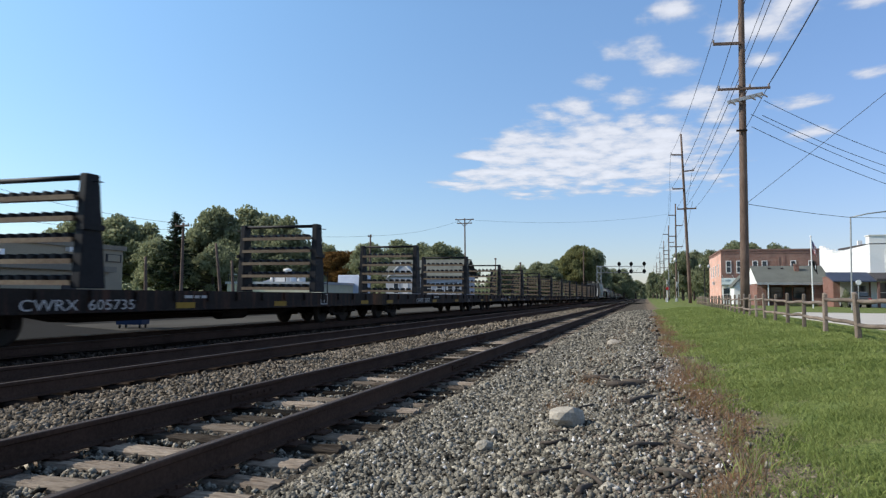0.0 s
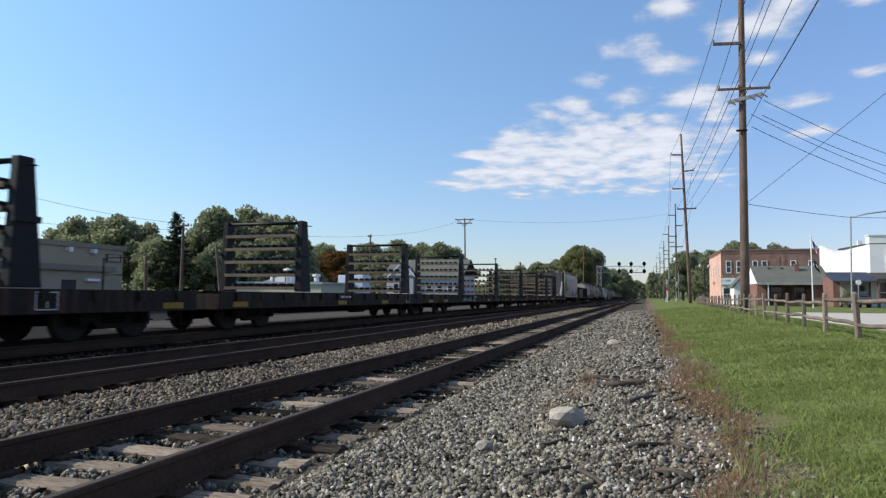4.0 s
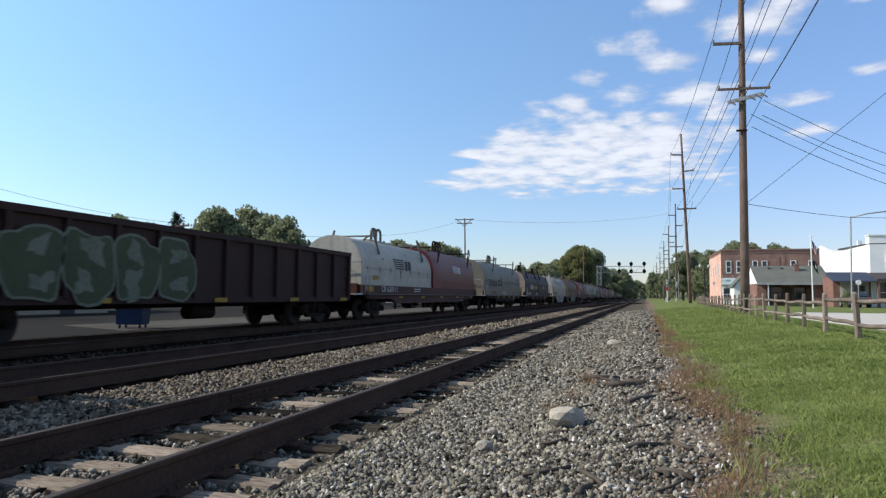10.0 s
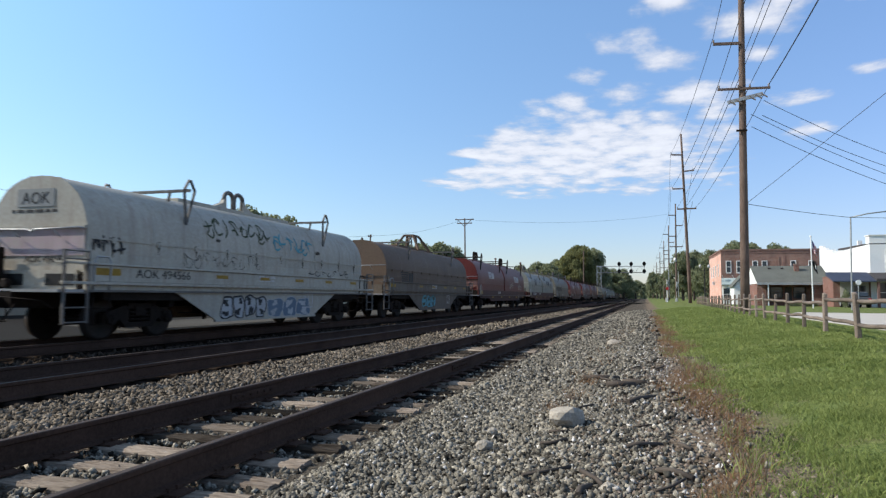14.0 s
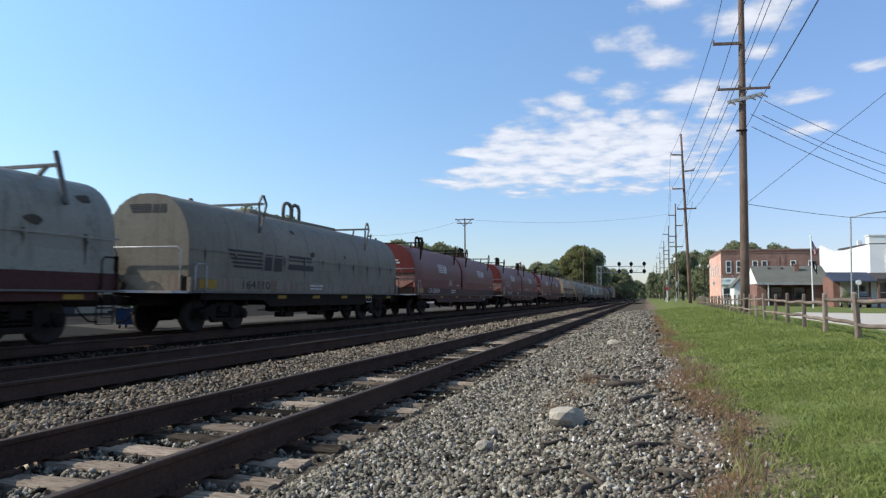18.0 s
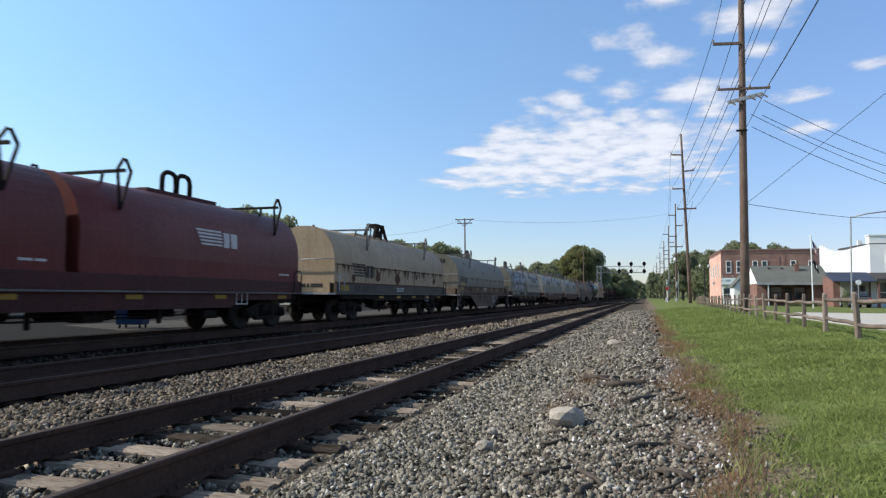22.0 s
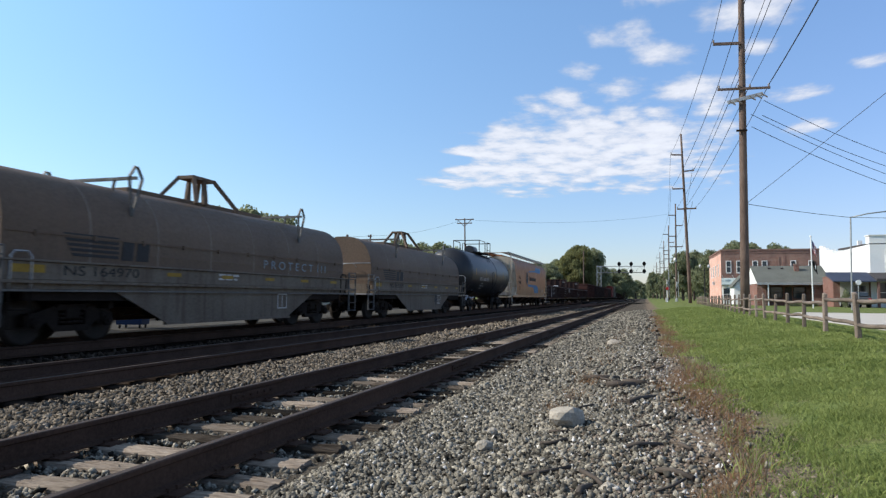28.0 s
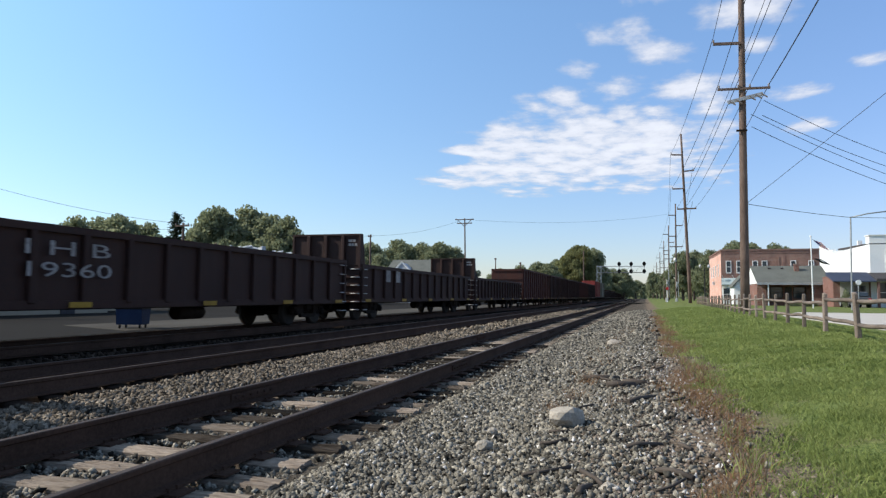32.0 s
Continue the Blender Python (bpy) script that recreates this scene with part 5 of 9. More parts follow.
def plant(kind, x, y, h, w=1.0, z=-0.2, group="trees beyond the tracks"):
    k = KINDS[kind][int(r9.integers(len(KINDS[kind])))]
    s = h / 9.6
    t = thing("tree" if kind != "spruce" else "spruce_tree", TREE_LABEL[kind], "tree", pose(x, y, z, 0, 0, r9.uniform(0, 360)) @ Matrix.Diagonal((s * w, s * w, s, 1)), group)
    part("trunk", k[0], None, t)
    part("crown", k[1], None, t)


for kind, x, y, h, w in (("mid", -77, 75, 11.2, 1.0), ("mid", -71.5, 76, 12.0, 1.1), ("dark", -67.5, 78, 10.6, 1.0), ("dark", -63, 76, 8.3, 1.1), ("mid", -60.5, 72, 8.2, 1.0), ("spruce", -56.3, 70, 11.1, 1.3), ("mid", -53.5, 74, 7.5, 1.1),
                         ("dark", -63, 85, 11.5, 1.0), ("dark", -59.6, 84, 13.4, 0.9), ("mid", -56, 86, 13.3, 1.0), ("mid", -52.6, 87, 12.6, 1.0), ("dark", -49.4, 85, 11.8, 0.9), ("dark", -57.5, 80, 8, 1.2), ("dark", -52, 80, 8, 1.2), ("dark", -47, 84, 8.0, 1.1),
                         ("mid", -66, 130, 12.0, 1.0), ("rust", -58, 118, 9.6, 1.2), ("rust", -54, 120, 9.8, 1.2), ("mid", -50.5, 118, 11, 1.0), ("mid", -63, 150, 13.0, 1.1), ("dark", -57, 150, 14.0, 1.1), ("mid", -52, 152, 13.6, 1.1), ("dark", -47, 150, 13.2, 1.0), ("mid", -43.5, 154, 12.0, 1.0), ("dark", -41, 128, 8.0, 1.2), ("mid", -46, 112, 8, 1.0),
                         ("mid", -36, 200, 10, 1.2), ("mid", -31, 198, 11.2, 1.2), ("dark", -27, 196, 10.5, 1.1), ("mid", -40, 190, 9, 1.2),
                         ("yellow", -24.8, 218, 13.3, 1.0), ("yellow", -20.2, 216, 17.6, 0.8), ("yellow", -22.8, 213, 14.4, 0.9), ("mid", -16.2, 223, 16.6, 0.75), ("mid", -28.9, 226, 12.8, 1.0), ("dark", -21.6, 226, 16.6, 0.9),
                         ("mid", -16.5, 250, 10.5, 1.2), ("dark", -12, 262, 11.5, 1.1), ("mid", -8.6, 285, 12.0, 1.0), ("mid", -16, 230, 9, 1.1), ("dark", -9, 330, 11, 1.2), ("mid", -12, 380, 11, 1.2), ("mid", -6, 450, 12, 1.4), ("dark", -14, 300, 11, 1.2)):
    plant(kind, x, y, h, w)
for kind, x, y, h, w in (("dark", 9.5, 186, 12.6, 0.8), ("mid", 12.4, 190, 13.2, 0.8), ("dark", 15.5, 180, 10.5, 1.0), ("dark", 12.2, 136, 9.6, 0.8), ("mid", 16, 134, 11.2, 0.9), ("dark", 19.5, 136, 10.8, 0.9), ("mid", 23.5, 138, 10.6, 0.9), ("mid", 3.4, 345, 13.2, 0.55), ("dark", 5.5, 350, 12.5, 0.7), ("dark", 8.5, 300, 11.5, 0.9), ("mid", 12, 240, 12, 0.9)):
    plant(kind, x, y, h, w, 0.1, "trees along the street")
for x, y, s, zz, tall in ((18.05, 71, 0.36, 0.3, 3.3), (14.4, 76.0, 0.5, 0.3, 0.9), (15.4, 76.0, 0.5, 0.3, 0.9), (16.3, 76.2, 0.45, 0.3, 0.9), (-43, 47, 0.8, -0.2, 1.2), (-41.5, 56, 0.7, -0.2, 1.2)):
    me = leaf_cloud("shrub", [(0, 0, 0.7), (0.5, 0.2, 0.6), (-0.4, 0, 0.6), (0, 0.2, 1.1)], [0.6, 0.5, 0.5, 0.5], 700, 0.16, M_LEAF[1], int(x * 7) % 50 + 60)
    ob = tagged(new("shrub", me), "tall slim dark green shrub" if tall > 2 else "rounded dark green shrub", "shrub")
    ob.matrix_basis = pose(x, y, zz - 0.15) @ Matrix.Diagonal((s * 1.3, s * 1.3, s * tall, 1))
# hedge of far woods closing the horizon
cs, rs = [], []
for k in range(90):
    a = radians(-80 + 160 * k / 89)
    d = 520 + 60 * math.sin(k * 1.7)
    if abs(a + 0.0) < 0.012:
        continue
    cs.append((d * math.sin(a), d * math.cos(a), 3.0 + 1.5 * math.sin(k * 2.3))), rs.append(13 + 3 * math.sin(k * 3.1))
tagged(new("far_woods", leaf_cloud("far_woods", cs, rs, 26000, 2.6, M_LEAF[1], 77, 0.42)), "distant belt of green woods", "woods", kind="stuff")


# ---------------------------------------------------------------- clouds
def cloud_material():
    m = bpy.data.materials.new("cloud")
    m.use_nodes = True
    N, Lk = m.node_tree.nodes, m.node_tree.links.new
    N.remove(N["Principled BSDF"])
    tc = N.new("ShaderNodeTexCoord")
    at = N.new("ShaderNodeAttribute")
    at.attribute_name = "cover"
    n1, n2 = N.new("ShaderNodeTexNoise"), N.new("ShaderNodeTexNoise")
    n1.inputs["Scale"].default_value, n1.inputs["Detail"].default_value, n1.inputs["Roughness"].default_value = 0.0165, 6, 0.58
    n2.inputs["Scale"].default_value, n2.inputs["Detail"].default_value = 0.0021, 3
    mp = N.new("ShaderNodeMapping")
    mp.inputs["Scale"].default_value = (0.56, 0.4, 1)
    Lk(tc.outputs["Object"], mp.inputs[0])
    Lk(mp.outputs[0], n1.inputs[0]), Lk(mp.outputs[0], n2.inputs[0])
    a = N.new("ShaderNodeMath")
    a.operation = "MULTIPLY_ADD"
    a.inputs[1].default_value = 0.35
    rag = N.new("ShaderNodeMath")
    rag.operation = "MULTIPLY"
    rag.inputs[1].default_value = 1.9
    Lk(n1.outputs[0], rag.inputs[0])
    Lk(n2.outputs[0], a.inputs[0]), Lk(rag.outputs[0], a.inputs[2])
    b = N.new("ShaderNodeMath")
    b.operation = "ADD"
    Lk(a.outputs[0], b.inputs[0]), Lk(at.outputs["Fac"], b.inputs[1])
    r = N.new("ShaderNodeMapRange")
    r.interpolation_type = "SMOOTHSTEP"
    r.inputs[1].default_value, r.inputs[2].default_value, r.inputs[4].default_value = 1.15, 1.86, 0.9
    Lk(b.outputs[0], r.inputs[0])
    e, t, s = N.new("ShaderNodeEmission"), N.new("ShaderNodeBsdfTransparent"), N.new("ShaderNodeMixShader")
    e.inputs[0].default_value = (0.90, 0.93, 1.02, 1)
    glow = N.new("ShaderNodeMapRange")   # the thick lumps are the brightest
    glow.inputs[1].default_value, glow.inputs[2].default_value = 1.3, 2.05
    glow.inputs[3].default_value, glow.inputs[4].default_value = CLOUD_GLOW * 0.82, CLOUD_GLOW * 1.12
    Lk(b.outputs[0], glow.inputs[0]), Lk(glow.outputs[0], e.inputs[1])
    Lk(r.outputs[0], s.inputs[0]), Lk(t.outputs[0], s.inputs[1]), Lk(e.outputs[0], s.inputs[2]), Lk(s.outputs[0], N["Material Output"].inputs[0])
    return m


CLOUD_Z = 500.0
cx, cy = np.meshgrid(np.arange(-1100, 801, 14.0), np.arange(1050, 3500, 28.0))
cover = np.full(cx.shape, -0.6)


def puff(x0, y0, rx, ry, top):
    """Cover of one cloudlet: full in the middle, nothing at the rim."""
    d = np.sqrt(((cx - x0) / rx) ** 2 + ((cy - y0) / ry) ** 2)
    np.maximum(cover, top - 0.62 * d ** 1.5, out=cover)


for x, y, rx, ry in ((59, 1194, 42, 43), (-23, 1342, 58, 67), (55, 1493, 58, 74), (-104, 1556, 37, 51), (-45, 1726, 61, 90), (-197, 1749, 31, 47), (132, 1775, 102, 130), (203, 1319, 79, 88),
                     (234, 1496, 39, 51), (384, 1843, 60, 70), (487, 1658, 41, 50), (198, 1941, 62, 100), (474, 2212, 64, 100), (242, 1225, 64, 67), (357, 1244, 36, 39), (-1, 1234, 21, 23)):
    puff(x, y, rx * 1.35, ry * 1.35, 0.60)
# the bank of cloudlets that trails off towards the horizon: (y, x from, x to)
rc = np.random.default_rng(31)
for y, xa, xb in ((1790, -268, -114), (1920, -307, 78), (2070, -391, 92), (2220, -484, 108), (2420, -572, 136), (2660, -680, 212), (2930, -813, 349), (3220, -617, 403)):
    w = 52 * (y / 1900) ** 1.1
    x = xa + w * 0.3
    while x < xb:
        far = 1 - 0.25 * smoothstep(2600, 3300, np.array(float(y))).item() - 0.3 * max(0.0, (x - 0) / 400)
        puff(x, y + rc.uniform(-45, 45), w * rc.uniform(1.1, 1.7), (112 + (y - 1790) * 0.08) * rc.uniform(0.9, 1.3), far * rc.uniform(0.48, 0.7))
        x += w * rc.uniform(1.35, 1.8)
# thin veil low in the bank
veil = (smoothstep(1850, 2150, cy) * (1 - 0.75 * smoothstep(2700, 3450, cy)) * smoothstep(-20, 130, cx + 0.275 * cy + 40 + 60 * np.sin(cy * 0.02)) * (1 - 0.8 * smoothstep(60, 520, cx)))
np.maximum(cover, -0.6 + 1.26 * veil, out=cover)
ci = np.arange(cx.size).reshape(cx.shape)
cq = np.stack([ci[:-1, :-1], ci[:-1, 1:], ci[1:, 1:], ci[1:, :-1]], -1).reshape(-1, 4)
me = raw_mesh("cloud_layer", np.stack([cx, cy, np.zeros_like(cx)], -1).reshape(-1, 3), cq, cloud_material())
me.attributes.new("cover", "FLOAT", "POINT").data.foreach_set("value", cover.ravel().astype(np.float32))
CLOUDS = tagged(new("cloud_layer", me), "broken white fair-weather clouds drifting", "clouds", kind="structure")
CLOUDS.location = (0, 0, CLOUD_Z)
CLOUDS.visible_shadow = False


# ---------------------------------------------------------------- freight train
V_TRAIN = 17.8
CARS_KEYED = []   # (thing, place along the line at 0 s)

M_GREY = surf("grey_hood", (0.184, 0.163, 0.123), (0.138, 0.12, 0.089), 0.55, 0, 0.7, 14, 0.12, streak=(0.095, 0.078, 0.06), streak_amt=0.5, spots=(0.09, 0.07, 0.052), spot_amt=0.25)
M_PALE = surf("pale_green_hood", (0.25, 0.243, 0.2), (0.2, 0.192, 0.157), 0.5, 0, 0.6, 14, 0.12, streak=(0.125, 0.112, 0.085), streak_amt=0.6, spots=(0.1, 0.075, 0.055), spot_amt=0.35)
M_OFFW = surf("off_white_hood", (0.43, 0.40, 0.33), (0.33, 0.30, 0.24), 0.55, 0, 0.7, 14, 0.12, streak=(0.25, 0.2, 0.15), streak_amt=0.5)
M_RED = surf("red_hood", (0.136, 0.0245, 0.0195), (0.09, 0.0178, 0.0148), 0.5, 0, 0.6, 14, 0.1, streak=(0.13, 0.04, 0.03), streak_amt=0.5)
M_CREAM = surf("cream_hood", (0.40, 0.30, 0.185), (0.30, 0.215, 0.13), 0.6, 0, 0.7, 14, 0.15, streak=(0.20, 0.13, 0.08), streak_amt=0.4, spots=RUST, spot_amt=0.2)
M_PINK = surf("faded_pink", (0.42, 0.31, 0.33), (0.38, 0.33, 0.30), 0.6, 0, 1.2, 10, 0.1, streak=(0.25, 0.2, 0.16), streak_amt=0.4)
M_PATCH = surf("grey_patch", (0.27, 0.275, 0.26), (0.22, 0.22, 0.2), 0.6, 0, 2, 14, 0.1)
M_RSILL = surf("rusted_sill", (0.085, 0.045, 0.027), (0.165, 0.125, 0.09), 0.75, 0, 0.35, 14, 0.2, streak=(0.07, 0.032, 0.019), streak_amt=0.95, spots=RUST, spot_amt=0.6)
M_RSTK = surf("rust_run", (0.10, 0.045, 0.024), (0.06, 0.03, 0.018), 0.85, 0, 1.5, 24, 0.2)
M_DSILL = surf("grimy_sill", (0.10, 0.088, 0.072), (0.058, 0.05, 0.042), 0.75, 0, 0.8, 16, 0.15, streak=(0.09, 0.05, 0.03), streak_amt=0.6)
M_TAN = surf("tan_hood", (0.148, 0.100, 0.066), (0.102, 0.068, 0.046), 0.65, 0, 0.6, 14, 0.15, streak=(0.14, 0.09, 0.06), streak_amt=0.7)
M_BLKH = surf("black_hood", (0.0155, 0.0125, 0.0112), (0.021, 0.0165, 0.0142), 0.6, 0, 0.6, 14, 0.1, streak=(0.07, 0.05, 0.04), streak_amt=0.5)
M_RUSTY = surf("rusty_end", (0.36, 0.29, 0.22), (0.22, 0.15, 0.1), 0.7, 0, 1.2, 14, 0.2, spots=RUST, spot_amt=0.8)
M_BULKR = surf("worn_red_bulkhead", (0.34, 0.18, 0.14), (0.25, 0.115, 0.085), 0.65, 0, 1.2, 14, 0.15, streak=(0.16, 0.07, 0.045), streak_amt=0.6, spots=RUST, spot_amt=0.5)
M_BROWN = surf("brown_sill", (0.068, 0.0195, 0.0155), (0.041, 0.0135, 0.0112), 0.6, 0, 0.8, 16, 0.1, streak=(0.05, 0.03, 0.025), streak_amt=0.6)
M_BSILL = surf("black_sill", (0.017, 0.0125, 0.0102), (0.024, 0.0165, 0.0128), 0.6, 0, 0.8, 16, 0.1)
M_GSILL = surf("grey_sill", (0.21, 0.182, 0.14), (0.135, 0.112, 0.083), 0.6, 0, 0.8, 16, 0.12, streak=(0.125, 0.062, 0.036), streak_amt=0.95)
M_TSILL = surf("tan_sill", (0.172, 0.140, 0.105), (0.112, 0.086, 0.062), 0.65, 0, 0.8, 16, 0.12, streak=(0.075, 0.046, 0.033), streak_amt=0.8)
M_HOPW = surf("white_hopper", (0.46, 0.415, 0.35), (0.37, 0.325, 0.255), 0.6, 0, 0.35, 10, 0.12, streak=(0.36, 0.29, 0.19), streak_amt=0.6)
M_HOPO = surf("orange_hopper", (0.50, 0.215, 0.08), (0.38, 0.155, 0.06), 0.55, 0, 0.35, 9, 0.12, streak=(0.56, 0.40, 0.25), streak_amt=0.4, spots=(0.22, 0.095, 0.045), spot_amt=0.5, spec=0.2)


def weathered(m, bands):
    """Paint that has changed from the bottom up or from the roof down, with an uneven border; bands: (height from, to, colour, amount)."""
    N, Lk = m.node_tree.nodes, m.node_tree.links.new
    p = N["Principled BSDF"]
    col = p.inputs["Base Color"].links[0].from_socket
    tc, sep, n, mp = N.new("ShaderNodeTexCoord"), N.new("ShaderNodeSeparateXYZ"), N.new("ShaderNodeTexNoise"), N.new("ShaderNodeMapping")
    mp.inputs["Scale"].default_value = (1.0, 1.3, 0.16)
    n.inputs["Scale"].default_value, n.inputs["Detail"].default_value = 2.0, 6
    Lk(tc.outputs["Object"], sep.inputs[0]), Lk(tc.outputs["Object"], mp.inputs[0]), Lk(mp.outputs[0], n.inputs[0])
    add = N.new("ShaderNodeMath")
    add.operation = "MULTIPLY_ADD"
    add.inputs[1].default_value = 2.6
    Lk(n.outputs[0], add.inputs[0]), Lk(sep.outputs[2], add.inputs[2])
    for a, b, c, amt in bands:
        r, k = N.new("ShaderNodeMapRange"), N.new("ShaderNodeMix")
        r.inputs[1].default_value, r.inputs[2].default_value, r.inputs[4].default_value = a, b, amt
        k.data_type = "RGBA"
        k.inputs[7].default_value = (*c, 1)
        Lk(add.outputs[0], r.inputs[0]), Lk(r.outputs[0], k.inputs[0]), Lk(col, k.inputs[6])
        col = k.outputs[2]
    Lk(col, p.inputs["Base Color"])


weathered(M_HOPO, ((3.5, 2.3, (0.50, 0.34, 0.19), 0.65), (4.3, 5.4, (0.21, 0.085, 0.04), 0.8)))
weathered(M_HOPW, ((5.15, 5.75, (0.17, 0.12, 0.075), 0.5), (3.4, 2.3, (0.25, 0.215, 0.165), 0.5)))
M_HEND = surf("bleached_white_trim", (0.48, 0.44, 0.37), (0.34, 0.30, 0.24), 0.6, 0, 0.8, 14, 0.12, streak=(0.24, 0.15, 0.09), streak_amt=0.6)
M_GOND = surf("dark_gondola", (0.029, 0.0155, 0.0128), (0.044, 0.0205, 0.0148), 0.7, 0, 0.8, 12, 0.2, streak=(0.05, 0.027, 0.02), streak_amt=0.5)
M_GONR = surf("rust_gondola", (0.08008, 0.0294, 0.01974), (0.05096, 0.021, 0.01645), 0.75, 0, 0.8, 12, 0.2, streak=(0.05, 0.03, 0.025), streak_amt=0.7)
M_BOXR = surf("red_boxcar", (0.25, 0.04, 0.03), (0.18, 0.035, 0.03), 0.6, 0, 0.5, 12, 0.1)
M_TANK = surf("black_tank", (0.014, 0.0148, 0.0178), (0.019, 0.0192, 0.0215), 0.4, 0, 0.5, 16, 0.05, streak=(0.028, 0.025, 0.023), streak_amt=0.5, spec=0.42)
M_FLAT = surf("flatcar_steel", (0.022, 0.015, 0.0115), (0.0135, 0.0102, 0.0085), 0.7, 0, 0.7, 14, 0.2, streak=(0.13, 0.055, 0.03), streak_amt=0.45)
M_SHELF = surf("rack_shelf", (0.215, 0.165, 0.108), (0.125, 0.086, 0.056), 0.7, 0.1, 1, 14, 0.2)
M_PANEL = surf("grey_panel", (0.1087, 0.1073, 0.1034), (0.0858, 0.0825, 0.08013), 0.6, 0, 0.6, 14, 0.1)
M_LBLUE = surf("light_blue_spray", (0.19, 0.33, 0.46), (0.30, 0.37, 0.41), 0.6, 0, 1.2, 12, 0.05, streak=(0.36, 0.33, 0.28), streak_amt=0.55)
M_GREEN = surf("green_spray", (0.062, 0.074, 0.034), (0.045, 0.055, 0.026), 0.6, 0, 1.2, 12, 0.05)
M_TEAL = surf("teal_spray", (0.10, 0.33, 0.36), (0.08, 0.24, 0.3), 0.6, 0, 1.2, 12, 0.05)
M_PALEG = surf("pale_green_spray", (0.16, 0.17, 0.125), (0.10, 0.11, 0.075), 0.6, 0, 1.6, 12, 0.05)
M_SLATE = surf("slate_blue_spray", (0.10, 0.14, 0.19), (0.14, 0.18, 0.22), 0.6, 0, 1.2, 12, 0.05)
M_RIB = surf("pale_drip", (0.26, 0.21, 0.165), (0.17, 0.13, 0.10), 0.7, 0, 2, 12, 0.05)
M_SILV = surf("silver_spray", (0.42, 0.43, 0.43), (0.3, 0.31, 0.31), 0.5, 0, 1.2, 12, 0.05)
M_INK = surf("dark_spray", (0.036, 0.034, 0.034), (0.025, 0.023, 0.022), 0.6, 0, 2, 12, 0.05)
M_SWOOSH = surf("blue_swoosh", (0.065, 0.17, 0.31), (0.09, 0.20, 0.33), 0.6, 0, 0.8, 12, 0.05, streak=(0.2, 0.24, 0.27), streak_amt=0.3)
M_FADE = surf("faded_blue_spray", (0.20, 0.27, 0.32), (0.24, 0.26, 0.26), 0.6, 0, 1.6, 12, 0.05)
M_NAVY = surf("navy_spray", (0.04, 0.045, 0.065), (0.028, 0.03, 0.04), 0.6, 0, 1.2, 12, 0.05)
M_WORNW = surf("worn_white", (0.34, 0.32, 0.30), (0.15, 0.135, 0.125), 0.7, 0, 3, 25, 0.05)
M_CHALK = surf("chalk_white", (0.55, 0.53, 0.50), (0.38, 0.36, 0.34), 0.7, 0, 3, 25, 0.05)


def wheel_mesh():
    bm = bmesh.new()
    lathe(bm, [(-0.075, 0.40), (-0.07, 0.455), (0.03, 0.461), (0.035, 0.487), (0.062, 0.483), (0.066, 0.40), (0.05, 0.38),
               (0.035, 0.22), (0.06, 0.14), (0.075, 0.09), (0.0, 0.088), (-0.06, 0.10), (-0.045, 0.17), (-0.02, 0.24), (-0.035, 0.38)], 0, 20)
    return finish(bm, "wheel", M_WHEEL)


def frame_mesh():
    """One cast side frame with its springs, bearing adapters and end caps."""
    bm = bmesh.new()
    prism(bm, [(-1.08, 0.58), (-1.08, 0.38), (-0.72, 0.36), (-0.62, 0.46), (-0.42, 0.26), (0.42, 0.26), (0.62, 0.46), (0.72, 0.36), (1.08, 0.38),
               (1.08, 0.58), (0.80, 0.66), (0.45, 0.77), (0.34, 0.70), (0.34, 0.38), (-0.34, 0.38), (-0.34, 0.70), (-0.45, 0.77), (-0.80, 0.66)], 0, -0.07, 0.07)
    box(bm, -0.07, 0.07, -0.36, 0.36, 0.68, 0.80)
    for yy in (-0.889, 0.889):
        cyl(bm, (0.10, yy, 0.457), 0, 0.115, 0.14, 14)
        cyl(bm, (0.18, yy, 0.457), 0, 0.06, 0.03, 10)
        box(bm, -0.10, 0.10, yy - 0.15, yy + 0.15, 0.44, 0.62)
    for yy in (-0.22, -0.07, 0.08, 0.23):
        for k in range(3):
            cyl(bm, (0.02, yy, 0.44 + k * 0.08), 2, 0.07, 0.05, 8)
    return finish(bm, "side_frame", M_STEEL)


def bolster_mesh():
    bm = bmesh.new()
    box(bm, -1.1, 1.1, -0.17, 0.17, 0.52, 0.76)
    cyl(bm, (0, 0, 0.82), 2, 0.2, 0.12, 14)
    return finish(bm, "truck", M_STEEL, 0.012)


def axle_mesh():
    bm = bmesh.new()
    cyl(bm, (0, 0, 0.457), 0, 0.08, 1.9, 12)
    return finish(bm, "axle", M_STEEL)


def beam_mesh():
    """Brake beam with its shoes."""
    bm = bmesh.new()
    box(bm, -0.85, 0.85, -0.05, 0.05, 0.34, 0.46)
    for sx in (-0.75, 0.75):
        box(bm, sx - 0.05, sx + 0.05, 0.0, 0.09, 0.30, 0.58)
    return finish(bm, "brake_beam", M_STEEL)


def coupler_mesh():
    """Points along -y; the knuckle is at y = 0."""
    bm = bmesh.new()
    box(bm, -0.08, 0.08, 0.15, 0.75, 0.80, 0.95)
    box(bm, -0.16, 0.02, -0.06, 0.22, 0.74, 1.00)
    box(bm, 0.02, 0.15, -0.02, 0.18, 0.76, 0.98)
    rod(bm, [(0.35, 0.55, 0.80), (0.36, 0.35, 0.55), (0.30, 0.15, 0.36), (0.2, -0.02, 0.34)], 0.045, 6)
    rod(bm, [(0.1, 0.3, 0.95), (0.9, 0.62, 0.88), (1.25, 0.62, 0.72)], 0.03, 5)
    return finish(bm, "coupler", M_STEEL, 0.012)


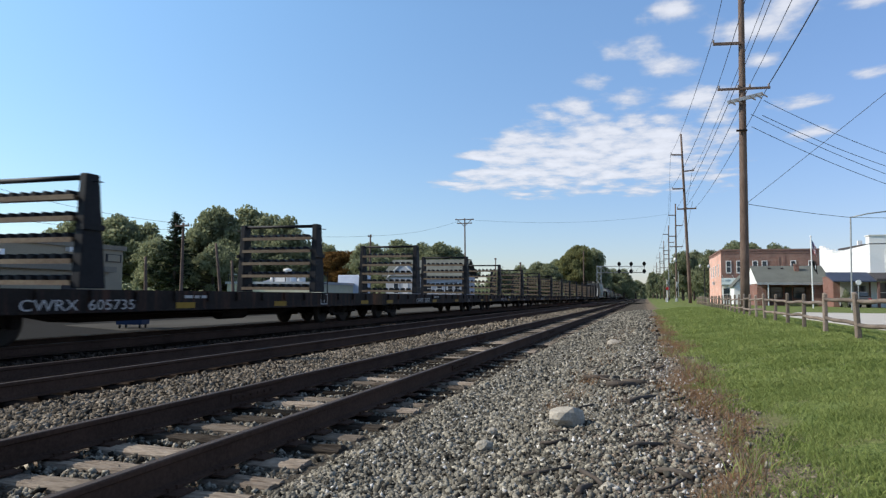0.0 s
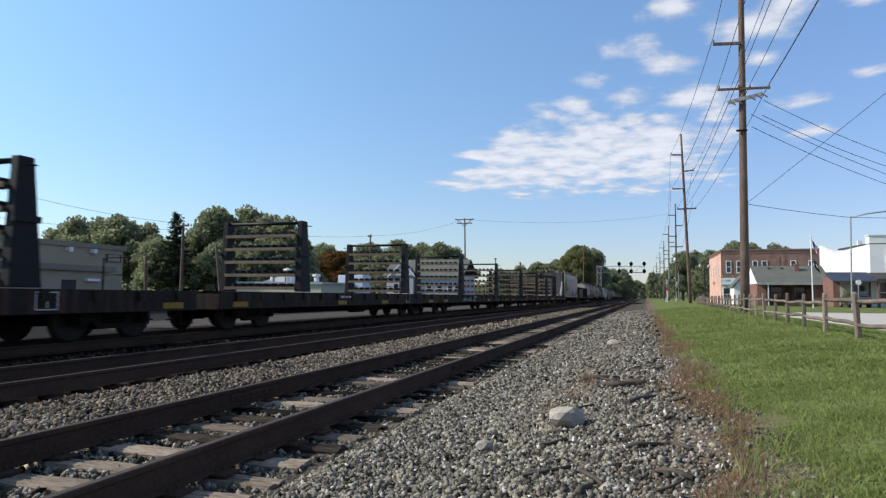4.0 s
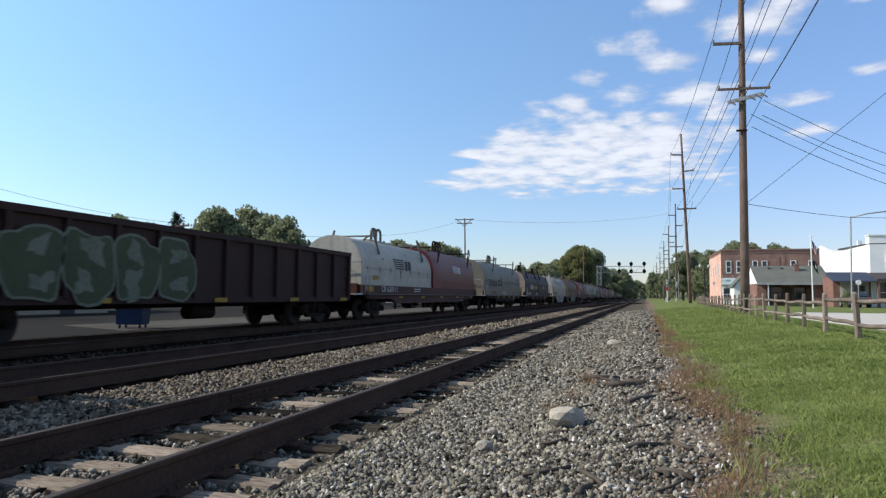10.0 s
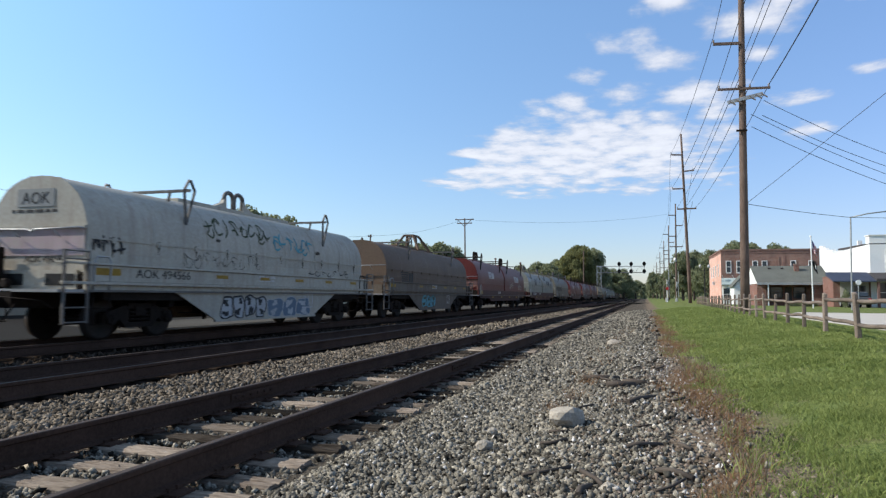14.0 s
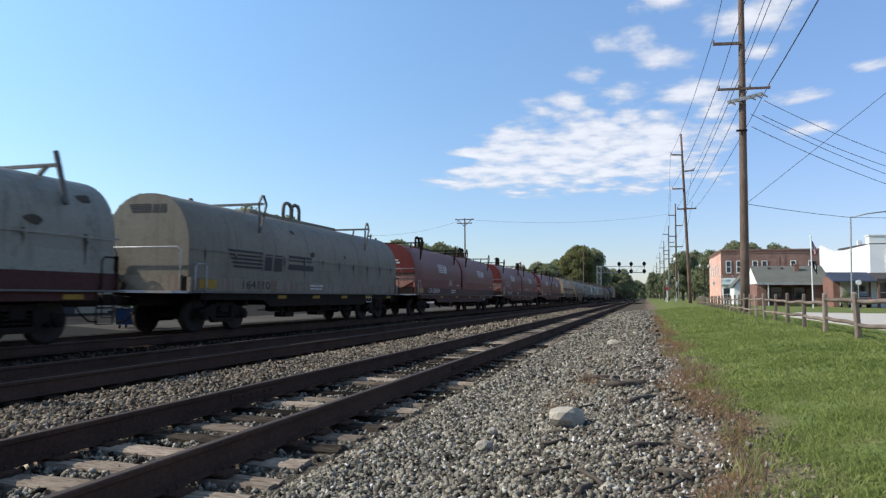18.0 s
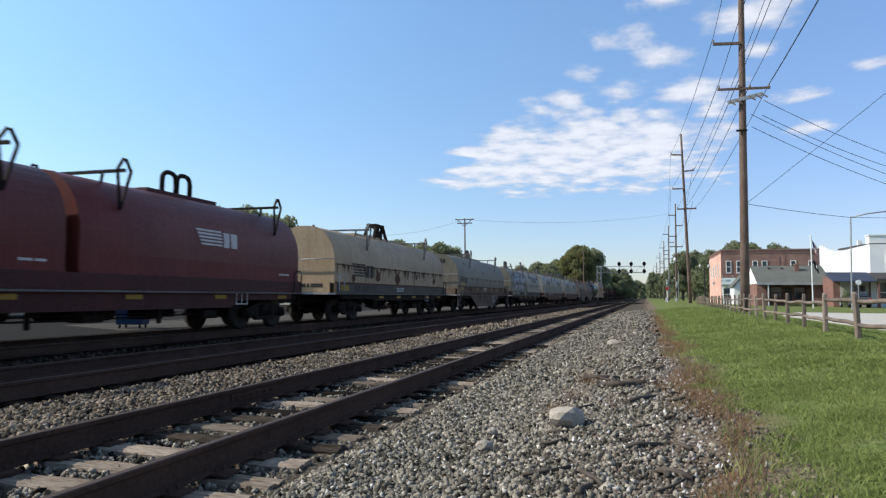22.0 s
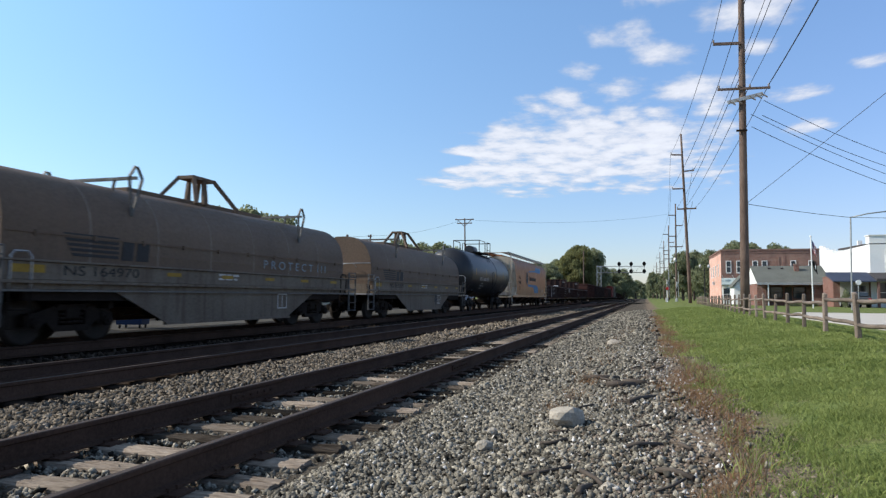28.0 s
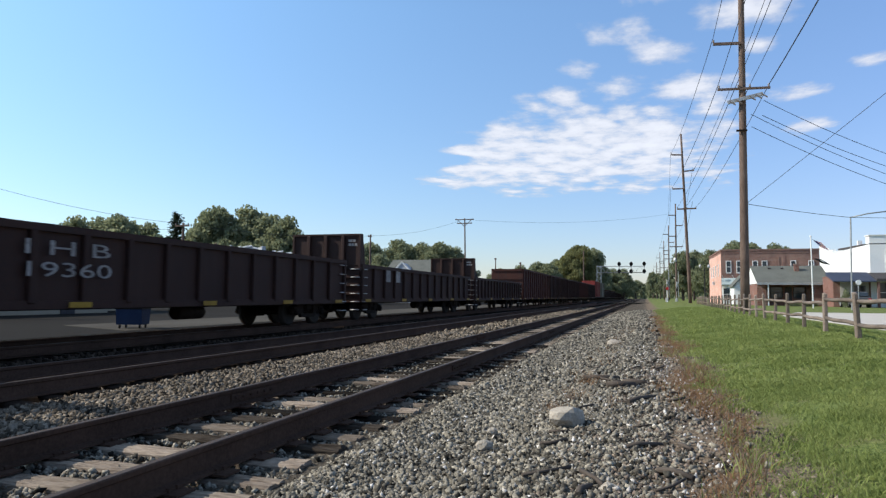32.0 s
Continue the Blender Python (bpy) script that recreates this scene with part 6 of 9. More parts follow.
WHEEL, FRAME, BOLSTER, AXLE, BRAKE_BEAM, COUPLER = wheel_mesh(), frame_mesh(), bolster_mesh(), axle_mesh(), beam_mesh(), coupler_mesh()


def running_gear(car, half, truck_y):
    """Trucks with wheels, and couplers at both ends."""
    for yy in (-truck_y, truck_y):
        tr = part("truck", BOLSTER, None, car, at=pose(0, yy, 0))
        for sx in (-1, 1):
            part("side_frame", FRAME, None, tr, at=pose(sx, 0, 0, 0, 0, 180 if sx < 0 else 0))
            part("axle", AXLE, None, tr, at=pose(0, sx * 0.889, 0))
            part("brake_beam", BRAKE_BEAM, None, tr, at=pose(0, sx * 0.34, 0, 0, 0, 0 if sx > 0 else 180))
        for sx in (-1, 1):
            for wy in (-0.889, 0.889):
                part("wheel", WHEEL, None, tr, at=pose(sx * 0.7525, wy, 0.457, 0, 0, 180 if sx > 0 else 0))
    part("coupler", COUPLER, None, car, at=pose(0, -half, 0))
    part("coupler", COUPLER, None, car, at=pose(0, half, 0, 0, 0, 180))


def new_car(name, label, category, s0, s1):
    """An empty on the rails at the middle of a car between its two coupling points; half its length is returned."""
    mid = (s0 + s1) / 2
    ob = thing(name, label, category, pose(X3, mid, Z3), "cars of the freight train")
    CARS_KEYED.append((ob, mid))
    return ob, (s1 - s0) / 2


def plate(name, car, x, y0, y1, z0, z1, material, label=""):
    bm = bmesh.new()
    box(bm, x, x + 0.006, y0, y1, z0, z1)
    return part(name, bm, material, car, label)


def bars(name, car, x, y, z, widths, height, gap, material, label="", m=None):
    """A row of plain bars where writing cannot be read."""
    bm = bmesh.new()
    p = 0.0
    for w in widths:
        box(bm, p, p + w, 0, height, 0, 0.004)
        p += w + gap
    return part(name, bm, material, car, label, at=m or side(x, y, z))


def emblem(car, x, y, z, w, h, material, label, m=None):
    """A striped emblem: five stripes, stepped at the tail, and two plain blocks."""
    bm = bmesh.new()
    for i in range(5):   # stripes, stepped in at the tail
        z0 = h * (1 - (i + 0.75) / 5)
        a = w * 0.022 * i
        bm.faces.new([bm.verts.new(q) for q in ((a, z0 + h * 0.12, 0.003), (a + w * 0.02, z0, 0.003), (w * 0.60, z0, 0.003), (w * 0.60, z0 + h * 0.12, 0.003))])
    for a, b in ((0.63, 0.77), (0.81, 0.97)):   # two plain slanted blocks
        rows = [[bm.verts.new((w * (q + 0.004 * k), h * 0.18 * k, 0.003)) for q in (a, b)] for k in range(6)]
        for (p, q), (r, t) in zip(rows, rows[1:]):
            bm.faces.new((p, q, t, r))
    return part("emblem", bm, material, car, label, at=m or side(x, y, z))


def blob(bm, rng, cy, cz, ry, rz, x, n=22, rough=0.22):
    vs = []
    ph = rng.uniform(0, 6.28, 4)
    for i in range(n):
        t = 2 * math.pi * i / n
        k = 1 + rough * (math.sin(3 * t + ph[0]) * 0.5 + math.sin(5 * t + ph[1]) * 0.4 + math.sin(2 * t + ph[2]) * 0.5)
        c, s = math.cos(t), math.sin(t)
        vs.append(bm.verts.new((x, cy + ry * k * math.copysign(abs(c) ** 0.62, c), cz + rz * k * math.copysign(abs(s) ** 0.62, s))))
    return vs


def graffiti(car, x, y0, y1, z0, z1, fill, line, seed, n=5, wide=0.07, prof=None, hole=None):
    """Sprayed rounded shapes with outlines, no letters."""
    rng = np.random.default_rng(seed)
    w, h = (y1 - y0) / n, z1 - z0
    for i in range(n):
        f, o, hl = bmesh.new(), bmesh.new(), bmesh.new()
        cy, cz = y0 + w * (i + 0.5), (z0 + z1) / 2 + rng.uniform(-0.06, 0.06) * h
        out = blob(f, rng, cy, cz, w * 0.5, h * 0.5, x + 0.004 + 0.0006 * i, 28, 0.16)
        pts = [v.co.copy() for v in out]
        outer = out
        for ring_k in (0.75, 0.5, 0.25):
            inner = [f.verts.new((p.x, cy + (p.y - cy) * ring_k, cz + (p.z - cz) * ring_k)) for p in pts]
            for j in range(len(out)):
                f.faces.new((outer[j], outer[(j + 1) % len(out)], inner[(j + 1) % len(out)], inner[j]))
            outer = inner
        f.faces.new(outer)
        for k in range(2):
            ry, rz = w * rng.uniform(0.14, 0.24), h * rng.uniform(0.1, 0.2)
            ring = blob(hl, rng, cy + rng.uniform(-0.15, 0.15) * w, cz + (k - 0.5) * h * 0.45, ry, rz, x + 0.010, 14, 0.5)
            hl.faces.new(ring)
        c = Vector((x, cy, cz))
        for a, b in zip(pts, pts[1:] + pts[:1]):
            p = [a, b, c + (b - c) * (1 - wide / w), c + (a - c) * (1 - wide / w)]
            vs = [o.verts.new((x + 0.008, q.y, q.z)) for q in p]
            o.faces.new(vs)
        obs = [part("graffiti", f, fill, car), part("graffiti", o, line, car), part("graffiti", hl, hole or line, car)]
        if prof:
            wrap(obs[0], prof, 0.010), wrap(obs[1], prof, 0.016), wrap(obs[2], prof, 0.018)


def scribble(car, x, y0, y1, z0, z1, material, seed, n=9, w=0.035, prof=None):
    """Quick sprayed strokes, cell by cell: hooks, slashes and loops, no letters."""
    rng = np.random.default_rng(seed)
    cw, h = (y1 - y0) / n, z1 - z0

    def stroke(bm, a, b, bend):
        a, b = Vector(a), Vector(b)
        d = b - a
        side_v = Vector((-d.y, d.x)) * bend
        pts = [a + d * t + side_v * math.sin(math.pi * t) for t in [k / 7 for k in range(8)]]
        last = None
        for k, p in enumerate(pts):
            q = (pts[min(k + 1, 7)] - pts[max(k - 1, 0)]).normalized()
            o = Vector((-q.y, q.x)) * w * (0.35 + 0.2 * math.sin(math.pi * k / 7))
            pair = [bm.verts.new((x + 0.006, *(p + o))), bm.verts.new((x + 0.006, *(p - o)))]
            if last:
                bm.faces.new((last[0], pair[0], pair[1], last[1]))
            last = pair

    for i in range(n):
        bm = bmesh.new()
        c = y0 + cw * (i + 0.5)
        top, low = z1 - rng.uniform(0, 0.3) * h, z0 + rng.uniform(0, 0.25) * h
        lean = rng.uniform(-0.25, 0.25) * cw
        stroke(bm, (c + lean, top), (c - lean, low), rng.uniform(-0.3, 0.3))
        if rng.uniform() < 0.75:
            m = low + (top - low) * rng.uniform(0.2, 0.8)
            stroke(bm, (c - cw * 0.3, m), (c + cw * rng.uniform(0.3, 0.8), m + rng.uniform(-0.3, 0.3) * h), rng.uniform(-0.5, 0.5))
        if rng.uniform() < 0.6:
            stroke(bm, (c - lean, low), (c + cw * 0.6, low + rng.uniform(-0.05, 0.4) * h), rng.uniform(-0.6, 0.2))
        if rng.uniform() < 0.4:
            stroke(bm, (c + lean, top), (c + cw * 0.55, top - rng.uniform(0, 0.5) * h), rng.uniform(-0.2, 0.6))
        ob = part("scrawl", bm, material, car)
        if prof:
            wrap(ob, prof, 0.014)


def brake_wheel(car, x, y, z, material):
    bm = bmesh.new()
    n = 18
    for i in range(n):
        a, b = 2 * math.pi * i / n, 2 * math.pi * (i + 1) / n
        beam(bm, (x + 0.28 * math.cos(a), y, z + 0.28 * math.sin(a)), (x + 0.28 * math.cos(b), y, z + 0.28 * math.sin(b)), 0.03, seg=5)
    for i in range(5):
        a = 2 * math.pi * i / 5
        beam(bm, (x, y, z), (x + 0.28 * math.cos(a), y, z + 0.28 * math.sin(a)), 0.025)
    cyl(bm, (x, y, z), 1, 0.05, 0.06, 10)
    beam(bm, (x, y + 0.08, z), (x, y + 0.2, z), 0.05)
    part("brake_wheel", bm, material, car)


M_LEDGE = surf("pale_ledge", (0.17, 0.16, 0.145), (0.09, 0.082, 0.072), 0.6, 0.2, 1.5, 16, 0.1)
HOOD_W, Z_HB, Z_HS, Z_HT = 1.30, 1.46, 2.18, 3.47
COVERS = []   # (from, to, top) of each cover along the train


M_ARM = surf("weathered_arm", (0.16, 0.155, 0.145), (0.08, 0.072, 0.064), 0.6, 0.2, 2, 16, 0.1)


def hood_profile(n=18, zt=None):
    zt = zt or Z_HT
    pts = [(HOOD_W, Z_HB), (HOOD_W, Z_HS - 0.3)]
    for i in range(n + 1):
        t = math.pi * i / n
        k = 0.86
        pts.append((HOOD_W * math.copysign(abs(math.cos(t)) ** k, math.cos(t)), Z_HS + (zt - Z_HS) * math.sin(t) ** 0.92))
    return pts + [(-HOOD_W, Z_HS - 0.3), (-HOOD_W, Z_HB)]


def curve_x(z, prof):
    """The half width of a cover or body at a height, from its profile of (x, z)."""
    for (xa, za), (xb, zb) in zip(prof, prof[1:]):
        if za <= z <= zb:
            return xa + (xb - xa) * (z - za) / max(zb - za, 1e-6)
    return prof[0][0] if z < prof[0][1] else prof[-1][0]


def wrap(ob, prof, eps=0.012):
    """Lay a flat piece of paint on the curved side that it belongs to."""
    m = ob.matrix_basis.copy()
    base = min((m @ v.co).x for v in ob.data.vertices)
    for v in ob.data.vertices:
        p = m @ v.co
        p.x = curve_x(p.z, prof) + eps + (p.x - base)
        v.co = p
    ob.matrix_basis = Matrix.Identity(4)
    return ob


def rust_runs(cover, y0, y1):
    """Rust that has run down the side from the seam, and a few scaled patches."""
    rng = random.Random(71)
    for k in range(80):
        y = y0 + 0.2 + rng.random() * (y1 - y0 - 0.4)
        w, d = rng.uniform(0.02, 0.075), rng.uniform(0.15, 1.0) * (Z_HS - Z_HB - 0.06)
        bm = bmesh.new()
        zs = [Z_HS - 0.02 - d * i / 4 for i in range(5)]
        ws = [w * (1 - 0.8 * i / 4) * rng.uniform(0.6, 1.3) for i in range(5)]
        x = HOOD_W + 0.006
        v = [bm.verts.new((x, y - a, z)) for a, z in zip(ws, zs)] + [bm.verts.new((x, y + a * rng.uniform(0.5, 1.2), z)) for a, z in zip(ws[::-1], zs[::-1])]
        bm.faces.new(v)
        part("rust_streak", bm, M_RSTK, cover)
    for y, z, r in ((0.30, 0.50, 0.30), (0.47, 0.38, 0.34), (0.66, 0.62, 0.16), (0.87, 0.45, 0.22), (0.12, 0.3, 0.2)):
        bm = bmesh.new()
        yc, zc = y0 + y * (y1 - y0), Z_HB + z * (Z_HS - Z_HB)
        bm.faces.new([bm.verts.new((HOOD_W + 0.009, yc + r * rng.uniform(0.5, 1.0) * (math.cos(6.2832 * i / 14) + 0.25 * math.cos(3 * 6.2832 * i / 14)), zc + r * rng.uniform(0.7, 1.1) * math.sin(6.2832 * i / 14))) for i in range(14)])
        part("rust_patch", bm, M_RSTK, cover)


M_SMUT = surf("grime", (0.085, 0.07, 0.054), (0.05, 0.04, 0.03), 0.85, 0, 1.5, 24, 0.1)


def skirt_runs(car, y0, y1, seed):
    """Broad rust runs down the sill and skirt under the ledge."""
    rng = random.Random(seed)
    for k in range(46):
        y = y0 + 0.2 + rng.random() * (y1 - y0 - 0.4)
        low = 0.36 if y0 + 4.6 < y < y1 - 4.6 else 1.12
        for x, za, zb in ((1.459, 1.60, 1.27), (1.437, 1.19, low)):
            if za - zb < 0.15:
                continue
            w, d = rng.uniform(0.03, 0.16), (za - zb) * rng.uniform(0.45, 1.0)
            bm = bmesh.new()
            ws = [w * rng.uniform(0.6, 1.2) * (1 - 0.6 * i / 4) for i in range(5)]
            rows = [(bm.verts.new((x + 0.0004 * k / 10, y - a, za - d * i / 4)), bm.verts.new((x + 0.0004 * k / 10, y + a * rng.uniform(0.6, 1.1), za - d * i / 4))) for i, a in enumerate(ws)]
            for (p, q), (u, v) in zip(rows, rows[1:]):
                bm.faces.new((p, q, v, u))
            part("rust_streak", bm, M_RSTK, car)


def stains(cover, y0, y1, prof, seed):
    """Grime that has run down from the clips of the seam, and smudges on the curve above."""
    rng = random.Random(seed)
    side_x = [(x, z) for x, z in prof if x > 0.05]
    k = max(3, int((y1 - y0) / 1.3))
    for i in range(k):
        y = y0 + (i + 0.5) * (y1 - y0) / k + rng.uniform(-0.05, 0.05)
        w, d = rng.uniform(0.035, 0.09), rng.uniform(0.2, 0.6)
        bm = bmesh.new()
        zs = [Z_HS + 0.05 - (d + 0.05) * q / 5 for q in range(6)]
        ws = [w * (0.6, 1.0, 0.7, 0.45, 0.3, 0.12)[q] * rng.uniform(0.8, 1.2) for q in range(6)]
        rows = [[bm.verts.new((HOOD_W, y - a, z)), bm.verts.new((HOOD_W, y + a * rng.uniform(0.6, 1.1), z))] for a, z in zip(ws, zs)]
        for (p, q), (r, t) in zip(rows, rows[1:]):
            bm.faces.new((p, q, t, r))
        wrap(part("grime_streak", bm, M_SMUT, cover), side_x, 0.006)
    for i in range(3):
        y, z, r = rng.uniform(y0 + 0.6, y1 - 0.6), rng.uniform(2.35, 3.1), rng.uniform(0.05, 0.13)
        bm = bmesh.new()
        bm.faces.new([bm.verts.new((HOOD_W, y + 1.8 * r * rng.uniform(0.6, 1.0) * math.cos(0.5236 * q), z + r * rng.uniform(0.5, 1.0) * math.sin(0.5236 * q))) for q in range(12)])
        wrap(part("smudge", bm, M_SMUT, cover), side_x, 0.008)


def hood(car, y0, y1, material, loops, end_material=None, arms=(0.2, 0.84), ridge=0.5, ribs=4, posts=False, top=3.5, bulkhead=None):
    """One cover of a coil car with what is fixed on it."""
    bm = bmesh.new()
    zt = top
    prof = hood_profile(zt=zt)
    n = len(prof)
    va = [bm.verts.new((x, y0, z)) for x, z in prof]
    vb = [bm.verts.new((x, y1, z)) for x, z in prof]
    for i in range(n - 1):
        f = bm.faces.new((va[i], va[i + 1], vb[i + 1], vb[i]))
        f.smooth = 0 < i < n - 2
    cap = bm.faces.new(vb)
    cover = part("hood", bm, material, car)
    bm = bmesh.new()
    if bulkhead:   # the cover's end stops above the bulkhead of the tub
        zl = 2.12
        bm.faces.new([bm.verts.new((x, y0 - 0.001, z)) for x, z in [(HOOD_W, zl)] + [q for q in prof if q[1] > zl] + [(-HOOD_W, zl)]])
        bk = bmesh.new()
        prism(bk, [(-1.24, 2.14), (-1.24, 1.72), (-0.62, 1.42), (-0.62, 1.10), (0.62, 1.10), (0.62, 1.42), (1.24, 1.72), (1.24, 2.14)], 1, y0 - 0.01, y0 + 0.05)
        for sx in (-1, 1):
            box(bk, min(sx * 1.24, sx * 1.3), max(sx * 1.24, sx * 1.3), y0 + 0.0, y0 + 0.3, 1.44, 2.12)
        box(bk, -1.24, 1.24, y0 + 0.12, y0 + 0.16, 1.1, 1.8)
        part("bulkhead", bk, bulkhead, car, "scuffed end bulkhead of the tub")
        lp = bmesh.new()
        box(lp, -1.31, 1.31, y0 - 0.05, y0 + 0.04, 2.09, 2.16)
        part("end_lip", lp, M_BSILL, cover)
    else:
        bm.faces.new([bm.verts.new((x, y0 - 0.001, z)) for x, z in prof])
    prism(bm, [(x * 1.012, z + (0.02 if z > Z_HS else 0)) for x, z in prof[::3] + [prof[-1]]], 1, y0 + 0.01, y0 + 0.05)
    part("end_plate", bm, end_material or material, cover)
    # lower flange, seam and joint ribs
    bm = bmesh.new()
    for sx in (-1, 1):
        xa, xb = (HOOD_W - 0.01, HOOD_W + 0.035) if sx > 0 else (-HOOD_W - 0.035, -HOOD_W + 0.01)
        box(bm, xa, xb, y0 + 0.02, y1 - 0.02, Z_HB - 0.04, Z_HB + 0.05)
        if material is M_RED:
            continue
        box(bm, min(xa, xb), max(xa, xb) - 0.015 * (sx > 0), y0 + 0.05, y1 - 0.05, Z_HS - 0.03, Z_HS + 0.01)
        k = max(3, int((y1 - y0) / 1.3))
        for i in range(k):
            yy = y0 + (i + 0.5) * (y1 - y0) / k
            box(bm, sx * HOOD_W - 0.02, sx * HOOD_W + 0.04, yy - 0.035, yy + 0.035, Z_HS - 0.08, Z_HS + 0.03)
    part("seam", bm, M_RSTK if material is M_CREAM else material, cover)
    if material is M_CREAM:
        rust_runs(cover, y0, y1)
    elif material in (M_GREY, M_PALE, M_OFFW):
        stains(cover, y0, y1, prof, int(abs(y0) * 100) + int(top * 1000))
    for i in range(1, ribs + 1):
        yy = y0 + i * (y1 - y0) / (ribs + 1)
        bm = bmesh.new()
        pr = [(x * 1.004, z + 0.006 * (z > Z_HS)) for x, z in prof]
        a = [bm.verts.new((x, yy - 0.02, z)) for x, z in pr]
        b = [bm.verts.new((x, yy + 0.02, z)) for x, z in pr]
        for k in range(len(pr) - 1):
            bm.faces.new((a[k], a[k + 1], b[k + 1], b[k]))
        part("joint_rib", bm, M_RIB if material is M_TAN else material, cover)
    mid, length = (y0 + y1) / 2, y1 - y0
    bm = bmesh.new()
    box(bm, -0.28, 0.28, mid - ridge * length / 2, mid + ridge * length / 2, zt - 0.04, zt + 0.09)
    part("ridge_plate", bm, M_BROWN if material is M_RED else material, cover, bevel=0.012)
    bm = bmesh.new()
    z0 = zt + 0.05
    if loops == "round":
        for k in (-1, 1):
            c = mid + k * 0.29
            pts = [(0, c - 0.27, z0)] + [(0, c - 0.27 * math.copysign(abs(math.cos(math.pi * i / 8)) ** 0.8, math.cos(math.pi * i / 8)), z0 + 0.38 + 0.24 * math.sin(math.pi * i / 8) ** 0.8) for i in range(9)] + [(0, c + 0.27, z0)]
            lp = bmesh.new()
            rod(lp, pts, 0.13, 8)
            part("lifting_loop", lp, M_STEEL if material in (M_RED, M_BLKH) else M_ARM, cover)
    elif loops == "block":
        prism(bm, [(mid - 1.25, z0), (mid - 0.62, z0 + 0.22), (mid - 0.5, z0 + 0.4), (mid - 0.44, z0 + 0.4), (mid - 0.44, z0 + 0.02), (mid + 0.44, z0 + 0.02),
                   (mid + 0.44, z0 + 0.4), (mid + 0.5, z0 + 0.4), (mid + 0.62, z0 + 0.22), (mid + 1.25, z0), (mid + 1.25, z0 - 0.04), (mid - 1.25, z0 - 0.04)], 0, -0.07, 0.07)
        for k in (-1, 1):
            c = mid + k * 0.26
            lp = bmesh.new()
            rod(lp, [(0, c - 0.23, z0)] + [(0, c - 0.23 * math.cos(math.pi * i / 8), z0 + 0.36 + 0.22 * math.sin(math.pi * i / 8)) for i in range(9)] + [(0, c + 0.23, z0)], 0.13, 8)
            part("lifting_loop", lp, M_ARM, cover)
    elif loops == "table":
        zk = z0 + 0.62
        beam(bm, (0, mid - 0.5, zk), (0, mid + 0.5, zk), 0.5, 0.14)
        for k in (-1, 1):
            beam(bm, (0.2, mid + k * 0.4, zk), (0.25, mid + k * 0.8, z0 - 0.05), 0.12)
            beam(bm, (0.2, mid + k * 0.3, zk), (0.25, mid + k * 0.05, z0 - 0.02), 0.12)
            beam(bm, (-0.2, mid + k * 0.4, zk), (-0.25, mid + k * 0.8, z0 - 0.05), 0.12)
    else:   # splayed legs
        zk = z0 + 0.72
        for sx in (-0.5, 0.5):
            for k in (-1, 1):
                beam(bm, (sx * 0.5, mid + k * 0.45, zk), (sx * 1.5, mid + k * 0.95, z0 - 0.12), 0.1)
                beam(bm, (sx * 0.5, mid, zk), (sx * 0.6, mid + k * 0.06, z0 - 0.02), 0.09)
        beam(bm, (0, mid - 0.5, zk), (0, mid + 0.5, zk), 0.55, 0.09)
    if loops != "round":
        part("lifting_frame", bm, M_STEEL if material is M_CREAM else material, cover, bevel=0.01 if loops != "splay" else 0)
    for k in arms:
        yy = y0 + k * length
        bm = bmesh.new()
        zb = zt + 0.12
        beam(bm, (-HOOD_W + 0.3 * posts, yy, zb), (HOOD_W - 0.3 * posts, yy, zb), 0.07)
        for sx in (-1, 1):
            if posts:   # one stout leaning post
                beam(bm, (sx * 1.24, yy, zt - 0.68), (sx * 0.90, yy, zb + 0.28), 0.11, seg=8)
                beam(bm, (sx * 0.7, yy, zb), (sx * 0.5, yy, zt - 0.06), 0.07)
                continue
            for dy in (-0.2, 0.2):
                beam(bm, (sx * (HOOD_W - 0.02), yy + dy, zb), (sx * (HOOD_W - 0.1), yy, zt - 0.75), 0.05)
                beam(bm, (sx * (HOOD_W - 0.02), yy + dy, zb), (sx * (HOOD_W - 0.02), yy + dy * 0.15, zb + 0.26), 0.05)
            beam(bm, (sx * 0.7, yy, zb), (sx * 0.62, yy, zt - 0.22), 0.05)
        part("guide_arm", bm, M_STEEL if material in (M_RED, M_BLKH) else M_ARM, cover)
    return cover


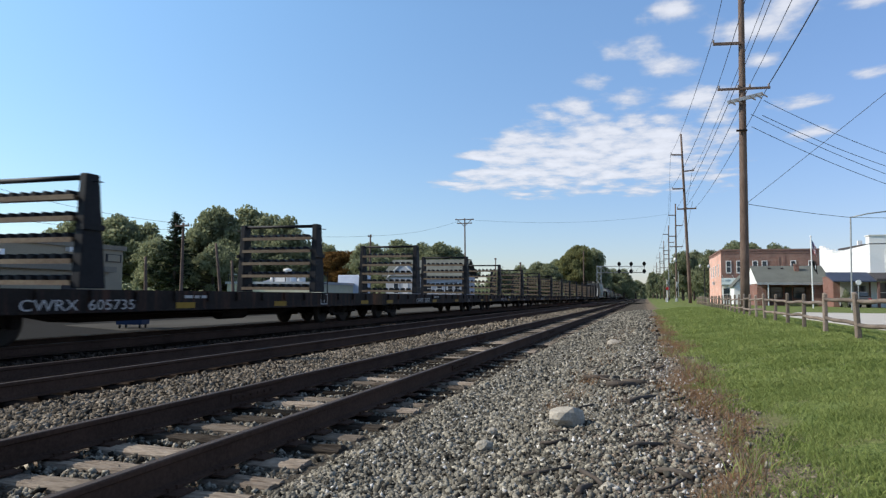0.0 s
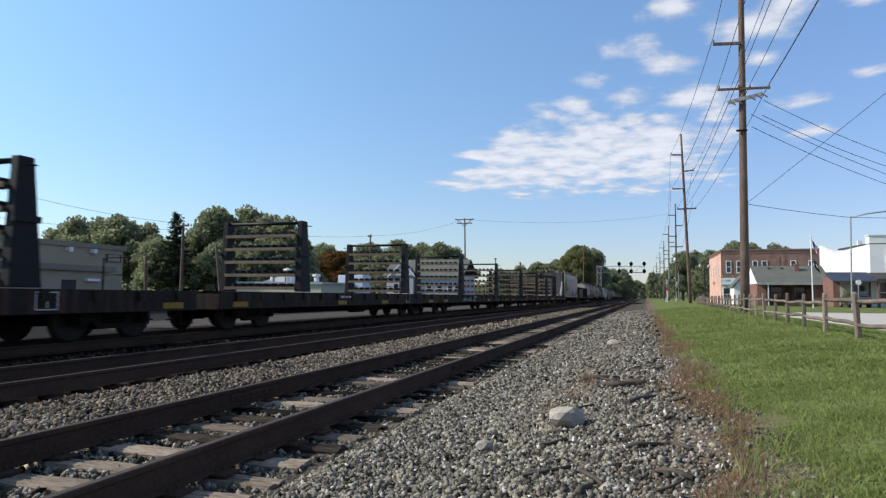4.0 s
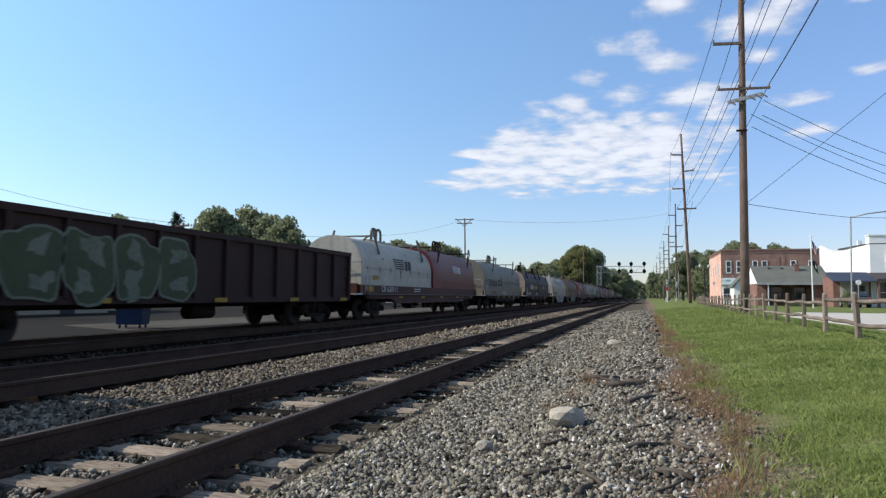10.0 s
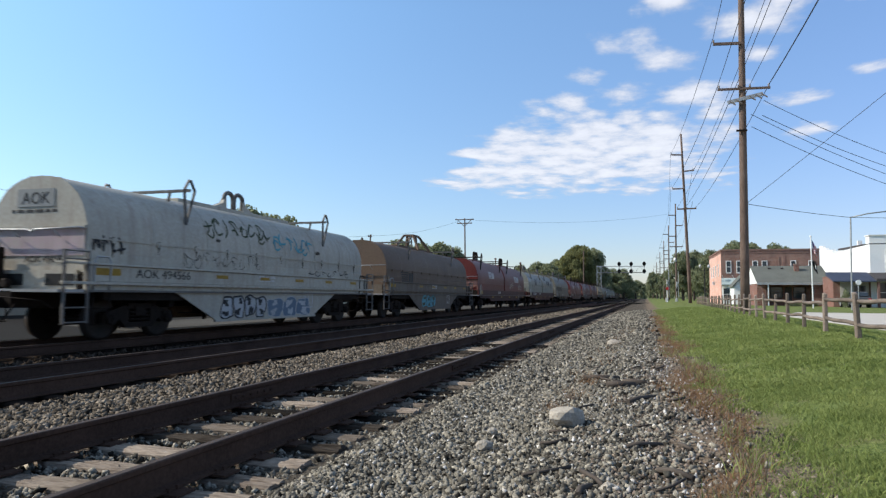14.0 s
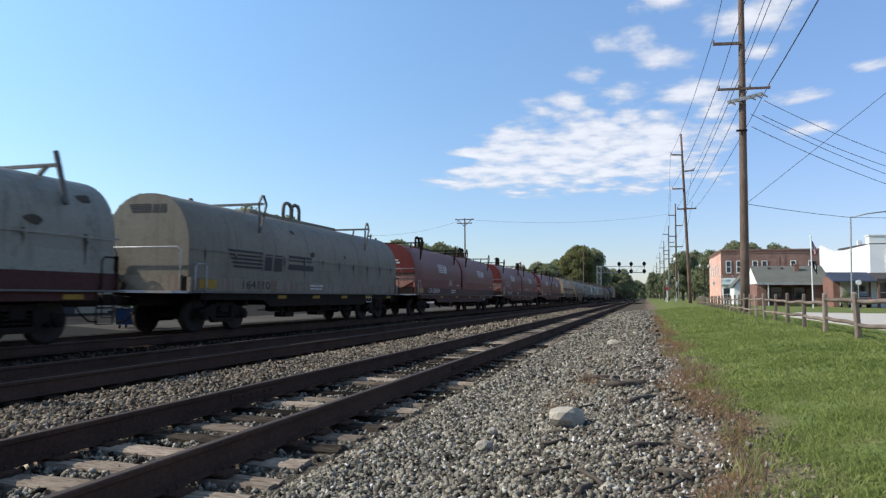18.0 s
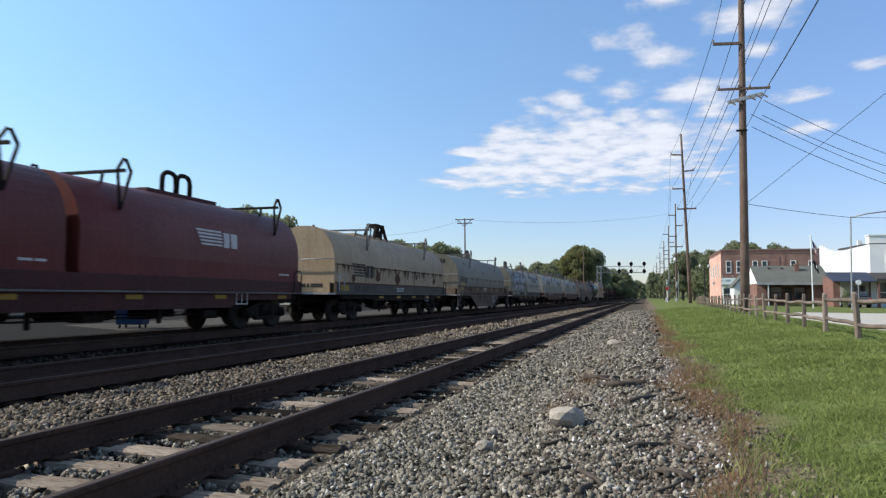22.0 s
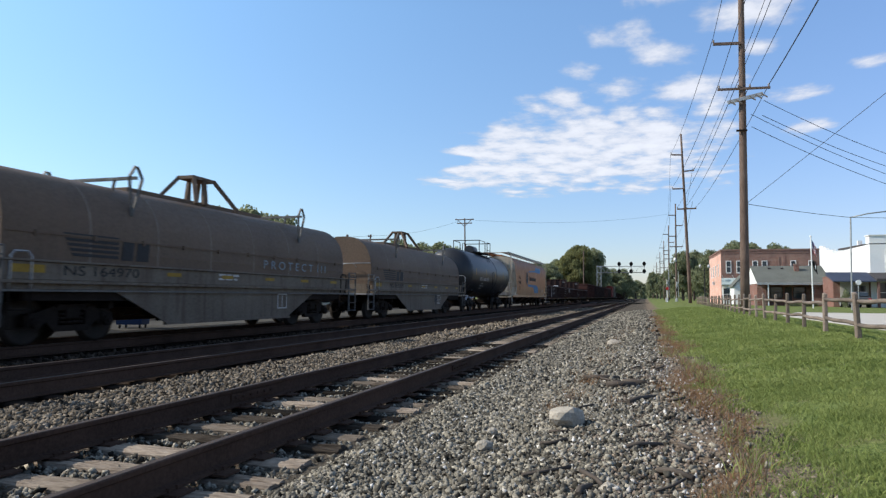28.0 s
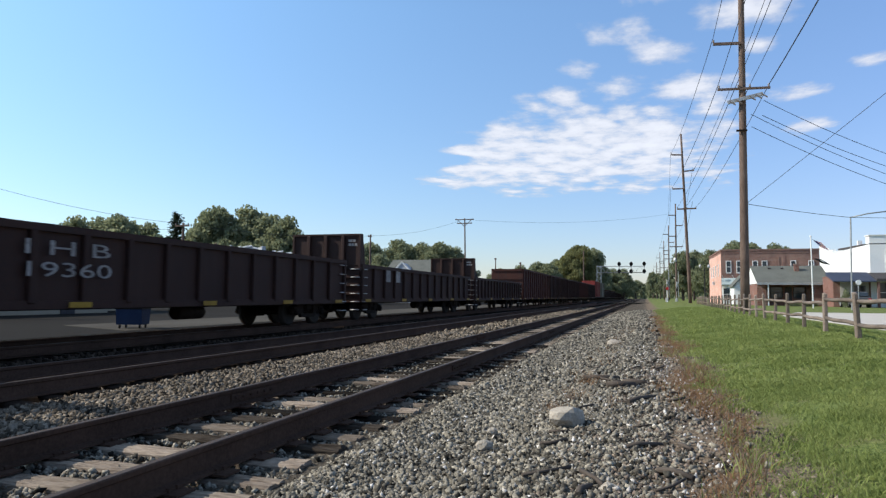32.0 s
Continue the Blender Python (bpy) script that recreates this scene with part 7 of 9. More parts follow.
def end_gear(car, y, sgn, rail, hoop):
    """Platform, hand rails, brake wheel and steps at an end; sgn -1 for the end at -y."""
    bm = bmesh.new()
    box(bm, -1.45, 1.45, min(y, y + sgn * 0.75), max(y, y + sgn * 0.75), 1.04, 1.10)
    part("end_platform", bm, M_GALV, car)
    bm = bmesh.new()
    yy = y + sgn * 0.12
    if hoop:
        rod(bm, [(-1.2, yy, 1.1), (-1.2, yy, 2.1), (-1.1, yy, 2.2), (1.1, yy, 2.2), (1.2, yy, 2.1), (1.2, yy, 1.1)], 0.04, 6)
    else:   # a long grab bar across the end, on stand-offs
        zg = 2.36 if sgn < 0 else 2.2
        rod(bm, [(-1.28, y, zg), (-1.25, yy, zg), (-0.1, yy, zg - 0.02), (0.0, yy, zg - 0.06), (0.1, yy, zg - 0.02), (1.25, yy, zg), (1.28, y, zg)], 0.04, 6)
        for k in (-0.55, 0.55):
            rod(bm, [(k, yy, zg), (k + 0.12, y, zg - 0.18)], 0.03, 5)
    part("hand_rail", bm, rail, car)
    for sx in (-1, 1):   # corner stanchions
        bm = bmesh.new()
        ya, yb = y - sgn * 0.12, y - sgn * 0.55
        rod(bm, [(sx * 1.44, ya, 1.1), (sx * 1.47, ya, 1.2), (sx * 1.47, ya, 1.70), (sx * 1.47, ya - sgn * 0.08, 1.78), (sx * 1.47, yb + sgn * 0.08, 1.78), (sx * 1.47, yb, 1.70), (sx * 1.47, yb, 1.2), (sx * 1.44, yb, 1.1)], 0.04, 5)
        part("corner_grab", bm, M_STEEL if sgn > 0 else rail, car)
    for sx in (-1, 1):
        bm = bmesh.new()
        rod(bm, [(sx * 1.42, y - sgn * 0.15, 1.1), (sx * 1.42, y - sgn * 0.15, 0.38), (sx * 1.42, y - sgn * 0.6, 0.38), (sx * 1.42, y - sgn * 0.6, 1.1)], 0.035, 5)
        st = part("step_stirrup", bm, M_STEEL, car)
        bm = bmesh.new()
        rod(bm, [(sx * 1.42, y - sgn * 0.15, 0.72), (sx * 1.42, y - sgn * 0.6, 0.72)], 0.035, 5)
        part("rung", bm, M_STEEL, st)
    if sgn < 0:
        brake_wheel(car, -0.85, y - 0.32, 1.95, M_STEEL)
        bm = bmesh.new()
        box(bm, -0.98, -0.72, y - 0.24, y - 0.06, 1.1, 1.98)
        beam(bm, (-0.85, y - 0.15, 1.7), (-0.45, y - 0.15, 1.12), 0.06)
        cyl(bm, (-0.5, y - 0.2, 1.22), 1, 0.1, 0.16, 10)
        part("brake_housing", bm, M_STEEL, car, bevel=0.02)


def coil_car(name, label, f0, f1, hoods, sill, loops="round", skirt=False, number="", seed=1, number_mat=None, ends=None, stripe=None, plates=True, arms=None, nd=1.8, nw=1.95):
    """f0, f1: coupling points; hoods: (s0, s1, material) of one or two covers."""
    car, half = new_car(name, label, "freight car", f0, f1)
    mid = (f0 + f1) / 2
    b0, b1 = hoods[0][0] - mid - 0.05, hoods[-1][1] - mid + 0.05
    # side sills and floor
    for sx in (-1, 1):
        bm = bmesh.new()
        xa, xb = (1.30, 1.42) if sx > 0 else (-1.42, -1.30)
        box(bm, xa, xb, b0, b1, 1.09, 1.44)
        part("side_sill", bm, sill, car, bevel=0.008)
        bm = bmesh.new()
        box(bm, min(sx * 1.2, sx * 1.50), max(sx * 1.2, sx * 1.50), b0 - 0.1, b1 + 0.1, 1.05, 1.088)
        # the light caught by the ledge is put into its pale colour
        part("ledge", bm, M_LEDGE, car, "walkway ledge, coloured pale as if lit")
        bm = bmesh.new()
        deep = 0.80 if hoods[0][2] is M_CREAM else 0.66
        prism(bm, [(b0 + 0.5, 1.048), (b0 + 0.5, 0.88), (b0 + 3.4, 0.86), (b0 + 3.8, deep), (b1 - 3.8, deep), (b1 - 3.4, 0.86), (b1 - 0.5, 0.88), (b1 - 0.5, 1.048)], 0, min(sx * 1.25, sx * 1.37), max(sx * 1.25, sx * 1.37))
        # the shade under the ledge is put into the girder's dark colour
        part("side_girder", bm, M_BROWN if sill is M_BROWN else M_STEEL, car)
        if skirt:
            bm = bmesh.new()
            prism(bm, [(b0 + 2.6, 1.08), (b0 + 4.3, 0.33), (b1 - 4.3, 0.33), (b1 - 2.6, 1.08)], 0, min(sx * 1.39, sx * 1.43), max(sx * 1.39, sx * 1.43))
            box(bm, min(sx * 1.39, sx * 1.48), max(sx * 1.39, sx * 1.48), b0 + 4.2, b1 - 4.2, 0.30, 0.36)
            part("skirt", bm, sill, car)
            bm = bmesh.new()
            box(bm, min(sx * 1.40, sx * 1.455), max(sx * 1.40, sx * 1.455), b0 - 0.1, b1 + 0.1, 1.27, 1.60)
            part("sill_plate", bm, sill, car, bevel=0.006)
            bm = bmesh.new()
            box(bm, min(sx * 1.30, sx * 1.51), max(sx * 1.30, sx * 1.51), b0 - 0.7, b1 + 0.7, 1.605, 1.645)
            part("sill_ledge", bm, sill, car, bevel=0.006)
            bm = bmesh.new()
            box(bm, min(sx * 1.44, sx * 1.53), max(sx * 1.44, sx * 1.53), b0 - 0.7, b1 + 0.7, 1.20, 1.262)
            part("sill_ledge", bm, sill, car, bevel=0.006)
            for ye, sy in ((b0 - 0.08, -1), (b1 + 0.08, 1)):
                bm = bmesh.new()
                for q in (0.0, 0.58):
                    beam(bm, (sx * 1.50, ye + sy * q, 0.42), (sx * 1.50, ye + sy * q, 1.88), 0.055, 0.04)
                ladder = part("corner_ladder", bm, M_LEDGE if sill is M_OFFW else M_ARM, car, "pale steel corner ladder")
                for zz in (0.45, 0.74, 1.03, 1.70, 1.86):
                    bm = bmesh.new()
                    rod(bm, [(sx * 1.51, ye, zz), (sx * 1.51, ye + sy * 0.58, zz)], 0.035, 5)
                    part("rung", bm, M_LEDGE if sill is M_OFFW else M_ARM, ladder)
    bm = bmesh.new()
    box(bm, -1.25, 1.25, b0, b1, 1.10, 1.42)
    box(bm, -0.3, 0.3, -half + 0.5, half - 0.5, 0.72, 1.06)
    for k in range(7):
        yy = b0 + 2.8 + k * (b1 - b0 - 5.6) / 6
        box(bm, -1.2, 1.2, yy - 0.06, yy + 0.06, 0.7, 1.06)
    part("underframe", bm, M_STEEL, car)
    bm = bmesh.new()
    cyl(bm, (0.75, 0.9, 0.62), 1, 0.2, 1.1, 12)
    cyl(bm, (0.75, -1.3, 0.62), 1, 0.14, 0.4, 12)
    box(bm, 0.6, 0.95, -2.6, -2.1, 0.5, 0.9)
    rod(bm, [(0.9, -3.5, 0.55), (0.9, 3.5, 0.55)], 0.035, 5)
    box(bm, 0.5, 1.0, 2.3, 2.9, 0.42, 0.95), cyl(bm, (-0.6, 1.5, 0.58), 1, 0.22, 1.3, 12), box(bm, -0.15, 0.15, -5.2, -4.6, 0.4, 0.8), box(bm, -0.2, 0.2, 3.9, 4.3, 0.42, 0.8)
    part("brake_gear", bm, M_STEEL, car)
    bm = bmesh.new()
    rg = random.Random(seed + int(f0))
    for k in range(6):   # hangers, levers and a long pull rod
        yy = b0 + 4.6 + k * (b1 - b0 - 9.2) / 5 + rg.uniform(-0.3, 0.3)
        xx, zz = rg.choice((0.95, 1.15)), rg.uniform(0.30, 0.46)
        beam(bm, (xx, yy, 0.72), (xx, yy + rg.uniform(-0.12, 0.12), zz), 0.06, 0.10)
        if k % 2:
            box(bm, xx - 0.3, xx + 0.1, yy - 0.35, yy + 0.2, zz, zz + 0.16)
    rod(bm, [(1.05, b0 + 4.2, 0.52), (1.05, 0, 0.46), (1.05, b1 - 4.2, 0.52)], 0.045, 5)
    part("brake_rigging", bm, M_STEEL, car)
    hoop = sill is M_GSILL and not skirt
    ends = ends or [None] * len(hoods)
    for i, ((s0, s1, mat_h), e) in enumerate(zip(hoods, ends)):
        two = len(hoods) == 2
        posts = two and mat_h is not M_RED and not 465 <= f0 < 506
        top = Z_HT if posts else 3.50 if mat_h in (M_TAN, M_OFFW) else 3.55 if mat_h is M_PALE else 3.61
        COVERS.append((s0, s1, top))
        hood(car, s0 - mid, s1 - mid, mat_h, loops, e, arms or ((0.22, 0.86) if posts else (0.13, 0.85) if two else (0.23, 0.77)), 0.32 if two else 0.42, 0 if mat_h is M_RED else 3 if two else 6, posts, top,
             M_BULKR if mat_h is M_RED and not i else None)
    end_gear(car, b0, -1, M_GALV, hoop)
    end_gear(car, b1, 1, M_GALV, hoop)
    if hoods[0][2] is not M_RED:   # end sheet under the cover
        bm = bmesh.new()
        box(bm, -1.15, 1.15, b0 - 0.02, b0 + 0.1, 1.10, 1.5)
        part("end_sheet", bm, ends[0] or sill, car)
    running_gear(car, half, half - (half + b0) - 1.9)
    if plates:
        xs, zs = (1.457, 1.40) if skirt else (1.425, 1.17)
        plate("yellow_plate", car, xs, b0 + 0.15 if skirt else b0 + 0.35, b0 + 0.85 if skirt else b0 + 1.05, zs, zs + (0.15 if skirt else 0.23), M_YELLOW, "yellow reflective plate")
        for k in range(5):
            yy = b0 + 4.2 + k * (b1 - b0 - 5.6) / 4
            plate("yellow_plate", car, 1.457 if skirt else 1.385, yy, yy + 0.5, (1.43 if skirt else 0.90), (1.52 if skirt else 1.0), M_YELLOW, "yellow reflective strip")
    if number:
        lettering("car_number", number, 0.28 if skirt else 0.34, car, side(1.458 if skirt else 1.424, b0 + 0.05 + nd, 1.37 if skirt else 1.18), number_mat or M_CHALK, width=nw)
    bars("stencil", car, 1.458 if skirt else 1.424, b0 + 6.2, 1.50 if skirt else 1.30, (0.3, 0.2, 0.28), 0.06, 0.06, M_CHALK)
    bars("stencil", car, 1.458 if skirt else 1.424, b0 + 6.2, 1.40 if skirt else 1.20, (0.24, 0.3, 0.16), 0.05, 0.06, M_CHALK)
    bm = bmesh.new()
    for a, b in (((0, 0), (0.55, 0.03)), ((0, 0.42), (0.55, 0.45)), ((0, 0), (0.03, 0.45)), ((0.52, 0), (0.55, 0.45)), ((0.26, 0.05), (0.29, 0.4))):
        box(bm, a[0], b[0], a[1], b[1], 0, 0.004)
    part("consolidated_stencil", bm, M_CHALK, car, at=side(1.387 if not skirt else 1.434, b1 - 3.6 if not skirt else b1 - 4.9, 0.6 if skirt else 0.74))
    return car, mid, b0, b1


def build_coil_cars():
    hp = [(x, z) for x, z in hood_profile() if x > 0.05]

    def side_at(s):
        top = [k for a, b, k in COVERS if a - 0.5 < s < b]
        return [(x, z) for x, z in hood_profile(zt=top[0] if top else Z_HT) if x > 0.05]

    def tag(car, mid, s, z, w, h, m):
        wrap(emblem(car, HOOD_W + 0.004, s - mid, z, w, h, m, "striped painted emblem"), side_at(s))

    def words(car, mid, s, z, widths, h, gap, m):
        wrap(bars("painted_text", car, HOOD_W + 0.004, s - mid, z, widths, h, gap, m), side_at(s))

    def scrawl(car, mid, s0, s1, z0, z1, m, seed, n, w):
        scribble(car, HOOD_W, s0 - mid, s1 - mid, z0, z1, m, seed, n, w, side_at(s0))

    def patch_y(car, mid, s0, s1, z0, z1):
        wrap(plate("yellow_plate", car, HOOD_W, s0 - mid, s1 - mid, z0, z1, M_YELLOW, "yellow reflective plate"), side_at(s0))

    c, m, a, b = coil_car("coil_car", "brown coil car with one off-white and one red cover", 202.0, 222.3, [(202.7, 211.85, M_OFFW), (212.2, 221.1, M_RED)], M_BROWN, number="CR 628111", nd=1.9, nw=1.85)
    tag(c, m, 206.3, 2.2, 2.4, 0.5, M_INK), tag(c, m, 216.1, 2.35, 1.7, 0.45, M_CHALK)
    patch_y(c, m, 203.9, 204.5, 1.68, 1.86)
    c, m, a, b = coil_car("coil_car", "grey coil car with one long streaked cover", 222.4, 239.2, [(224.05, 238.1, M_GREY)], M_GSILL, number="164121", number_mat=M_BLACK, nd=2.1, nw=1.4)
    tag(c, m, 225.4, 1.74, 2.95, 0.52, M_INK)
    words(c, m, 228.65, 2.1, (1.5,), 0.18, 0.1, M_INK), words(c, m, 228.65, 1.82, (1.65,), 0.18, 0.1, M_INK)
    emblem(c, 0, 0, 0, 1.0, 0.22, M_INK, "dark striped emblem", endface(-0.6, a + 0.045, 3.15))
    c, m, a, b = coil_car("coil_car", "black two-cover coil car with a rust-mottled end", 239.4, 258.6, [(240.8, 248.7, M_BLKH), (248.95, 256.8, M_BLKH)], M_BSILL, number="NS 169931", ends=[M_RUSTY, None], nd=0.92)
    tag(c, m, 243.9, 1.74, 1.95, 0.5, M_CHALK), tag(c, m, 251.9, 1.80, 1.55, 0.38, M_WORNW)
    patch_y(c, m, 246.55, 247.43, 1.76, 2.1), patch_y(c, m, 247.47, 248.38, 1.76, 2.1)
    bars("painted_text", c, 0, 0, 0, (0.28, 0.3), 0.34, 0.05, M_CHALK, m=endface(-0.1, a + 0.045, 3.1))
    c, m, a, b = coil_car("coil_car", "off-white skirted coil car with faded graffiti", 258.8, 275.2, [(260.1, 273.9, M_OFFW)], M_OFFW, "block", True, number="AOK 494566", number_mat=M_BLACK, nd=1.25, nw=1.84)
    bm = bmesh.new()
    box(bm, -0.58, 0.42, a + 0.034, a + 0.047, 2.84, 3.22)
    part("mark_patch", bm, M_PATCH, c, "grey repainted patch")
    lettering("reporting_mark", "AOK", 0.36, c, endface(-0.45, a + 0.030, 2.9), M_BLACK, width=0.75)
    bars("stencil", c, 0, 0, 0, (0.09, 0.18, 0.2, 0.2, 0.12, 0.12), 0.06, 0.06, M_INK, m=endface(-0.72, a + 0.044, 2.72))
    bm = bmesh.new()
    box(bm, -1.30, 1.30, a - 0.02, a + 0.047, 2.36, 2.42)
    part("end_ledge", bm, M_OFFW, c)
    bm = bmesh.new()
    box(bm, -1.26, 1.26, a + 0.030, a + 0.047, 1.80, 2.355)
    part("end_panel", bm, M_PINK, c, "faded pink repainted panel")
    for xx in (-1.0, 0.35):   # pockets under the end, their inner shade laid on as black plates
        bm = bmesh.new()
        box(bm, xx, xx + 0.75, a - 0.034, a - 0.024, 1.18, 1.42)
        part("end_pocket", bm, M_BLACK, c)
    lettering("car_number", "AOK 49456", 0.2, c, endface(-0.3, a + 0.026, 1.66), M_BLACK, width=1.0)
    graffiti(c, 1.43, 264.5 - m, 266.7 - m, 0.36, 1.0, M_SILV, M_INK, 11, 4, 0.09)
    graffiti(c, 1.43, 266.8 - m, 269.4 - m, 0.36, 0.95, M_SLATE, M_SILV, 12, 3, 0.05)
    scrawl(c, m, 260.2, 261.1, 1.8, 2.32, M_INK, 13, 4, 0.06), scrawl(c, m, 263.9, 267.2, 2.55, 3.1, M_GREEN, 14, 8, 0.05), scrawl(c, m, 267.2, 269.8, 2.4, 2.95, M_TEAL, 17, 6, 0.06), scrawl(c, m, 263.0, 266.5, 1.7, 2.1, M_INK, 16, 9, 0.015), scrawl(c, m, 269.4, 272.6, 1.7, 1.84, M_INK, 15, 7, 0.03)
    c, m, a, b = coil_car("coil_car", "tan-brown skirted coil car with a teal graffiti patch", 275.3, 292.2, [(276.6, 290.4, M_TAN)], M_TSILL, "splay", True)
    tag(c, m, 278.4, 1.65, 1.8, 0.5, M_INK)
    graffiti(c, 1.43, 281.2 - m, 283.4 - m, 0.4, 1.06, M_TEAL, M_GREEN, 21, 3, 0.06)
    c, m, a, b = coil_car("coil_car", "dark red two-cover coil car with white scrawls", 292.4, 312.6, [(293.4, 302.2, M_RED), (302.55, 311.4, M_RED)], M_BROWN)
    tag(c, m, 296.7, 2.3, 1.9, 0.5, M_CHALK), tag(c, m, 306.4, 2.2, 2.2, 0.5, M_CHALK)
    scrawl(c, m, 304.4, 306.0, 1.6, 2.3, M_CHALK, 31, 5, 0.04), scrawl(c, m, 308.3, 310.0, 1.6, 2.0, M_CHALK, 32, 5, 0.04)
    c, m, a, b = coil_car("coil_car", "pale grey-green two-cover coil car on a brown frame", 312.8, 333.2, [(314.15, 322.95, M_PALE), (323.3, 332.05, M_PALE)], M_BROWN, number="CR 628418", nd=2.1)
    tag(c, m, 317.9, 2.2, 1.25, 0.6, M_INK), tag(c, m, 326.3, 2.3, 2.4, 0.5, M_INK)
    graffiti(c, HOOD_W, 314.1 - m, 315.5 - m, 2.45, 2.85, M_CHALK, M_SILV, 33, 3, 0.04, hp)
    c, m, a, b = coil_car("coil_car", "grey coil car with one long cover and end railing", 333.4, 350.2, [(334.5, 349.0, M_GREY)], M_GSILL, number="164110", number_mat=M_BLACK, nd=2.1, nw=1.4)
    tag(c, m, 336.1, 1.74, 2.95, 0.55, M_INK)
    words(c, m, 339.4, 2.1, (1.5,), 0.18, 0.1, M_INK), words(c, m, 339.4, 1.82, (1.65,), 0.18, 0.1, M_INK)
    emblem(c, 0, 0, 0, 1.2, 0.24, M_INK, "dark striped emblem", endface(-0.6, a + 0.045, 3.1))
    for i, (f0, f1, h0, h1, num) in enumerate(((350.4, 370.9, 351.6, 369.3, "CR 628554"), (371.0, 391.9, 372.4, 390.7, "CR 628172"), (392.0, 412.6, 393.1, 411.2, "CR 628114"))):
        hm = (h0 + h1) / 2
        c, m, a, b = coil_car("coil_car", ("red two-cover coil car with clean white lettering", "red two-cover coil car with a white scrawled tag", "red two-cover coil car with a scuffed frame")[i],
                              f0, f1, [(h0, hm - 0.16, M_RED), (hm + 0.16, h1, M_RED)], M_BROWN, number=num, nd=1.9)
        tag(c, m, h0 + 3.9, 2.28, 1.7, 0.48, M_CHALK), tag(c, m, h0 + 12.9, 2.28, 1.8, 0.45, M_CHALK)
        for k, w in ((0, (0.25, 0.22, 0.26)), (1, (0.5, 0.12, 0.2)), (2, (0.2, 0.4))):
            bars("stencil", c, 0, 0, 0, w, 0.07, 0.05, M_CHALK, m=endface(-0.4, a + 0.045, 2.75 - 0.13 * k))
        words(c, m, hm - 1.2, 1.62, (0.3, 0.25), 0.05, 0.05, M_CHALK), words(c, m, h1 - 1.2, 1.62, (0.3, 0.25), 0.05, 0.05, M_CHALK)
        if i == 1:
            scrawl(c, m, h0 + 1.5, h0 + 3.8, 1.7, 2.3, M_CHALK, 41, 6, 0.045), scrawl(c, m, hm + 1.2, hm + 5.4, 1.58, 1.85, M_CHALK, 42, 10, 0.025)
        elif i == 0:
            scrawl(c, m, h0 + 6.0, h0 + 6.7, 1.6, 1.9, M_CHALK, 43, 4, 0.03)
    c, m, a, b = coil_car("coil_car", "cream coil car with heavy rust streaks and one long cover", 412.8, 429.2, [(413.9, 427.7, M_CREAM)], M_DSILL, "table", number="NS 167119", number_mat=M_BLACK, ends=[M_CREAM], nd=1.56)
    tag(c, m, 415.4, 1.74, 2.2, 0.55, M_INK)
    bars("car_number", c, 0, 0, 0, (0.16, 0.16, 0.1, 0.5), 0.14, 0.05, M_INK, m=endface(-0.2, a - 0.023, 1.3))
    c, m, a, b = coil_car("coil_car", "grey skirted coil car with one long cover", 429.4, 446.0, [(430.8, 444.6, M_GREY)], M_RSILL, "block", True, number="NS 165", number_mat=M_BLACK, nd=1.6, nw=1.2)
    skirt_runs(c, a, b, 9)
    tag(c, m, 431.4, 1.84, 1.6, 0.4, M_INK), patch_y(c, m, 431.2, 432.4, 1.68, 1.88)
    emblem(c, 0, 0, 0, 1.1, 0.26, M_INK, "dark striped emblem", endface(-0.6, a + 0.045, 3.05))
    c, m, a, b = coil_car("coil_car", "grey two-cover coil car on a black frame, large silver graffiti", 446.2, 464.9, [(447.5, 455.3, M_GREY), (455.65, 463.5, M_PALE)], M_BSILL, number="NS 169811", nd=1.16, nw=2.2)
    graffiti(c, HOOD_W, 448.8 - m, 454.2 - m, 1.5, 2.95, M_NAVY, M_SILV, 51, 5, 0.10, side_at(450), M_SILV)
    scrawl(c, m, 448.9, 454.0, 1.6, 2.85, M_SILV, 55, 7, 0.09)
    tag(c, m, 458.1, 2.4, 3.0, 0.6, M_INK)
    c, m, a, b = coil_car("coil_car", "pale green-white two-cover coil car on a brown frame", 465.0, 485.2, [(466.2, 475.1, M_PALE), (475.45, 484.3, M_PALE)], M_BROWN, number="CR 628521", nd=3.5, nw=2.3)
    tag(c, m, 469.0, 2.36, 3.0, 0.62, M_INK), tag(c, m, 478.3, 2.36, 3.0, 0.58, M_INK)
    scrawl(c, m, 470.7, 472.2, 1.55, 2.1, M_INK, 52, 4, 0.035)
    c, m, a, b = coil_car("coil_car", "off-white two-cover coil car on a brown frame", 485.3, 505.9, [(486.2, 495.2, M_PALE), (495.55, 504.6, M_PALE)], M_BROWN)
    tag(c, m, 489.4, 2.3, 2.8, 0.55, M_INK), tag(c, m, 498.6, 2.3, 2.9, 0.55, M_INK)
    c, m, a, b = coil_car("coil_car", "dusty tan skirted coil car with one long cover", 506.0, 522.7, [(507.4, 521.4, M_TAN)], M_TSILL, "splay", True, number="NS 164970", number_mat=M_BLACK, nd=1.2, nw=2.0)
    tag(c, m, 508.7, 1.74, 2.45, 0.5, M_INK)
    wrap(lettering("lettering", "P R O T E C T  I I I", 0.36, c, side(HOOD_W, 515.9 - m, 1.8), M_FADE, width=4.0), hp)
    c, m, a, b = coil_car("coil_car", "tan skirted coil car with a dark sprayed cross", 522.8, 538.8, [(524.1, 537.8, M_TAN)], M_TSILL, "splay", True, number="NS 165939", number_mat=M_BLACK, nd=1.75, nw=1.75)
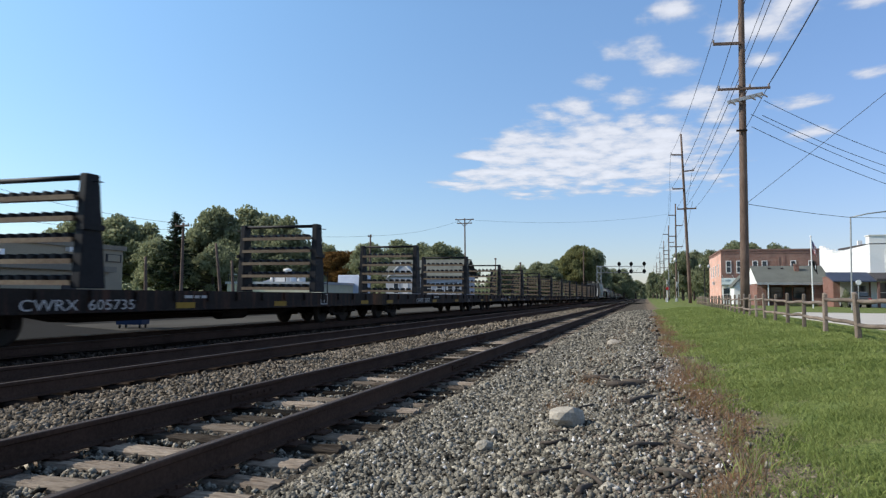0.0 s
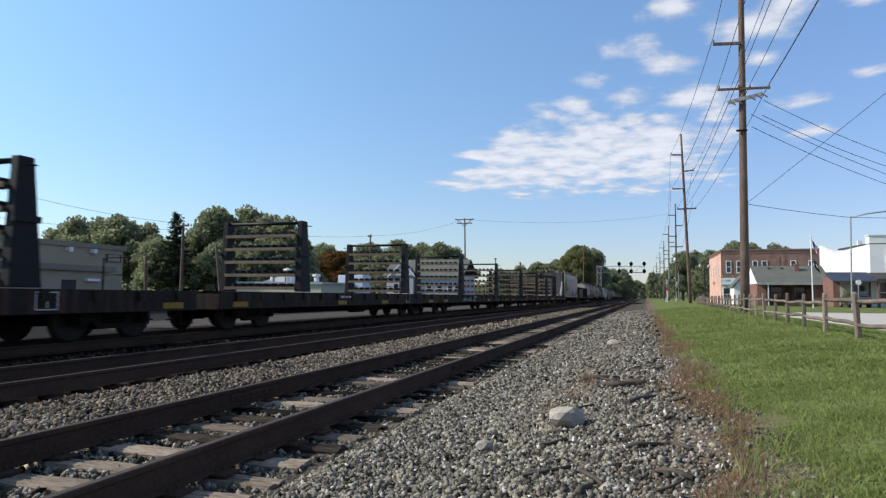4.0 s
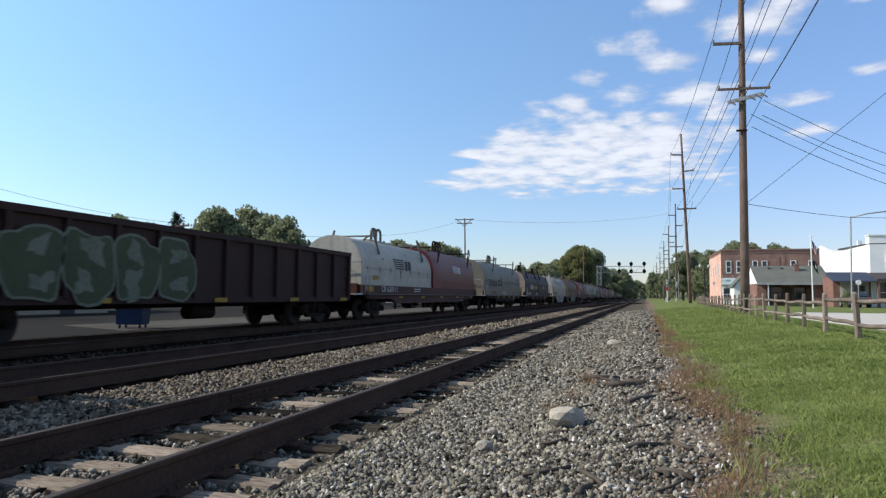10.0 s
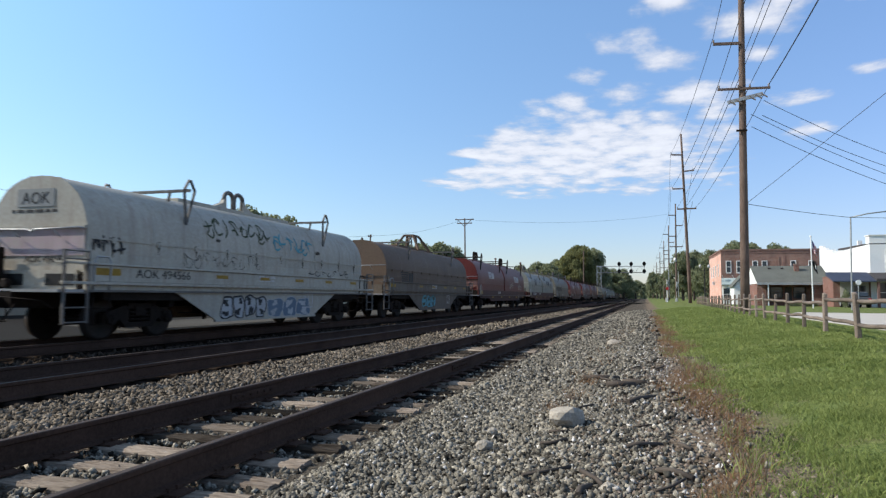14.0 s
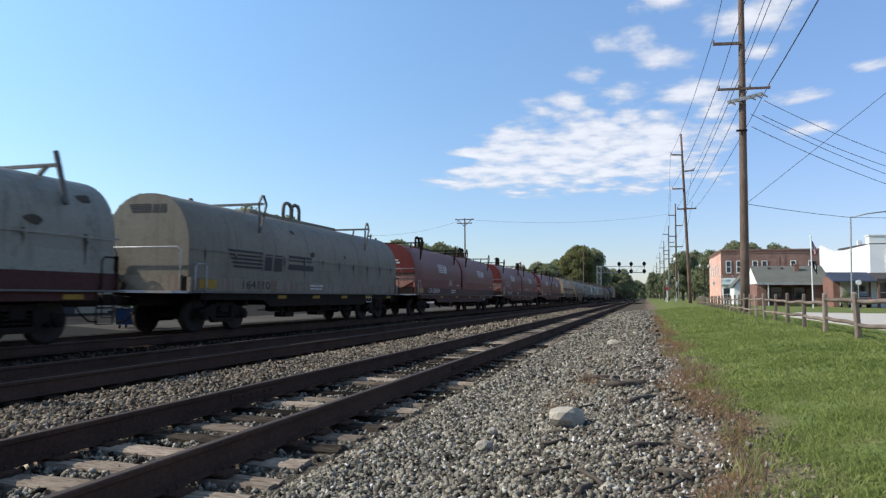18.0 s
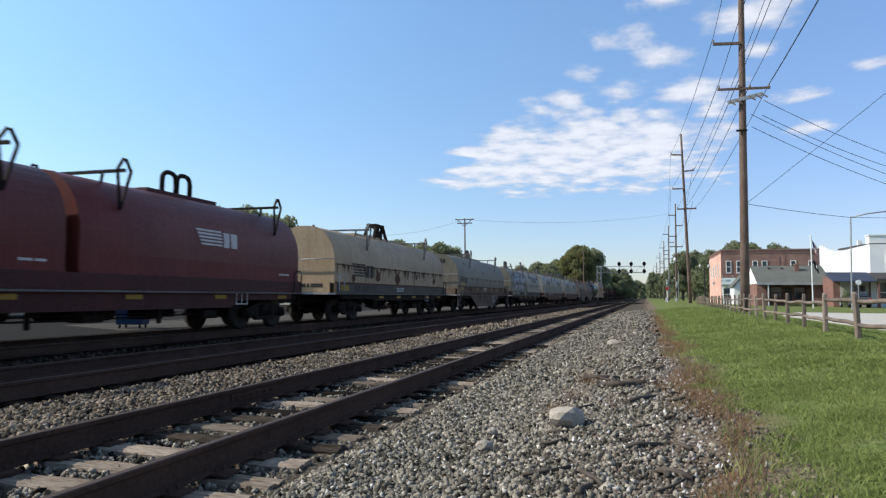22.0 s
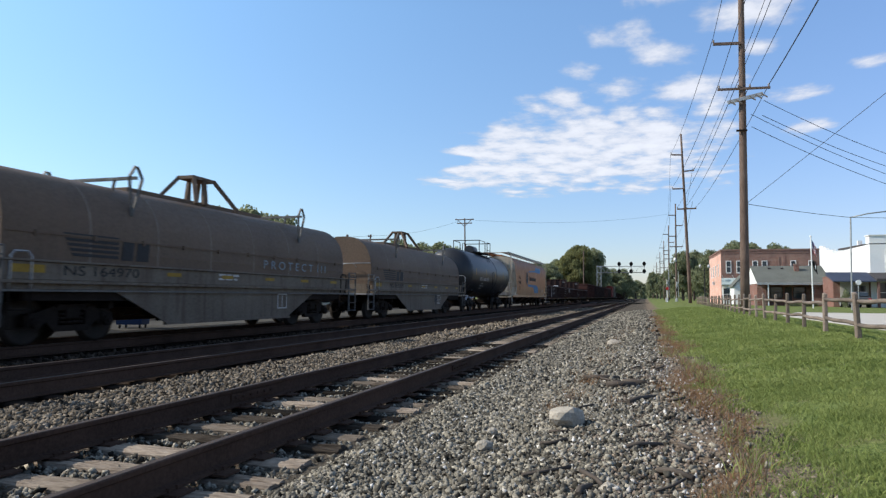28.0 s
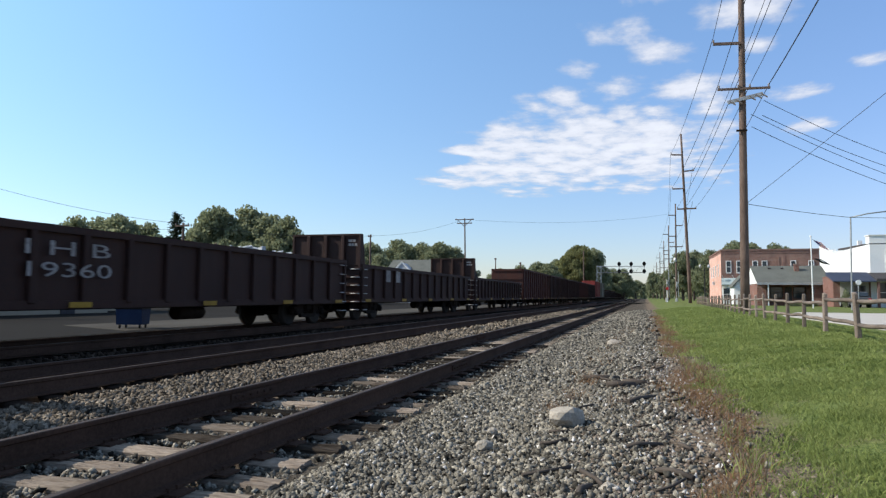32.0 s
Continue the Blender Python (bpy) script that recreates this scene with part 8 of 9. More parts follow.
    tag(c, m, 525.4, 1.70, 2.6, 0.46, M_INK)
    bm = bmesh.new()
    for k in range(4):   # dark sprayed cross with flared arms
        a = math.pi / 2 * k
        ca, sa = math.cos(a), math.sin(a)
        bm.faces.new([bm.verts.new((1.436, 532.7 - m + p * ca - q * sa, 0.80 + p * sa + q * ca)) for p, q in ((0.03, -0.04), (0.24, -0.14), (0.24, 0.14), (0.03, 0.04))])
    part("sprayed_cross", bm, M_INK, c)


# ---------------------------------------------------------------- rail train flats
bm = bmesh.new()
cyl(bm, (0, 0, 0), 1, 0.075, 0.34, 8)
ROLLER = finish(bm, "roller", M_RACK)


def rack(car, yr, top):
    """A stand for long rails: two tapered posts, five roller shelves and a top tube; yr is its far edge."""
    for sx in (-1, 1):
        bm = bmesh.new()
        lo = [(sx * 1.30, yr - 0.72), (sx * 1.54, yr - 0.72), (sx * 1.54, yr - 0.04), (sx * 1.30, yr - 0.04)]
        hi = [(sx * 1.32, yr - 0.62), (sx * 1.5, yr - 0.62), (sx * 1.5, yr - 0.28), (sx * 1.32, yr - 0.28)]
        va = [bm.verts.new((*p, 1.12)) for p in lo]
        vb = [bm.verts.new((*p, top)) for p in hi]
        for i in range(4):
            bm.faces.new((va[i], va[(i + 1) % 4], vb[(i + 1) % 4], vb[i]))
        bm.faces.new(vb), bm.faces.new(va)
        post = part("rack_post", bm, M_RACK, car, bevel=0.015)
        bm = bmesh.new()
        rod(bm, [(sx * 1.5, yr - 0.45, top - 0.16), (sx * 1.75, yr - 0.45, top - 0.18)], 0.03, 5)
        box(bm, min(sx * 1.5, sx * 1.58), max(sx * 1.5, sx * 1.58), yr - 0.72, yr - 0.15, 2.3, 2.42)
        part("bracket", bm, M_RACK, post)
    bm = bmesh.new()
    cyl(bm, (0, yr - 0.45, top - 0.06), 0, 0.055, 2.9, 10)
    part("top_tube", bm, M_RACK, car)
    for i in range(5):
        z = 1.27 + i * 0.43
        bm = bmesh.new()
        box(bm, -1.32, 1.32, yr - 0.74, yr - 0.22, z - 0.03, z)
        box(bm, -1.32, 1.32, yr - 0.76, yr - 0.72, z - 0.09, z + 0.01)
        shelf = part("shelf", bm, M_SHELF, car)
        for k in range(8):
            part("roller", ROLLER, None, shelf, at=pose(-1.05 + k * 0.3, yr - 0.48, z + 0.05))


def flatcar(label, f0, f1, racks, number="", top=3.5, seed=0):
    car, half = new_car("flat_car", label, "freight car", f0, f1)
    b0, b1 = -half + 0.5, half - 0.5
    bm = bmesh.new()
    box(bm, -1.5, 1.5, b0, b1, 1.04, 1.10)
    part("deck", bm, M_FLAT, car)
    for sx in (-1, 1):
        bm = bmesh.new()
        box(bm, min(sx * 1.45, sx * 1.53), max(sx * 1.45, sx * 1.53), b0, b1, 0.66, 1.10)
        box(bm, min(sx * 1.40, sx * 1.56), max(sx * 1.40, sx * 1.56), b0, b1, 0.63, 0.67)
        k = 15
        for i in range(k):
            yy = b0 + 0.7 + i * (b1 - b0 - 1.4) / (k - 1)
            box(bm, min(sx * 1.52, sx * 1.60), max(sx * 1.52, sx * 1.60), yy - 0.09, yy + 0.09, 0.86, 1.09)
        part("side_sill", bm, M_FLAT, car)
    bm = bmesh.new()
    prism(bm, [(b0, 0.98), (b0, 0.75), (b0 + 3.6, 0.70), (b0 + 5.2, 0.38), (b1 - 5.2, 0.38), (b1 - 3.6, 0.70), (b1, 0.75), (b1, 0.98)], 0, -0.4, 0.4)
    for k in range(8):
        yy = b0 + 4 + k * (b1 - b0 - 8) / 7
        box(bm, -1.4, 1.4, yy - 0.06, yy + 0.06, 0.7, 1.0)
    part("underframe", bm, M_STEEL, car)
    for ya in (b0, b1 - 0.1):
        bm = bmesh.new()
        box(bm, -1.5, 1.5, ya, ya + 0.1, 0.62, 1.10)
        part("end_sill", bm, M_FLAT, car)
    # brake stand with its wheel, and corner grab irons
    bm = bmesh.new()
    rod(bm, [(-1.3, b1 - 0.08, 1.1), (-1.3, b1 - 0.08, 1.95), (-0.5, b1 - 0.08, 1.95), (-0.5, b1 - 0.08, 1.1)], 0.05, 6)
    rod(bm, [(-1.3, b1 - 0.08, 1.5), (-0.5, b1 - 0.08, 1.5)], 0.035, 5)
    part("hand_rail", bm, M_STEEL, car)
    for sy, ye in ((1, b0), (-1, b1)):
        bm = bmesh.new()
        rod(bm, [(1.5, ye + sy * 0.12, 0.66), (1.52, ye + sy * 0.12, 0.3), (1.52, ye + sy * 0.55, 0.3), (1.5, ye + sy * 0.55, 0.66)], 0.035, 5)
        part("step_stirrup", bm, M_STEEL, car)
    bm = bmesh.new()
    cyl(bm, (0.9, 0.6, 0.52), 1, 0.19, 1.2, 12)
    rod(bm, [(1.1, -4.5, 0.55), (1.1, 4.5, 0.55)], 0.035, 5)
    for yy in (-4.5, -1.5, 1.8, 4.5):
        rod(bm, [(1.1, yy, 0.55), (1.1, yy, 0.9)], 0.03, 5)
    part("brake_gear", bm, M_STEEL, car)
    for r in racks:
        rack(car, r - (f0 + f1) / 2, top)
    running_gear(car, half, half - 2.7)
    for yy in (b0 + 0.5, b0 + 7.0, b1 - 7.6, b1 - 1.2):
        plate("yellow_plate", car, 1.532, yy, yy + 0.7, 0.68, 0.82, M_YELLOW, "dull yellow reflective strip")
    if number:
        lettering("car_number", number, 0.30, car, side(1.604, -half + (3.25 if seed else 4.7), 0.69), M_CHALK, width=2.8 if seed else 2.1)
    bm = bmesh.new()
    for a, b in (((0, 0), (0.5, 0.025)), ((0, 0.325), (0.5, 0.35)), ((0, 0), (0.025, 0.35)), ((0.475, 0), (0.5, 0.35)), ((0.24, 0.05), (0.27, 0.3))):
        box(bm, a[0], b[0], a[1], b[1], 0, 0.004)
    part("consolidated_stencil", bm, M_CHALK, car, at=side(1.534, b1 - 4.6, 0.70))
    bars("stencil", car, 1.534, -2.2, 0.92, (0.3, 0.18, 0.3), 0.07, 0.08, M_CHALK)
    return car, (f0 + f1) / 2, half


def build_flats():
    nums = {1: "CWRX  605735", 2: "CWRX  53503", 3: "CWRX  53061", 4: "CWRX  53180", 6: "CWRX  51043"}
    ends = (-14.1, 5.9, 25.95, 45.89, 66.02, 85.9, 105.75, 125.6, 145.34)
    for k, (f0, f1) in enumerate(zip(ends, ends[1:])):
        flatcar("black steel flat car with two tall rail racks" if k != 3 else "rusty dark flat car with two tall rail racks", f0, f1 - 0.04,
                (f0 + (5.4, 5.35, 5.56, 5.24, 5.35, 5.4, 5.4, 6.07)[k], f0 + (15.2, 15.2, 15.21, 15.17, 14.9, 15.2, 15.5, 15.24)[k]), nums.get(k, ""), 3.5 - 0.05 * (k % 2), k == 1)
    # the last flat: rack, shelved guide frame with railings, and a braced wall
    f0, f1 = 145.4, 165.5
    car, m, half = flatcar("dark flat car with a rail rack, guide frame and braced wall", f0, f1, (148.0,), "CWRX 51033", 3.45)
    y0, y1 = 152.1 - m, 155.55 - m
    for sx in (-1, 1):
        for yy in (y0, (y0 + y1) / 2 + 0.4, (y0 + y1) / 2 - 0.4, y1):
            bm = bmesh.new()
            box(bm, sx * 1.45 - 0.06, sx * 1.45 + 0.06, yy - 0.06, yy + 0.06, 1.1, 3.45)
            part("frame_post", bm, M_RACK, car)
    for i in range(6):
        bm = bmesh.new()
        z = 1.3 + i * 0.42
        box(bm, -1.45, 1.45, y0 - 0.04, y1 + 0.04, z - 0.025, z + 0.025)
        box(bm, -1.45, 1.45, y0 - 0.07, y0 - 0.03, z - 0.06, z + 0.04)
        shelf = part("shelf", bm, M_SHELF if i < 5 else M_FLAT, car)
        bm = bmesh.new()
        box(bm, 1.43, 1.47, y0, y1, z - (0.08 if i % 2 else 0.18), z + 0.05)
        part("side_board", bm, M_FLAT, shelf)
        if i in (0, 1, 2, 3):
            bm = bmesh.new()
            for k in range(6):
                box(bm, -1.25 + k * 0.42, -1.0 + k * 0.42, y0 + 0.3, y0 + 0.7, z + 0.02, z + 0.2)
            part("guide_block", bm, M_RACK, shelf)
    bm = bmesh.new()
    box(bm, -1.5, 1.5, y0 - 0.08, y1 + 0.06, 3.43, 3.55)
    part("top_deck", bm, M_FLAT, car, "thick rusty top deck plate")
    for side_x in (-1.42, 1.42):
        bm = bmesh.new()
        for ya, yb in ((y0, y0 + 1.3), (y1 - 1.0, y1)):
            for zz in (3.95, 4.5):
                beam(bm, (side_x, ya, zz), (side_x, yb, zz), 0.05)
            for yy in (ya, yb):
                beam(bm, (side_x, yy, 3.42), (side_x, yy, 4.52), 0.05)
        part("railing", bm, M_RACK, car)
    for yy in (y0, y1):
        bm = bmesh.new()
        for zz in (3.95, 4.5):
            beam(bm, (-1.42, yy, zz), (1.42, yy, zz), 0.05)
        for xx in (-0.4, 0.4):
            beam(bm, (xx, yy, 3.42), (xx, yy, 4.5), 0.05)
        part("railing", bm, M_RACK, car)
    yw = 162.9 - m
    for xa, xb in ((-1.42, -0.01), (0.01, 1.42)):
        bm = bmesh.new()
        box(bm, xa, xb, yw, yw + 0.06, 1.12, 4.2)
        part("wall_panel", bm, M_PANEL, car)
    for xx in (-1.5, 0.0, 1.5):
        bm = bmesh.new()
        if xx:
            box(bm, xx - 0.1, xx + 0.1, yw - 0.05, yw + 0.22, 1.1, 4.3)
            part("wall_post", bm, M_RACK, car)
        else:
            box(bm, -0.025, 0.025, yw - 0.012, yw + 0.07, 1.12, 4.2)
            part("seam_strip", bm, M_RACK, car)
    for xx in (-1.35, 1.35):
        for dy, zt in ((2.3, 3.0), (1.4, 2.4)):
            bm = bmesh.new()
            beam(bm, (xx, yw, zt), (xx, yw - dy, 1.14), 0.14)
            part("brace", bm, M_GALV if xx > 0 else M_RACK, car)
    bm = bmesh.new()
    prism(bm, [(yw - 6.3, 1.12), (yw - 3.3, 1.30), (yw - 3.0, 1.30), (yw - 2.6, 1.12)], 0, -1.45, 1.45)
    part("ramp_plate", bm, M_SHELF, car)


# ---------------------------------------------------------------- covered hoppers
def hopper(label, f0, f1, r0, r1, body, trim, seed, bays=4, zw=4.74, fascia=0.18):
    """r0, r1: the ends of the roof."""
    car, half = new_car("covered_hopper", label, "freight car", f0, f1)
    mid = (f0 + f1) / 2
    y0, y1 = r0 - mid, r1 - mid
    prof = [(1.42, 1.10), (1.50, 1.3), (1.545, 1.8), (1.555, 2.6), (1.535, 3.3), (1.49, 3.78), (1.36, 4.12), (1.05, 4.34), (0.5, 4.44), (0.0, 4.47)]

    def inset(z):
        if seed == 2:
            return 0.75 + 0.85 * min(1.0, max(0.0, (3.4 - z) / 1.7))
        return 0.35 + 2.0 * min(1.0, max(0.0, (3.55 - z) / 1.75))
    end_paint = trim if seed == 2 else body
    ring = [(x, z) for x, z in prof] + [(-x, z) for x, z in prof[-2::-1]]
    bm = bmesh.new()
    va = [bm.verts.new((x, y0 + inset(z), z)) for x, z in ring]
    vb = [bm.verts.new((x, y1 - inset(z), z)) for x, z in ring]
    n = len(ring)
    for i in range(n - 1):
        f = bm.faces.new((va[i], va[i + 1], vb[i + 1], vb[i]))
        f.smooth = True
    part("body", bm, body, car)
    bm = bmesh.new()
    va = [bm.verts.new((x, y0 + inset(z), z)) for x, z in ring]
    vb = [bm.verts.new((x, y1 - inset(z), z)) for x, z in ring]
    for k in range(len(prof) - 1):
        bm.faces.new((va[k], va[k + 1], va[n - 2 - k], va[n - 1 - k])) if k < len(prof) - 2 else bm.faces.new((va[k], va[k + 1], va[k + 2]))
        bm.faces.new((vb[k], vb[k + 1], vb[n - 2 - k], vb[n - 1 - k])) if k < len(prof) - 2 else bm.faces.new((vb[k], vb[k + 1], vb[k + 2]))
    part("end_sheets", bm, end_paint, car)
    for sx in (-1, 1):
        bm = bmesh.new()
        box(bm, min(sx * 1.40, sx * 1.50), max(sx * 1.40, sx * 1.50), y0 + 0.25, y1 - 0.25, 0.95, 1.14)
        part("side_sill", bm, body, car)
        for sy, ye in ((1, y0), (-1, y1)):   # gusset sheet below the end slope
            bm = bmesh.new()
            prism(bm, [(ye + sy * 0.35, 1.12), (ye + sy * 2.4, 1.12), (ye + sy * 2.35, 1.9), (ye + sy * 1.1, 1.14)], 0, sx * 1.44 - 0.02, sx * 1.44 + 0.02)
            part("gusset", bm, end_paint, car)
    bm = bmesh.new()
    box(bm, -0.3, 0.3, -half + 0.5, half - 0.5, 0.7, 1.1)
    part("centre_sill", bm, M_STEEL, car)
    for k in range(bays):
        c = y0 + 3.4 + (k + 0.5) * (y1 - y0 - 6.8) / bays
        w = (y1 - y0 - 6.8) / bays / 2 - 0.05
        bm = bmesh.new()
        v1 = [bm.verts.new(p) for p in ((-1.35, c - w, 1.12), (1.35, c - w, 1.12), (1.35, c + w, 1.12), (-1.35, c + w, 1.12))]
        v2 = [bm.verts.new(p) for p in ((-0.45, c - 0.28, 0.46), (0.45, c - 0.28, 0.46), (0.45, c + 0.28, 0.46), (-0.45, c + 0.28, 0.46))]
        for i in range(4):
            bm.faces.new((v1[i], v1[(i + 1) % 4], v2[(i + 1) % 4], v2[i]))
        bm.faces.new(v2)
        bay = part("hopper_bay", bm, M_BSILL, car)
        bm = bmesh.new()
        box(bm, -0.6, 0.6, c - 0.34, c + 0.34, 0.38, 0.46)
        cyl(bm, (0, c, 0.38), 0, 0.05, 2.2, 8)
        part("outlet_gate", bm, M_STEEL, bay)
    # roof walk
    for sx in (-1, 1):
        bm = bmesh.new()
        xa, xb = (0.45, 1.12) if sx > 0 else (-1.12, -0.45)
        box(bm, xa, xb, y0 - 0.1, y1 + 0.1, zw - 0.06, zw - 0.03)
        box(bm, xa if sx < 0 else xb - 0.02, xa + 0.02 if sx < 0 else xb, y0 - 0.1, y1 + 0.1, zw - fascia, zw)
        walkb = part("roof_walk", bm, M_HEND if seed == 2 else M_TSILL, car)
        k = 13
        for i in range(k):
            yy = y0 + 0.3 + i * (y1 - y0 - 0.6) / (k - 1)
            bm = bmesh.new()
            beam(bm, (sx * 1.11, yy, zw - 0.05), (sx * 1.34, yy, 4.12), 0.06, 0.03)
            part("walk_bracket", bm, trim, walkb)
    bm = bmesh.new()
    box(bm, -0.35, 0.35, y0 + 0.9, y1 - 0.9, 4.40, 4.60)
    part("trough_hatch", bm, body, car, bevel=0.03)
    # ends: platform, ladder frame, slope braces
    for sy, ye in ((1, y0), (-1, y1)):
        bm = bmesh.new()
        box(bm, -1.45, 1.45, min(ye - sy * 0.48, ye + sy * 0.9), max(ye - sy * 0.48, ye + sy * 0.9), 1.06, 1.12)
        box(bm, -1.45, 1.45, min(ye - sy * 0.48, ye - sy * 0.40), max(ye - sy * 0.48, ye - sy * 0.40), 0.92, 1.12)
        part("end_platform", bm, end_paint, car)
        if seed == 2:   # upright ribs on the end slope
            for xx in (-1.05, -0.35, 0.35, 1.05):
                bm = bmesh.new()
                beam(bm, (xx, ye + sy * 0.62, 4.1), (xx, ye + sy * 0.66, 3.45), 0.09, 0.12)
                beam(bm, (xx, ye + sy * 0.68, 3.45), (xx, ye + sy * 1.45, 1.75), 0.09, 0.10)
                part("end_rib", bm, end_paint, car)
        for sx in (-1, 1):
            bm = bmesh.new()
            yy = ye - sy * (0.42 if seed == 1 or sy < 0 else 0.12)
            rod(bm, [(sx * 1.40, yy, 0.98), (sx * 1.40, yy, 4.12), (sx * 1.37, yy + sy * 0.06, 4.33), (sx * 1.25, yy + sy * 0.22, zw - 0.14), (sx * 1.12, yy + sy * 0.45, zw - 0.03)], 0.07, 6)
            rod(bm, [(sx * 0.95, yy, 1.05), (sx * 0.95, yy, 2.6)], 0.05, 6)
            for i in range(4):
                rod(bm, [(sx * 1.40, yy, 1.4 + i * 0.4), (sx * 0.95, yy, 1.4 + i * 0.4)], 0.04, 5)
            for i in range(2):
                rod(bm, [(sx * 1.4, yy, 0.4 + i * 0.3), (sx * 1.4, yy + sy * 0.45, 0.4 + i * 0.3)], 0.04, 5)
            rod(bm, [(sx * 1.4, yy, 0.4), (sx * 1.4, yy, 1.0)], 0.04, 5), rod(bm, [(sx * 1.4, yy + sy * 0.45, 0.4), (sx * 1.4, yy + sy * 0.45, 1.0)], 0.04, 5)
            part("ladder", bm, trim, car)
            bm = bmesh.new()
            prism(bm, [(ye + sy * 0.3, 1.1), (ye + sy * 0.45, 1.1), (ye + sy * 1.6, 2.8), (ye + sy * 1.4, 2.8)], 0, sx * 0.8 - 0.03, sx * 0.8 + 0.03)
            part("slope_brace", bm, end_paint, car)
        bm = bmesh.new()
        rod(bm, [(-1.4, ye - sy * 0.42, 2.15), (1.4, ye - sy * 0.42, 2.15)], 0.04, 5)
        box(bm, -0.6, 0.6, min(ye + sy * 0.02, ye + sy * 0.3), max(ye + sy * 0.02, ye + sy * 0.3), zw - 0.08, zw - 0.04)
        part("end_rail", bm, trim, car)
    brake_wheel(car, -0.3, y0 + 0.1, 1.75, M_STEEL)
    running_gear(car, half, half - 2.6)
    return car, mid, y0, y1


def flat_shape(car, name, pts, x, material, label="", eps=0.010):
    """Painted shape on the curved side of a hopper, cut into strips so that it follows the curve."""
    bm = bmesh.new()
    bm.faces.new([bm.verts.new((x, p, q)) for p, q in pts])
    z0, z1 = min(q for p, q in pts), max(q for p, q in pts)
    z = z0 + 0.12
    while z < z1:
        bmesh.ops.bisect_plane(bm, geom=bm.verts[:] + bm.edges[:] + bm.faces[:], plane_co=(0, 0, z), plane_no=(0, 0, 1))
        z += 0.12
    return wrap(part(name, bm, material, car, label), HOPPER_SIDE, eps)


HOPPER_SIDE = [(1.42, 1.10), (1.50, 1.3), (1.545, 1.8), (1.555, 2.6), (1.535, 3.3), (1.49, 3.78), (1.36, 4.12)]


def build_hoppers():
    car, mid, y0, y1 = hopper("white covered hopper with blue sprayed bands and scrawls", 165.6, 183.7, 166.3, 183.0, M_HOPW, M_OFFW, 1, 3)
    X, s = 1.562, mid
    lettering("car_number", "ACFX", 0.38, car, side(X, 168.8 - s, 2.45), M_INK, width=0.95)
    lettering("car_number", "27802", 0.38, car, side(X, 168.78 - s, 2.03), M_INK, width=1.3)
    for i, w in enumerate(((0.5, 0.3, 0.4), (0.45, 0.6), (0.3, 0.2, 0.5))):
        bars("stencil", car, X, 168.7 - s, 1.75 - 0.1 * i, w, 0.04, 0.05, M_SILV)
    flat_shape(car, "sprayed_band", [(169.8 - s, 3.42), (172.5 - s, 3.50), (176.2 - s, 3.56), (176.4 - s, 3.22), (172.5 - s, 3.20), (169.75 - s, 3.10)], X, M_LBLUE)
    flat_shape(car, "sprayed_band", [(174.35 - s, 3.22), (175.1 - s, 3.22), (174.1 - s, 1.75), (173.3 - s, 1.70)], X, M_LBLUE, "", 0.013)
    flat_shape(car, "sprayed_band", [(173.6 - s, 2.02), (178.2 - s, 2.02), (177.9 - s, 1.70), (173.4 - s, 1.70)], X, M_LBLUE, "", 0.011)
    flat_shape(car, "sprayed_figure", [(174.2 - s, 1.2), (174.4 - s, 1.75), (174.8 - s, 2.1), (175.2 - s, 2.25), (175.5 - s, 2.08), (175.1 - s, 2.0), (175.0 - s, 1.7), (175.4 - s, 1.4), (176.3 - s, 1.38), (176.5 - s, 1.2)], X, M_INK, "", 0.018)
    flat_shape(car, "sprayed_figure", [(178.0 - s, 1.2), (178.2 - s, 1.5), (178.7 - s, 1.42), (179.0 - s, 1.2)], X, M_INK, "", 0.018)
    for ya in (167.7, 170.75, 174.2, 177.5):
        flat_shape(car, "sprayed_tick", [(ya - s, 1.5), (ya + 0.12 - s, 1.5), (ya + 0.3 - s, 2.0), (ya + 0.16 - s, 2.0)], X, M_YELLOW, "", 0.020)
    scribble(car, X, 171.3 - s, 173.4 - s, 1.25, 2.0, M_SILV, 61, 4, 0.03, HOPPER_SIDE), scribble(car, X, 176.5 - s, 178.0 - s, 1.4, 1.75, M_SILV, 62, 4, 0.03, HOPPER_SIDE)
    bars("stencil", car, X, 180.6 - s, 1.75, (0.3,), 0.2, 0.05, M_INK)
    for zz, ya, yb in ((3.72, 170.0, 178.0), (3.80, 168.4, 173.2)):
        flat_shape(car, "seam_stain", [(ya - s, zz), (yb - s, zz), (yb - s, zz - 0.02), (ya - s, zz - 0.03)], X, M_TSILL)
    flat_shape(car, "rust_patch", [(168.4 - s, 3.6), (168.9 - s, 3.62), (168.95 - s, 3.4), (168.6 - s, 3.3), (168.4 - s, 3.42)], X, M_GONR, "", 0.012)
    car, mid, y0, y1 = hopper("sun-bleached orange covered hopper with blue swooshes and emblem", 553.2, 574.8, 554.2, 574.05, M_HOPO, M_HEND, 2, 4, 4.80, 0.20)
    s = mid
    lettering("car_number", "CCLX", 0.38, car, side(X, 556.5 - s, 2.6), M_INK, width=0.95)
    lettering("car_number", "52004", 0.38, car, side(X, 556.5 - s, 2.12), M_INK, width=1.2)
    for i, w in enumerate(((0.5, 0.3), (0.45, 0.25), (0.3, 0.3))):
        bars("stencil", car, X, 556.6 - s, 1.85 - 0.12 * i, w, 0.04, 0.05, M_INK)
    p = 562.3
